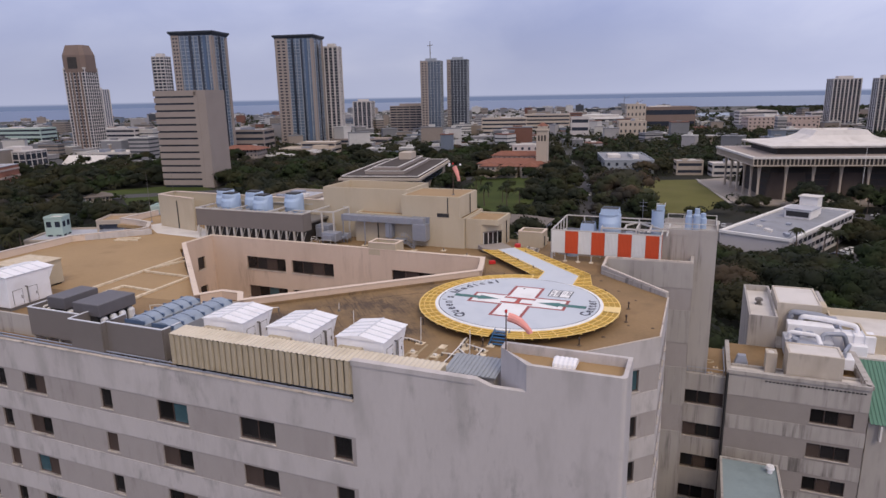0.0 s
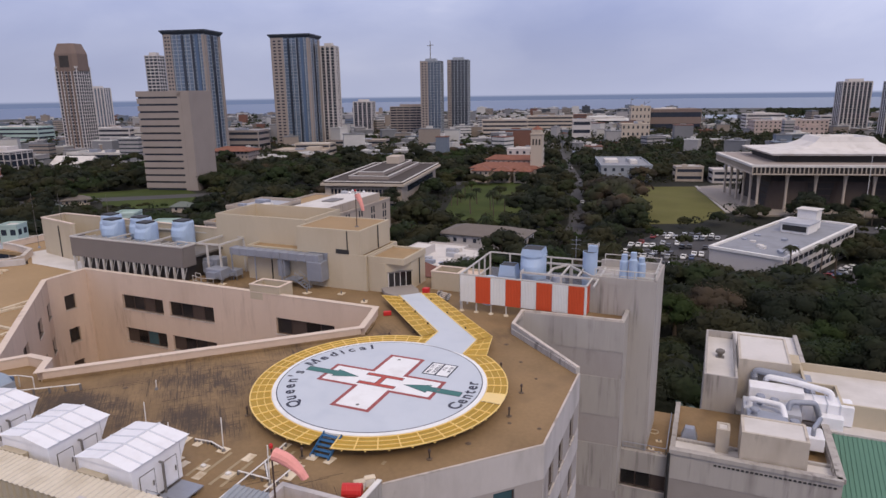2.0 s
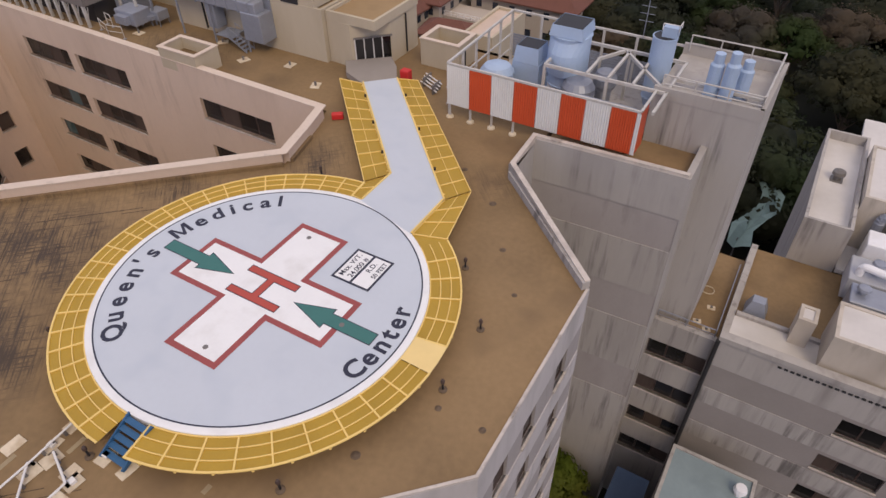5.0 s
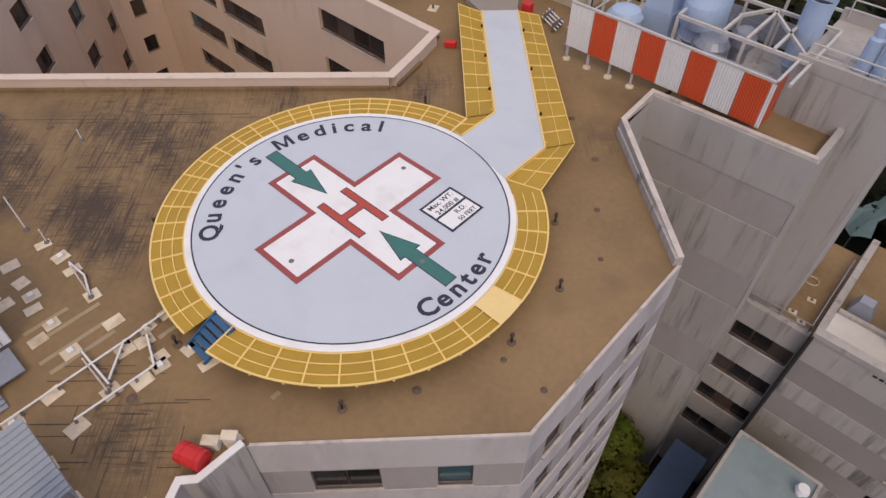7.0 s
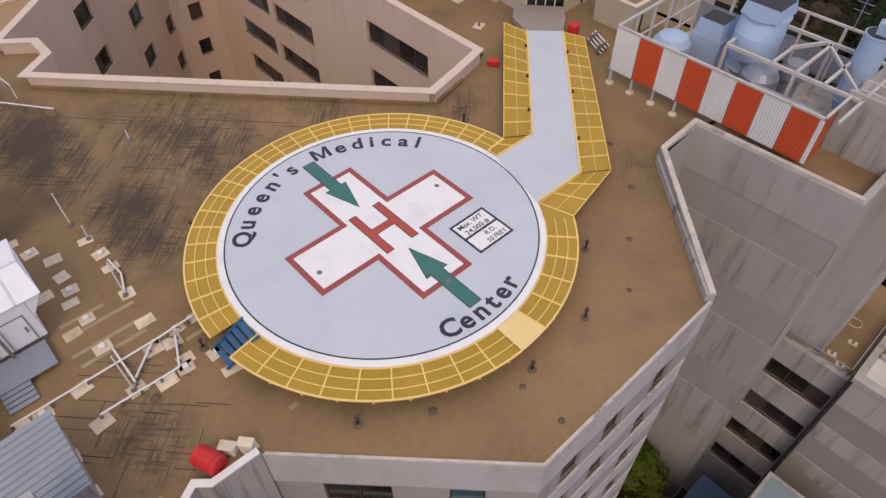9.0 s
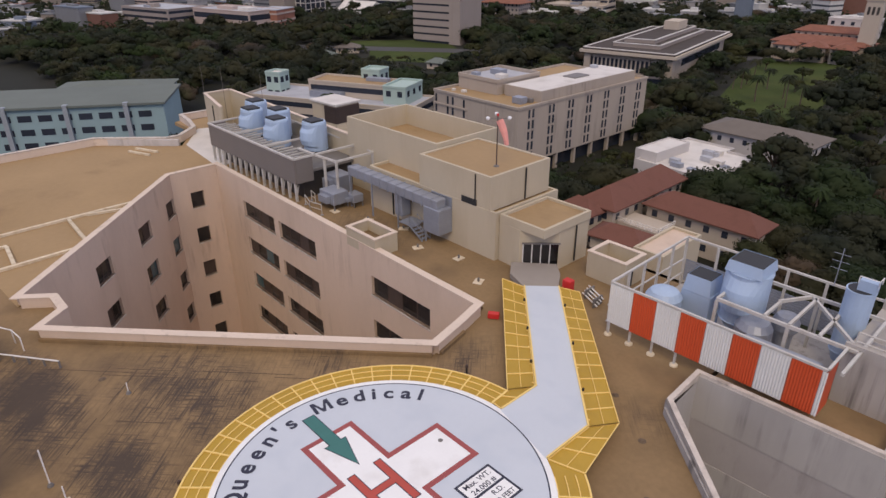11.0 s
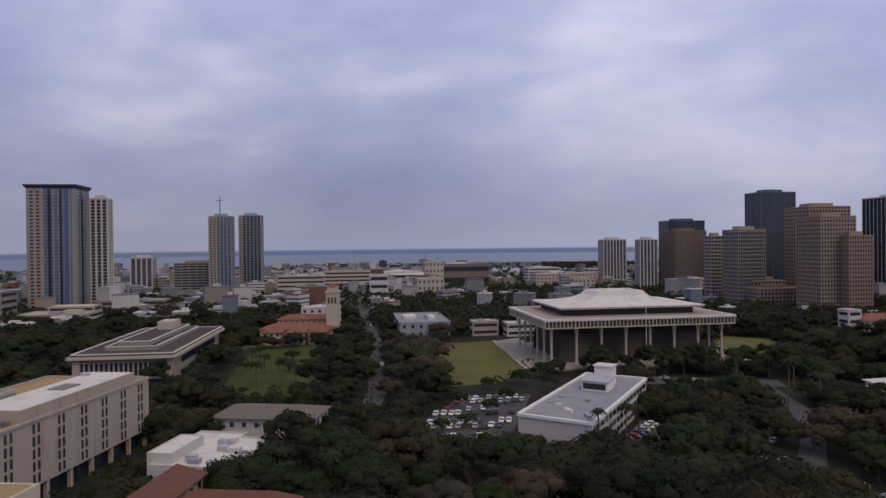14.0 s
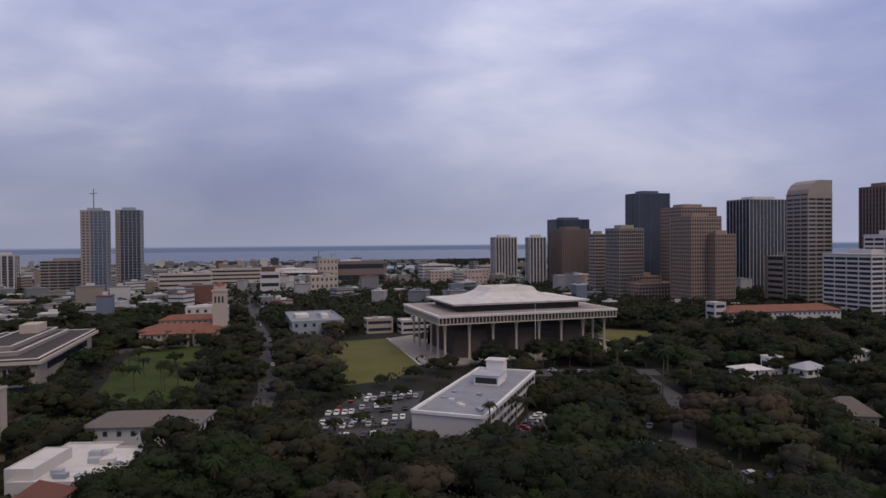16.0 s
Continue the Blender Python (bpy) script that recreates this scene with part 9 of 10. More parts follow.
part("roof", bm, "green_grey_roof", grn)
hip_house("teal_hall", "teal hall with green-grey hipped roof", -246, 62, 40, 26, 13.0, 2.6, 56, "teal_wall", "green_grey_roof", category="building")
lowrise("school_range", "long low pale-roofed range with a dark colonnade", -191, 126, 70, 22, 8.5, "limestone", "flat_grey", 2, rot=25, clutter=2)
lowrise("school_range", "tan-roofed upper range of the school", -188, 133, 36, 13, 13.6, "limestone", "roof_tan", 3, rot=25, clutter=1)
for x, y, w, d, h, roof in ((-217, 115, 6.5, 6.5, 15.5, "flat_white"), (-190, 143, 8, 8, 16.6, "mint"), (-168, 139, 9, 15, 14.5, "mint")):
    lowrise("mint_house", "mint-painted flat-roofed stair block", x, y, w, d, h, "mint", roof, 3, rot=25, style="punched", clutter=0)
for i in range(16):
    px, py = -222 + 4.0 * i, 102.5 + 1.86 * i
    post = thing("colonnade_post", "slim white post of the school colonnade", "post", at=(px, py, 0), rz=25, group="colonnade posts")
    bm = bmesh.new()
    box(bm, -0.2, 0.2, -0.2, 0.2, 0, 6.0)
    part("shaft", bm, "white_paint", post)
    bm = bmesh.new()
    box(bm, -0.35, 0.35, -0.35, 0.35, 6.0, 6.3)
    part("capital", bm, "white_paint", post)


# ---- red-roofed hall with a stone tower ----
hip_house("city_hall", "pale hall with orange-red tiled roofs", -114, 404, 50, 20, 9.2, 3.2, 6, "limestone", "orange_tile", category="hall")
for x, y in ((-128, 390), (-113, 391.5), (-99, 393)):
    hip_house("city_hall_wing", "front wing of the tiled hall", x, y, 11.5, 13, 8.4, 2.6, 6, "limestone", "orange_tile", category="hall")
hip_house("city_hall_wing", "raised rear range of the tiled hall", -116, 423, 38, 12, 13.0, 2.8, 6, "limestone", "orange_tile", category="hall")
lowrise("white_office", "white office block behind the tiled hall", -110, 437, 26, 14, 19, "pale_tower", "flat_white", 4, rot=6, style="punched", clutter=2)
bell = thing("stone_tower", "square pale stone tower with small tiled top", "bell tower", at=(-93, 405, 0), rz=6)
bm = bmesh.new()
box(bm, -4.0, 4.0, -4.0, 4.0, 0, 32)
part("shaft", bm, "limestone", bell)
bm = bmesh.new()
box(bm, -4.5, 4.5, -4.5, 4.5, 32, 33)
box(bm, -3.3, 3.3, -3.3, 3.3, 33, 35.4)
part("belfry", bm, "limestone", bell)
bm = bmesh.new()
lathe(bm, [(4.4, 35.4), (0.4, 38.0)], n=4)
part("cap", bm, "orange_tile", bell)
# dark panels paint the shade inside the belfry openings
for s in (-1, 0, 1):
    bm = bmesh.new()
    box(bm, s * 2.2 - 0.6, s * 2.2 + 0.6, -4.1, -3.9, 25, 29)
    part("opening", bm, "dark_recess", bell)
hip_house("long_red_roof", "long pale building with orange-red roof", 281, 415, 84, 18, 13.5, 3.5, 4, "pale_tower", "orange_tile", category="building")
lowrise("white_gatehouse", "small white tower building among trees", 236, 412, 9, 9, 19, "pale_tower", "flat_white", 4, clutter=0)
hip_house("white_pavilion", "white open pavilion with pale roof", 178, 268, 14, 10, 4.2, 1.6, 8, "white_paint", "flat_white", category="pavilion")
lowrise("white_pavilion", "white flat-roofed upper pavilion among trees", 192, 274, 7, 6, 7.5, "white_paint", "flat_white", 1, rot=8, clutter=0, category="pavilion")
hip_house("villa", "low white villa with grey hipped roof among trees", 205, 268, 13, 9, 4.0, 2.4, 20, "white_paint", "flat_grey")
hip_house("villa", "old house with tall grey pyramid roof among trees", 168, 192, 15, 12, 5.0, 4.6, -15, "limestone", "grey_shingle")
hip_house("villa", "white house among trees", 250, 300, 18, 9, 5, 2.0, 25, "white_paint", "flat_white")

# ---- lawns, streets, car park ----
LAWNS = {"dry": [(-20, 393), (12, 404), (30, 312), (17, 279), (-4, 270), (-13, 300)],
         "park": [(-102, 252), (-70, 246), (-66, 262), (-74, 308), (-92, 386), (-126, 392), (-131, 367), (-122, 318)],
         "east": [(148, 386), (157, 432), (192, 412), (158, 342), (142, 350)],
         "verge": [(106, 200), (115.5, 209), (122, 234), (114, 222)]}
sheet("lawn", LAWNS["dry"], 0.10, "grass", "dry green lawn beside the capitol", "lawn")
sheet("lawn", LAWNS["east"], 0.10, "grass", "dry green lawn behind the capitol", "lawn")
sheet("lawn", LAWNS["park"], 0.10, "grass_green", "green park lawn with palms", "lawn")
sheet("lawn", [(-362, 248), (-321, 238), (-290, 214), (-246, 240), (-266, 268), (-320, 300)], 0.10, "grass_green", "green park lawn under trees", "lawn")
sheet("lawn", LAWNS["verge"], 0.10, "verge_grass", "worn verge beside the street", "lawn")
hedge = thing("hedge", "low dark clipped hedge across the park lawn", "hedge", at=(-84, 328, 0.1), rz=18)
bm = bmesh.new()
for i in range(14):
    box(bm, -7 + i, -6.02 + i, -0.9, 0.9, 0, 1.5 + 0.2 * math.sin(2.3 * i), bevel=0.15)
part("leaves", bm, "leaf", hedge)
PLAZA = [(13, 404), (30, 419), (44, 330), (31, 312)]
sheet("plaza", PLAZA, 0.14, "paving", "pale paved plaza beside the capitol", "plaza")
sheet("kerb", [(29.6, 311), (31.2, 311.4), (13.6, 404.4), (12.0, 404)], 0.5, "kerb", "pale kerb along the lawn", "kerb")
sheet("kerb", [(145.6, 386), (147, 386.4), (158, 343), (156.6, 342.4)], 0.6, "kerb", "pale low wall along the lawn", "kerb")
sheet("kerb", [(142, 349), (142.6, 350.4), (156.5, 343.8), (156, 342.6)], 0.6, "kerb", "pale low wall along the lawn", "kerb")
FRONT_STREET = [(70, 280), (140, 275), (142, 289), (70, 297)]
AVENUE = [(126, 275), (134, 274), (132, 236), (123, 206), (107, 172), (112, 146), (105, 144), (99, 172), (116, 208), (125, 238)]
ROAD = [(-37, 235), (-39, 258), (-69, 409), (-108, 545), (-148, 700), (-141, 700), (-100, 545), (-61, 409), (-31, 258), (-29, 235)]
sheet("street", FRONT_STREET, 0.12, "asphalt", "grey street before the capitol", "street")
sheet("street", AVENUE, 0.16, "asphalt", "street winding between trees", "street")
sheet("street", ROAD, 0.12, "asphalt", "long straight street between trees", "street")
sheet("street", [(-420, 180), (-405, 170), (-66, 420), (-72, 432)], 0.11, "asphalt", "wide street past the park", "street")
CAR_PARKS = [[(-8, 187), (21, 197), (30, 256), (0, 247), (-9, 215)], [(54, 190), (63, 187), (77, 212), (67, 219)]]
for pts in CAR_PARKS:
    sheet("car_park", pts, 0.15, "asphalt", "full asphalt car park between trees", "car park")
for x, y, w, d, rot, roof in ((-302, 178, 12, 8, 30, "green_grey_roof"), (-309, 197, 10, 8, 10, "green_grey_roof"), (-322, 222, 14, 9, 50, "grey_shingle"), (-243, 225, 10, 7, 20, "green_grey_roof")):
    hip_house("park_pavilion", "small park pavilion with a dull hipped roof", x, y, w, d, 3.6, 2.0, rot, "limestone", roof, category="pavilion")
# grey ship and a white tent roof on the harbour
ship = thing("harbour_ship", "long grey ship moored in the harbour", "ship", at=(-170, 1640, -1.0), rz=4)
bm = bmesh.new()
prism(bm, [(-60, -7), (50, -7), (66, 0), (50, 7), (-60, 7)], 0, 9)
part("hull", bm, "far_grey", ship)
bm = bmesh.new()
box(bm, -30, 10, -5, 5, 9, 17)
box(bm, -14, 0, -4, 4, 17, 26)
part("superstructure", bm, "far_grey", ship)
for x, h in ((-8, 44), (24, 34)):
    bm = bmesh.new()
    bar(bm, (x, 0, 9), (x, 0, h), 1.4, 1.4)
    bar(bm, (x, 0, h - 6), (x + 14, 0, h + 1), 1.0, 1.0)
    part("mast", bm, "far_grey", ship)
tent = thing("tent_roof", "wide white tensile roof near the harbour", "tent roof", at=(-165, 1130, 10), rz=8)
bm = bmesh.new()
rows = [[bm.verts.new((-45 + 9 * i, -14 + 7 * j, 9 * (1 - abs(-1 + 0.5 * j) ** 1.5) * (0.35 + 0.65 * math.sin(math.pi * (i + 0.5) / 11)))) for j in range(5)] for i in range(11)]
for a, b in zip(rows, rows[1:]):
    for j in range(4):
        bm.faces.new((a[j], b[j], b[j + 1], a[j + 1]))
part("membrane", bm, "far_white", tent)
for x in (-40, 0, 40):
    bm = bmesh.new()
    rod(bm, (x, 0, -10), (x, 0, 5), 0.8, 6)
    part("mast", bm, "far_grey", tent)
sheet("lagoon", [(-60, 1500), (420, 1420), (520, 1640), (-40, 1700)], 0.3, "lagoon", "pale harbour water", "lagoon")
sheet("sand_island", [(120, 1720), (800, 1600), (860, 1900), (140, 2000)], 1.5, "earth", "low wooded island across the harbour", "island")


def car_mesh(kind):
    bm = bmesh.new()
    prof = [(-2.2, 0.35), (-2.25, 0.85), (-1.5, 0.98), (-1.0, 1.45), (0.7, 1.48), (1.35, 1.0), (2.15, 0.85), (2.25, 0.4)]
    lo = [bm.verts.new((x, -0.88, z)) for x, z in prof]
    hi = [bm.verts.new((x, 0.88, z)) for x, z in prof]
    bm.faces.new(lo)
    bm.faces.new(hi[::-1])
    for i in range(8):
        j = (i + 1) % 8
        bm.faces.new((lo[i], hi[i], hi[j], lo[j]))
    me = bpy.data.meshes.new("body")
    bmesh.ops.recalc_face_normals(bm, faces=bm.faces)
    bm.to_mesh(me)
    bm.free()
    return me


CAR_PANES = []
for name, p in (("rear_window", ((-1.46, -0.8, 1.0), (-1.02, -0.72, 1.43), (-1.02, 0.72, 1.43), (-1.46, 0.8, 1.0))), ("windscreen", ((1.3, -0.8, 1.04), (0.76, -0.72, 1.45), (0.76, 0.72, 1.45), (1.3, 0.8, 1.04))), ("side_window", ((-1.2, -0.9, 1.02), (1.1, -0.9, 1.02), (0.66, -0.9, 1.4), (-0.95, -0.9, 1.4))), ("side_window", ((-1.2, 0.9, 1.02), (1.1, 0.9, 1.02), (0.66, 0.9, 1.4), (-0.95, 0.9, 1.4)))):
    bm = bmesh.new()
    quad(bm, *[(x * 1.012, y, z + 0.012) for x, y, z in p])
    me = bpy.data.meshes.new(name)
    bm.to_mesh(me)
    bm.free()
    me.materials.append(M["glass"])
    CAR_PANES.append(me)
bm = bmesh.new()
rod(bm, (0, -0.1, 0), (0, 0.1, 0), 0.33, 10)
wheel_me = bpy.data.meshes.new("wheel")
bm.to_mesh(wheel_me)
bm.free()
wheel_me.materials.append(M["black"])
CARS = []
for name, rgb, words in (("white", (0.75, 0.75, 0.74), "white"), ("silver", (0.42, 0.43, 0.45), "silver grey"), ("black", (0.03, 0.03, 0.035), "black"), ("red", (0.28, 0.03, 0.03), "dark red"), ("blue", (0.05, 0.08, 0.16), "dark blue")):
    M["car_" + name] = material("car_paint_" + name, rgb, 0.3, vary=0.05, bump=0, spec=0.5)
    me = car_mesh(name)
    me.materials.append(M["car_" + name])
    CARS.append((me, words))


def parked_car(x, y, rz, k):
    me, words = CARS[k]
    c = thing("parked_car", words + " saloon car parked on asphalt", "car", at=(x, y, 0.16), rz=rz, group="parked cars")
    share("body", me, c, Matrix.Identity(4))
    for pane in CAR_PANES:
        share(pane.name.split(".")[0], pane, c, Matrix.Identity(4))
    for wx in (-1.4, 1.4):
        for wy in (-0.8, 0.8):
            share("wheel", wheel_me, c, pose(wx, wy, 0.33))


def inside(p, poly):
    x, y = p
    hit = False
    for i in range(len(poly)):
        (x0, y0), (x1, y1) = poly[i], poly[i - 1]
        if (y0 > y) != (y1 > y) and x < (x1 - x0) * (y - y0) / (y1 - y0) + x0:
            hit = not hit
    return hit


rc = random.Random(7)
for row in range(8):
    for i in range(16):
        x, y = -12 + 2.75 * i + 0.8 * row, 186 + (row // 2) * 17.5 + (row % 2) * 5.6 + 0.5 * i
        if inside((x, y), CAR_PARKS[0]) and inside((x + 2, y + 2.5), CAR_PARKS[0]) and inside((x - 1.5, y - 2.5), CAR_PARKS[0]) and rc.random() < 0.66:
            parked_car(x + rc.uniform(-0.3, 0.3), y + rc.uniform(-0.5, 0.5), 86 + rc.choice([0, 180]) + rc.uniform(-5, 5), rc.choices(range(5), (5, 4, 4, 0.3, 0.6))[0])
for i in range(6):
    parked_car(57.5 + 2.3 * i + rc.uniform(-0.3, 0.3), 193.5 + 3.7 * i, -24 + rc.uniform(-5, 5), rc.choices(range(5), (5, 4, 4, 0.3, 0.6))[0])
for x, y, rz in ((102, 195, 60), (97, 177, 40), (100, 174, 75), (93, 179, 80), (103, 168, 100), (108, 158, 110), (111, 150, 100), (105, 162, 95), (113, 149, 35), (115.4, 147.6, 35), (117.6, 146, 35), (119.8, 144.6, 35), (91, 183, 80), (96, 171, 60), (99, 169.6, 60), (61, 161, 20), (62.5, 158.5, 20), (-33, 262, 97), (-36, 285, 280), (-44, 318, 99), (-52, 362, 280), (-60, 395, 99), (-38, 300, 100), (-66, 440, 285), (-84, 480, 105), (104, 284, 176), (118, 287, 0), (92, 289, 178)):
    parked_car(x, y, rz, rc.choices(range(5), (5, 4, 3, 0.3, 0.5))[0])

# ---- trees ----
def leaf_cloud(bm, normals, rng, centre, rad, n, size, squash, hub):
    """One lobe of a crown: an uneven inner mass and small leaf clumps spread over it, thickest on its upper side.
    The clumps are shaded by the roundness of the lobe and of the whole crown."""
    centre = Vector(centre)
    seed = Vector((rng.uniform(0, 50), rng.uniform(0, 50), rng.uniform(0, 50)))

    def reach(v):
        return rad * (0.84 + 0.34 * noise.noise(v * 1.6 + seed) + 0.16 * noise.noise(v * 4.0 + seed))

    for p in bmesh.ops.create_icosphere(bm, subdivisions=1, radius=1.0)["verts"]:
        v = p.co.normalized()
        q = v * reach(v) * 0.86
        p.co = centre + Vector((q.x, q.y, q.z * squash))
        normals.append((v + (p.co - hub).normalized() * 0.8).normalized())
    for _ in range(n):
        while True:
            v = Vector((rng.gauss(0, 1), rng.gauss(0, 1), rng.gauss(0.3, 1)))
            if v.length > 0.1:
                break
        v.normalize()
        r = reach(v) * rng.uniform(0.84, 1.14)
        p = centre + Vector((v.x * r, v.y * r, v.z * r * squash))
        nrm = (v + Vector((rng.gauss(0, 0.4), rng.gauss(0, 0.4), rng.gauss(0.15, 0.3)))).normalized()
        u = nrm.orthogonal().normalized()
        u.rotate(Matrix.Rotation(rng.uniform(0, 6.28), 3, nrm))
        w = nrm.cross(u)
        s = size * rng.uniform(0.6, 1.35)
        bm.faces.new([bm.verts.new(p + (u * math.cos(1.571 * i) + w * math.sin(1.571 * i)) * s * rng.uniform(0.5, 1.1) + nrm * rng.uniform(-0.25, 0.25) * s) for i in range(4)])
        soft = (v * 0.7 + (p - hub).normalized() * 0.6 + nrm * 0.35).normalized()
        normals.extend([soft] * 4)


def tree_parts(seed, height, spread, lobes, leaves, size, flat, far=False):
    """Meshes of a trunk with limbs and of a crown, the base at the origin, and the crown's normals."""
    rng = random.Random(seed)
    trunk = bmesh.new()
    fork = Vector((rng.uniform(-0.3, 0.3), rng.uniform(-0.3, 0.3), height * rng.uniform(0.25, 0.36)))
    rod(trunk, (0, 0, -0.3), fork, spread * 0.075, 7, spread * 0.055)
    crown, normals = bmesh.new(), []
    hub = Vector((0, 0, height * 0.45))
    for i in range(lobes):
        a = 2.4 * i + rng.uniform(-0.5, 0.5)
        ring = math.sqrt((i + 0.5) / lobes)
        reach = spread * 0.74 * ring
        z = height * (0.80 - flat * 0.30 * ring ** 2) + rng.uniform(-0.08, 0.08) * height
        rad = spread * rng.uniform(0.30, 0.46)
        c = Vector((reach * math.cos(a), reach * math.sin(a), z - rad * 0.35))
        mid = fork.lerp(c, 0.55) + Vector((0, 0, rng.uniform(0.0, 0.06) * height))
        rod(trunk, fork, mid, spread * 0.035, 5, spread * 0.024, caps=False)
        rod(trunk, mid, c, spread * 0.024, 5, spread * 0.008, caps=False)
        leaf_cloud(crown, normals, rng, c, rad, leaves if not far else leaves // 5, size if not far else size * 1.85, 0.62, hub)
    out = []
    for name, b, m in (("trunk", trunk, "bark"), ("crown", crown, None)):
        me = bpy.data.meshes.new(name)
        b.to_mesh(me)
        b.free()
        if m:
            me.materials.append(M[m])
        else:
            me.normals_split_custom_set_from_vertices(normals)
        out.append(me)
    return out + [normals]


KINDS = []
for seed, hgt, spr, lobes, leaves, size, flat, mat, words in (
    (1, 13.0, 9.5, 16, 170, 0.34, 0.9, "leaf", "broad dark green spreading tree"),
    (2, 16.0, 7.5, 15, 170, 0.33, 0.6, "leaf", "tall dark green rounded tree"),
    (3, 11.0, 7.0, 13, 160, 0.31, 0.8, "leaf_light", "mid green leafy tree"),
    (4, 12.0, 11.0, 18, 180, 0.36, 1.0, "leaf", "wide flat-topped dark green tree"),
    (5, 11.0, 8.5, 15, 150, 0.26, 0.8, "leaf_brown", "thin brownish half-bare tree"),
    (6, 8.0, 4.5, 10, 150, 0.27, 0.6, "leaf_light", "small mid green tree"),
    (7, 10.0, 3.0, 11, 220, 0.16, 0.6, "leaf_bright", "yellowish green tree between the buildings"),
    (8, 15.0, 5.0, 12, 170, 0.27, 0.35, "leaf", "tall slim dark green tree")):
    tr, crn, _ = tree_parts(seed, hgt, spr, lobes, leaves, size, flat)
    crn.materials.append(M[mat])
    _, far_crown, far_normals = tree_parts(seed, hgt, spr, lobes, leaves, size, flat, True)
    far_crown.materials.append(M[mat])
    KINDS.append((tr, crn, spr, words, hgt, far_crown, far_normals, mat))


def plant_tree(x, y, kind, k, rz, z=0.0):
    tr, crn, spr, words, hgt, far_crown = KINDS[kind][:6]
    t = thing("tree", words, "tree", at=(x, y, z), rz=rz, group=words + "s")
    m = Matrix.Diagonal((k, k, k * (0.9 + 0.2 * ((x * 13 + y * 7) % 1)), 1))
    share("trunk", tr, t, m)
    share("crown", crn if math.hypot(x - 10, y) < 150 else far_crown, t, m)


def turned(x, y, w, d, rot, grow=3.0):
    c, s = math.cos(radians(rot)), math.sin(radians(rot))
    return [(x + a * c - b * s, y + a * s + b * c) for a, b in ((-w / 2 - grow, -d / 2 - grow), (w / 2 + grow, -d / 2 - grow), (w / 2 + grow, d / 2 + grow), (-w / 2 - grow, d / 2 + grow))]


# ground without trees: buildings, lawns, streets, car parks, camera sightline to the tiled wings
CLEAR = [[(-64, 78), (-46, 66), (-12, 66), (-14, 106), (-60, 106)], turned(82, 361, 104, 72, 13.5, 8), turned(-161, 308, 44, 94, 11.5, 4), turned(-112, 151.5, 34.5, 63.5, 0, 4), turned(48, 211.5, 23, 70, -24.5, 3), turned(-57, 118.5, 9, 30, 0, 4), turned(-38, 117.5, 25, 8, 0, 4), turned(-59.5, 101.5, 8, 6, 0, 3), turned(-47, 98.5, 11, 7, 8, 4), turned(-42, 107.5, 22, 9, 0, 3), turned(-42, 80, 26, 14, 0, 0), turned(-9, 42.3, 4, 8, 0, 3), turned(-55.8, 188.5, 32, 16, -2, 4), turned(-60.5, 156, 26, 34, -3, 3), turned(-236, 44, 92, 60, 58, 2), turned(-188, 128, 78, 30, 25, 4), turned(-114, 402, 54, 44, 6, 4), turned(281, 415, 84, 18, 4, 4), turned(178, 268, 14, 10, 8, 5), turned(205, 268, 13, 9, 20, 3), turned(168, 192, 15, 12, -15, 3), turned(250, 300, 18, 9, 25, 3), turned(-314, 298, 38, 28, 13.5, 4), turned(-32, 6, 105, 62, 0, 6), turned(35, 36, 36, 50, 0, 4),
         turned(-40, 446, 34, 62, 13.5, 4), turned(22, 432, 50, 20, 13.5, 3), turned(-363, 410, 46, 30, 13.5, 2), turned(-340, 490, 66, 44, 13.5, 2),
         *LAWNS.values(), PLAZA, FRONT_STREET, AVENUE, ROAD, *CAR_PARKS, [(-362, 248), (-321, 238), (-290, 214), (-246, 240), (-266, 268), (-320, 300)], [(-420, 180), (-405, 170), (-66, 420), (-72, 432)]]
OPEN_GROUND = [*LAWNS.values(), PLAZA, FRONT_STREET, AVENUE, ROAD, *CAR_PARKS]
# low growth only, cut along camera sightlines to lawns, car parks and streets
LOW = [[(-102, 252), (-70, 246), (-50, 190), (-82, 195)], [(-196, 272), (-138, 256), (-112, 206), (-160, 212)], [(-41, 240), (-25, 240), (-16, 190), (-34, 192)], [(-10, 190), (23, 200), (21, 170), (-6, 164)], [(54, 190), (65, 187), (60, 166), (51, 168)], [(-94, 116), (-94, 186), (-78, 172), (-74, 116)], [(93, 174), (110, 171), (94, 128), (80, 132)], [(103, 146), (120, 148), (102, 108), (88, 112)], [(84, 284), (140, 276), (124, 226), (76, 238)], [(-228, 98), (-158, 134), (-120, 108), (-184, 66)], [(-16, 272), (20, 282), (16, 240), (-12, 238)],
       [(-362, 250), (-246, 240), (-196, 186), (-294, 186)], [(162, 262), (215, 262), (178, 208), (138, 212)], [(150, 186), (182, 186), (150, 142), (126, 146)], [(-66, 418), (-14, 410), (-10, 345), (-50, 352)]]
rng = random.Random(21)
placed = []
PLAN = []


def add_tree(x, y, kind, k, gap):
    r = KINDS[kind][2] * k
    if gap > 0.4 and any(inside((x + 0.75 * r * math.cos(a), y + 0.75 * r * math.sin(a)), c) for a in (0.3, 1.35, 2.4, 3.4, 4.5, 5.5) for c in OPEN_GROUND):
        return
    if any((x - a) ** 2 + (y - b) ** 2 < (gap * (r + c)) ** 2 for a, b, c in placed):
        return
    placed.append((x, y, r))
    PLAN.append((math.hypot(x - 10, y - 20), x, y, kind, k, rng.uniform(0, 360)))


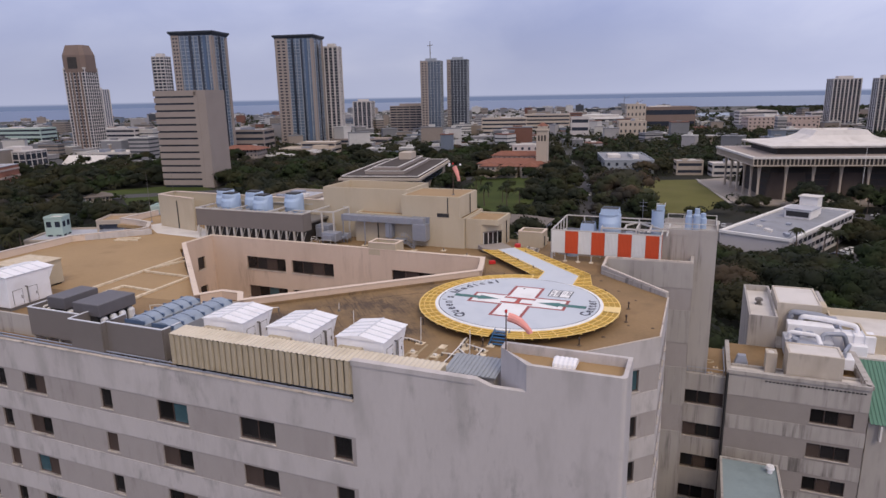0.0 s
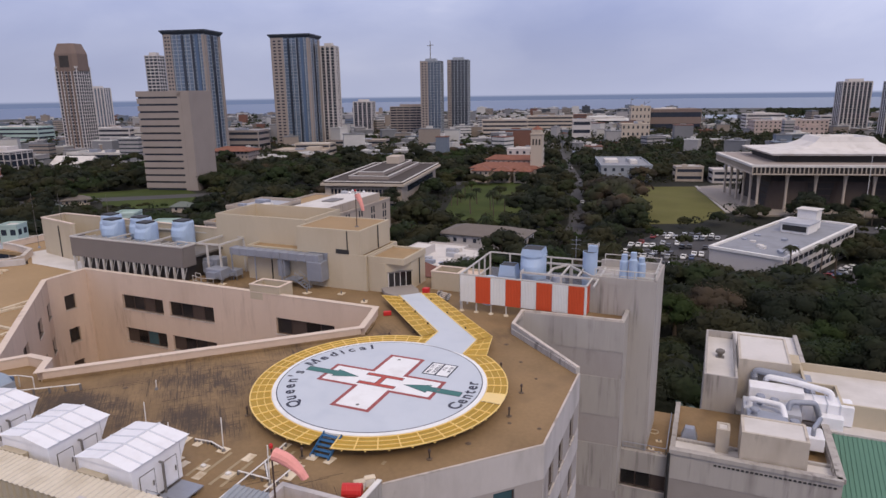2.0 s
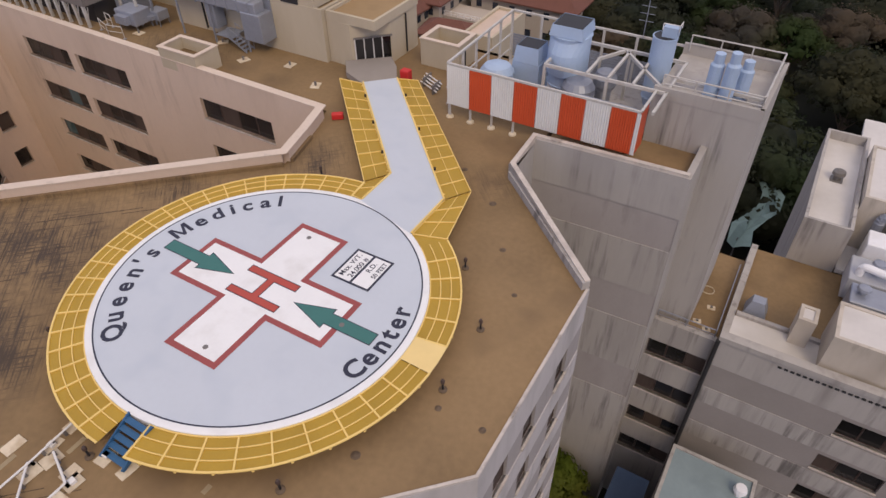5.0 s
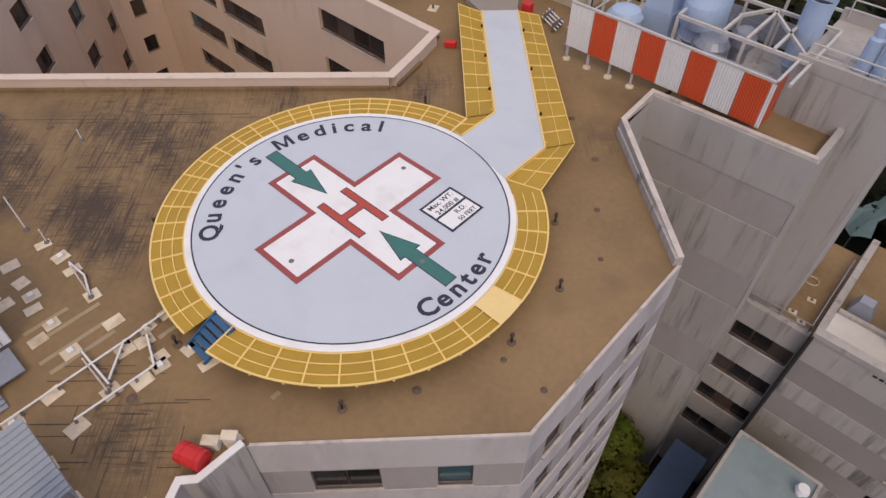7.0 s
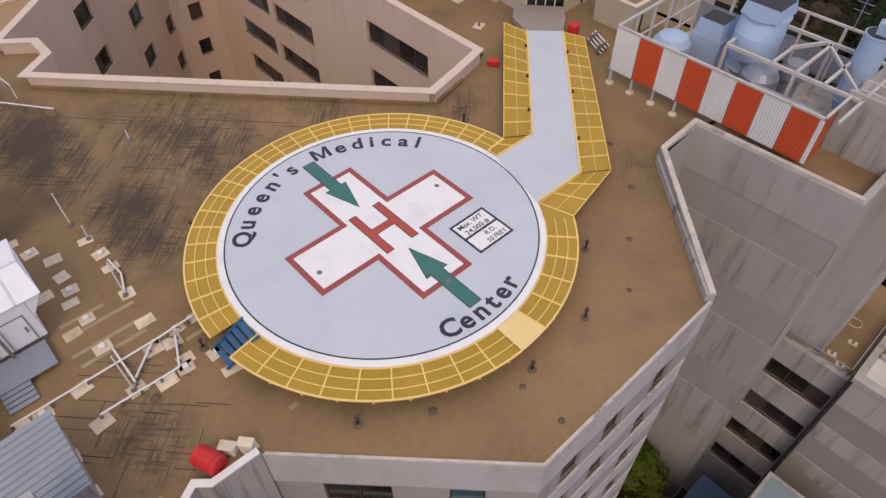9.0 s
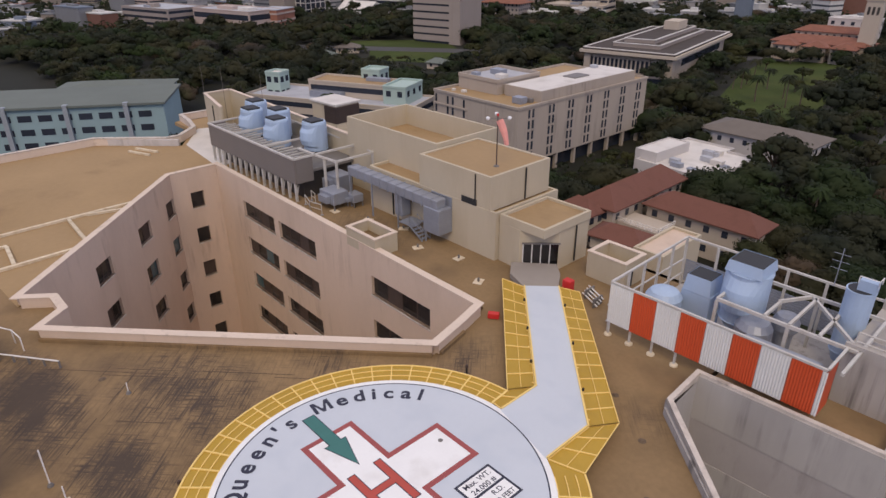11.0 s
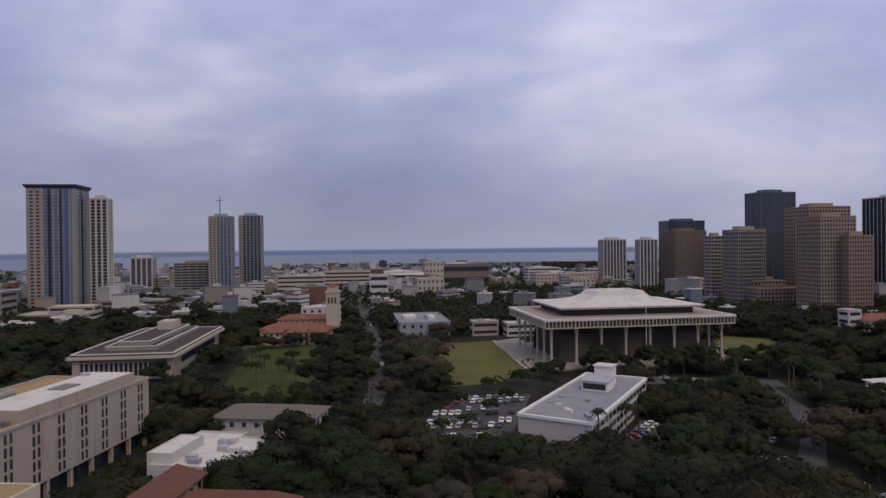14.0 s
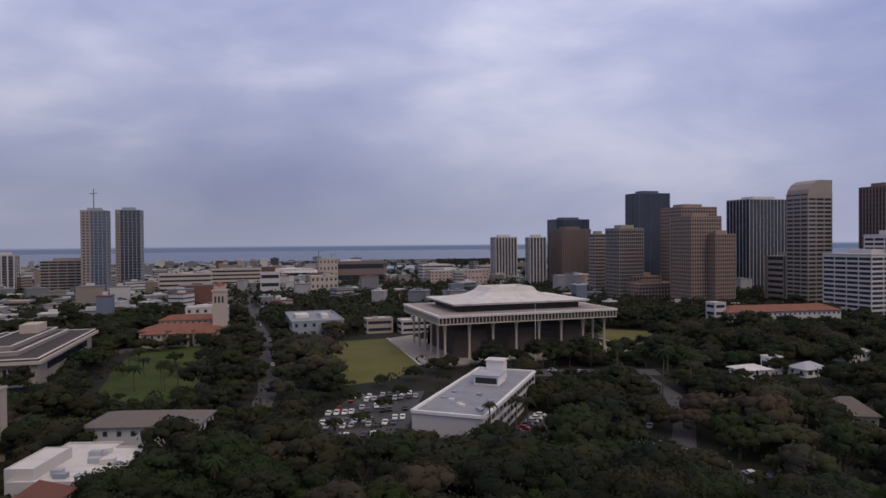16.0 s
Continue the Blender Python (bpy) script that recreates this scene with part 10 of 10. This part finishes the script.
# trees that stand out: the dark row and the bare brown ones along the street, and by the car park
for x, y, kind, k in ((-20, 292, 4, 2.0), (-30, 322, 4, 1.7), (-16, 270, 4, 1.5), (-52, 258, 1, 0.95), (-53, 272, 3, 1.0), (-58, 286, 1, 1.0), (-63, 302, 0, 1.1), (-66, 320, 1, 0.95), (-72, 340, 1, 0.95), (-78, 362, 0, 1.0), (-50, 240, 3, 0.8), (-18, 274, 4, 1.3), (-24, 298, 4, 1.65), (-36, 330, 4, 1.3), (-44, 352, 1, 1.0), (-50, 380, 0, 1.0), (-14, 246, 0, 0.85), (-17, 228, 3, 0.85), (-16, 205, 1, 0.7), (12, 266, 2, 0.55), (38, 160, 3, 1.15), (50, 158, 0, 1.1), (30, 150, 0, 1.1), (62, 148, 3, 1.2), (44, 140, 3, 1.2), (-40, 148, 1, 1.0), (-36, 162, 1, 0.95), (-30, 174, 0, 0.95), (-43, 176, 2, 0.8), (-28, 250, 4, 0.8), (-42, 262, 1, 0.85), (-48, 290, 3, 0.9), (-28, 276, 4, 1.0), (-52, 312, 1, 1.0), (-34, 306, 4, 1.1), (-60, 350, 1, 1.0), (-42, 340, 4, 1.1), (6, 206, 5, 0.8), (14, 222, 5, 0.9), (2, 232, 5, 0.9), (20, 240, 5, 0.9), (-2, 200, 5, 0.8), (70, 228, 3, 0.8), (-74, 300, 3, 0.7), (-80, 330, 0, 0.75), (-86, 356, 1, 0.7), (-112, 380, 0, 0.8), (-98, 388, 0, 0.8), (-128, 372, 3, 0.8), (118, 250, 2, 0.7), (128, 210, 0, 0.8), (112, 186, 4, 0.9), (26, 276, 2, 0.7), (38, 290, 0, 0.7), (44, 302, 0, 0.6), (-14, 166, 4, 0.9), (2, 146, 0, 0.9), (20, 150, 3, 0.8), (80, 216, 3, 0.85), (92, 228, 3, 0.9), (86, 242, 0, 0.8), (102, 246, 0, 0.85), (76, 232, 0, 0.8), (110, 262, 3, 0.7), (134, 182, 4, 1.45), (148, 200, 4, 1.3), (128, 160, 4, 1.25), (122, 196, 4, 1.2), (150, 166, 3, 1.0), (98, 150, 3, 0.8), (78, 160, 3, 0.9)):
    add_tree(x, y, kind, k, 0.3)
zones = [(2600, (-40, 190), (58, 190), 0.50, (0.8, 1.25), 170), (2200, (-160, 0), (110, 300), 0.50, (0.7, 1.15), 180), (5200, (60, 360), (150, 430), 0.54, (0.7, 1.25), 360), (5200, (-460, -60), (60, 420), 0.56, (0.7, 1.3), 560), (5200, (-430, 360), (300, 560), 0.54, (0.65, 1.2), 420)]
for tries, xs, ys, gap, ks, most in zones:
    full = len(placed) + most
    for _ in range(tries):
        x, y = rng.uniform(*xs), rng.uniform(*ys)
        if y < 75 and not (2 < x < 200 or x < -75) or y < 45 and -80 < x < 50 or len(placed) > full:
            continue
        if math.hypot(x - 18, y + 13) > 610 or abs(math.degrees(math.atan2(x - 18, y + 13)) + 22) > 72:
            continue
        if any(inside((x, y), c) for c in CLEAR):
            continue
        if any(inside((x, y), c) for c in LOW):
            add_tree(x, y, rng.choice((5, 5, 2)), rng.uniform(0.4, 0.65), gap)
        else:
            add_tree(x, y, rng.choices((0, 1, 2, 3, 4, 5, 7), (5, 2.5, 2.6, 6, 1.6, 1.6, 1.2))[0], rng.uniform(*ks), gap)
# the nearest stand singly, the rest are one mass of park trees
PLAN.sort()
for _, x, y, kind, k, rz in PLAN[:245]:
    plant_tree(x, y, kind, k, rz)
verts, faces, which, soft_normals = [], [], [], []
mass_mats = ["leaf", "leaf_light", "leaf_brown"]
for _, x, y, kind, k, rz in PLAN[245:]:
    crn, nor, mat = KINDS[kind][5:8]
    co = np.empty(len(crn.vertices) * 3)
    crn.vertices.foreach_get("co", co)
    co = co.reshape(-1, 3) * k
    c, s = math.cos(radians(rz)), math.sin(radians(rz))
    b = len(verts)
    verts += [(x + p * c - q * s, y + p * s + q * c, z) for p, q, z in co.tolist()]
    soft_normals += [(v.x * c - v.y * s, v.x * s + v.y * c, v.z) for v in nor]
    mi = mass_mats.index(mat)
    for f in crn.polygons:
        faces.append([b + i for i in f.vertices])
        which.append(mi)
me = bpy.data.meshes.new("park_trees")
me.from_pydata(verts, [], faces)
for k in mass_mats:
    me.materials.append(M[k])
me.polygons.foreach_set("material_index", which)
me.normals_split_custom_set_from_vertices(soft_normals)
tagged(new("park_trees", me), "dense dark green crowns of the far park", "woods", kind="stuff")
# trees standing on the lawns, in the court gap and behind the old wings
for x, y, kind, k in ((-96, 330, 2, 0.7), (-120, 345, 5, 1.0), (-88, 300, 5, 0.9), (-118, 372, 5, 1.0), (-110, 300, 5, 0.8), (17.0, 6.5, 6, 1.15), (18.2, 12.5, 6, 1.0), (16.5, -1.0, 6, 1.2), (20.5, 2.0, 6, 1.0), (12.2, 15.6, 6, 1.2), (14.6, 13.2, 6, 1.25), (15.6, 9.4, 6, 1.1), (18.5, 9.0, 6, 1.1), (-47, 131, 2, 0.85), (-41, 133, 7, 0.8), (-36, 138, 2, 0.9), (-67, 128, 5, 1.1), (-30, 131, 7, 0.9), (-44, 140, 7, 0.75)):
    plant_tree(x, y, kind, k, rng.uniform(0, 360))


# palms
def palm_mesh(seed, h):
    r = random.Random(seed)
    tk = bmesh.new()
    pts = [Vector((0.25 * math.sin(i * 0.7 + seed), 0.2 * math.sin(i * 0.5), h * i / 5 - (0.2 if i == 0 else 0))) for i in range(6)]
    for i, (a, b) in enumerate(zip(pts, pts[1:])):
        rod(tk, a, b, 0.3 - 0.025 * i, 6, 0.275 - 0.025 * i)
    fr = bmesh.new()
    top = pts[-1]
    for i in range(26):
        a = 2 * math.pi * i / 26 + r.uniform(-0.1, 0.1)
        up = r.uniform(-0.4, 1.0)
        d = Vector((math.cos(a), math.sin(a), 0))
        side = Vector((-d.y, d.x, 0))
        prev = None
        for j in range(6):
            t = j / 5
            p = top + d * (3.3 * t) + Vector((0, 0, up * 1.9 * t - 2.6 * t * t))
            w = 0.42 * math.sin(math.pi * min(0.98, t * 0.9 + 0.12))
            q = (fr.verts.new(p + side * w - Vector((0, 0, w * 0.6))), fr.verts.new(p), fr.verts.new(p - side * w - Vector((0, 0, w * 0.6))))
            if prev:
                fr.faces.new((prev[0], prev[1], q[1], q[0]))
                fr.faces.new((prev[1], prev[2], q[2], q[1]))
            prev = q
    res = []
    for n, b, m in (("trunk", tk, "bark"), ("fronds", fr, "palm")):
        me = bpy.data.meshes.new(n)
        b.to_mesh(me)
        b.free()
        me.materials.append(M[m])
        res.append(me)
    return res


PALMS = [palm_mesh(3, 9.0), palm_mesh(5, 13.0), palm_mesh(8, 17.0)]
for x, y, k, s in ((-92, 268, 0, 1.2), (-79, 266, 1, 1.0), (-66, 243, 1, 1.1), (-108, 290, 0, 1.0), (-112, 312, 0, 1.1), (-99, 297, 0, 1.0), (-110, 286, 0, 0.9), (-86, 282, 0, 1.0), (46, 176, 2, 0.85), (56, 188, 1, 1.0), (62, 199, 0, 1.1), (122, 231, 2, 1.15), (121, 279, 1, 1.1), (137, 262, 1, 1.2), (137, 240, 1, 1.3), (114, 298, 1, 1.0), (104, 300, 1, 0.9), (126, 296, 1, 1.0), (96, 299, 0, 1.0), (140, 294, 0, 1.1), (90, 298, 0, 1.0), (-218, 100, 1, 1.05), (-176, 112, 1, 1.05), (-171, 115, 0, 1.3), (-222, 98, 0, 1.3), (-6, 168, 1, 1.0), (-24, 142, 1, 0.9), (6, 158, 1, 0.9), (-64, 210, 0, 1.2), (-58, 218, 1, 0.8)):
    t = thing("palm_tree", "slender palm with a drooping crown of fronds", "palm tree", at=(x, y, 0), rz=x * 7 % 360, group="palms")
    share("trunk", PALMS[k][0], t, Matrix.Scale(s, 4))
    share("fronds", PALMS[k][1], t, Matrix.Scale(s, 4))


# far woods and street trees: too many to count
def woods(name, label, count, region, seed, size, mat, tall=1.0):
    r = random.Random(seed)
    verts, faces = [], []
    for _ in range(count):
        x, y = region(r)
        if any(inside((x, y), c) for c in CLEAR):
            continue
        h, rad = r.uniform(6, 12) * tall, r.uniform(4, 8) * tall
        for _ in range(19):
            v = Vector((r.gauss(0, 1), r.gauss(0, 1), abs(r.gauss(0, 1)))).normalized()
            p = Vector((x, y, h * 0.45)) + Vector((v.x * rad, v.y * rad, v.z * h * 0.6)) * r.uniform(0.7, 1.05)
            u = v.orthogonal().normalized()
            w = v.cross(u)
            s = size * r.uniform(0.6, 1.3)
            b = len(verts)
            verts += [p + u * s, p + w * s * r.uniform(0.6, 1.1), p - u * s * r.uniform(0.6, 1.1), p - w * s]
            faces.append((b, b + 1, b + 2, b + 3))
    me = bpy.data.meshes.new(name)
    me.from_pydata([tuple(v) for v in verts], [], faces)
    me.materials.append(M[mat])
    tagged(new(name, me), label, "woods", kind="stuff")


def far_belt(r):
    a = radians(r.uniform(-100, 52))
    d = 470 + 1500 * r.random() ** 1.6
    return 18 + d * math.sin(a), -13 + d * math.cos(a)


def park_belt(r):
    return r.uniform(-520, 420), r.uniform(120, 620)


woods("far_trees", "dark street trees scattered through the far city", 7500, far_belt, 5, 1.9, "leaf")
woods("park_undergrowth", "dark undergrowth between the park trees", 3400, park_belt, 6, 0.62, "leaf", 0.55)
woods("harbour_trees", "dark tree belt between the capitol and the harbour", 1100, lambda r: (r.uniform(-90, 420), r.uniform(470, 860)), 15, 1.6, "leaf", 1.15)
woods("island_trees", "dark trees on the far island", 900, lambda r: (r.uniform(140, 820), r.uniform(1660, 1900)), 9, 4.0, "leaf")


# ---- far low roofs of the city, beyond counting ----
def far_city():
    r = random.Random(12)
    mats = ["far_pale", "far_tan", "far_grey", "far_grey", "far_white", "far_tan", "far_dark", "far_red", "far_blue"]
    bm_verts, bm_faces, idx = [], [], []
    n = 0
    while n < 2700:
        a = radians(r.uniform(-100, 54))
        d = 560 + 1500 * r.random() ** 1.25
        x, y = 18 + d * math.sin(a), -13 + d * math.cos(a)
        if d < 700 and r.random() < 0.45 or x > -80 and d < 880 and r.random() < 0.7:
            continue
        if x > -60 and y > 1380 or any(inside((x, y), c) for c in CLEAR):
            continue
        n += 1
        w, dd = r.uniform(8, 20) + 16 * r.random() ** 3, r.uniform(7, 17)
        h = r.uniform(4, 11) if r.random() < 0.8 else r.uniform(11, 26)
        rot = radians(13.5 + r.choice([0, 0, 0, 22, -30]))
        c, s = math.cos(rot), math.sin(rot)
        m, m2 = r.choices(range(len(mats)), (5, 3, 3, 3, 5, 2, 1.5, 1, 1.5))[0], r.choices((2, 4, 0, 7, 8, 3), (4, 5, 3, 1.2, 1.5, 3))[0]
        tiers = [(w, dd, 0, h, m)]
        for k in range(int(h / 3.6) if r.random() < 0.3 else 0):
            tiers.append((w + 0.15, dd + 0.15, 3.6 * k + 1.3, 3.6 * k + 2.6, 6))
        tiers.append((w + 0.7, dd + 0.7, h - 0.4, h + 0.4, m2))
        tiers.append((w * 0.3, dd * 0.35, h + 0.4, h + r.uniform(1, 3), r.choice((m, 2, 4))))
        for tw, td, z0, z1, mi in tiers:
            b = len(bm_verts)
            for z in (z0, z1):
                for p, q in ((-1, -1), (1, -1), (1, 1), (-1, 1)):
                    px_, py_ = p * tw / 2, q * td / 2
                    bm_verts.append((x + px_ * c - py_ * s, y + px_ * s + py_ * c, z))
            for f in ((4, 5, 6, 7), (0, 1, 5, 4), (1, 2, 6, 5), (2, 3, 7, 6), (3, 0, 4, 7)):
                bm_faces.append([b + i for i in f])
                idx.append(mi)
    me = bpy.data.meshes.new("far_city")
    me.from_pydata(bm_verts, [], bm_faces)
    for k in mats:
        me.materials.append(M[k])
    me.polygons.foreach_set("material_index", idx)
    tagged(new("far_city", me), "low far city of pale roofs between trees", "city", kind="stuff")


far_city()
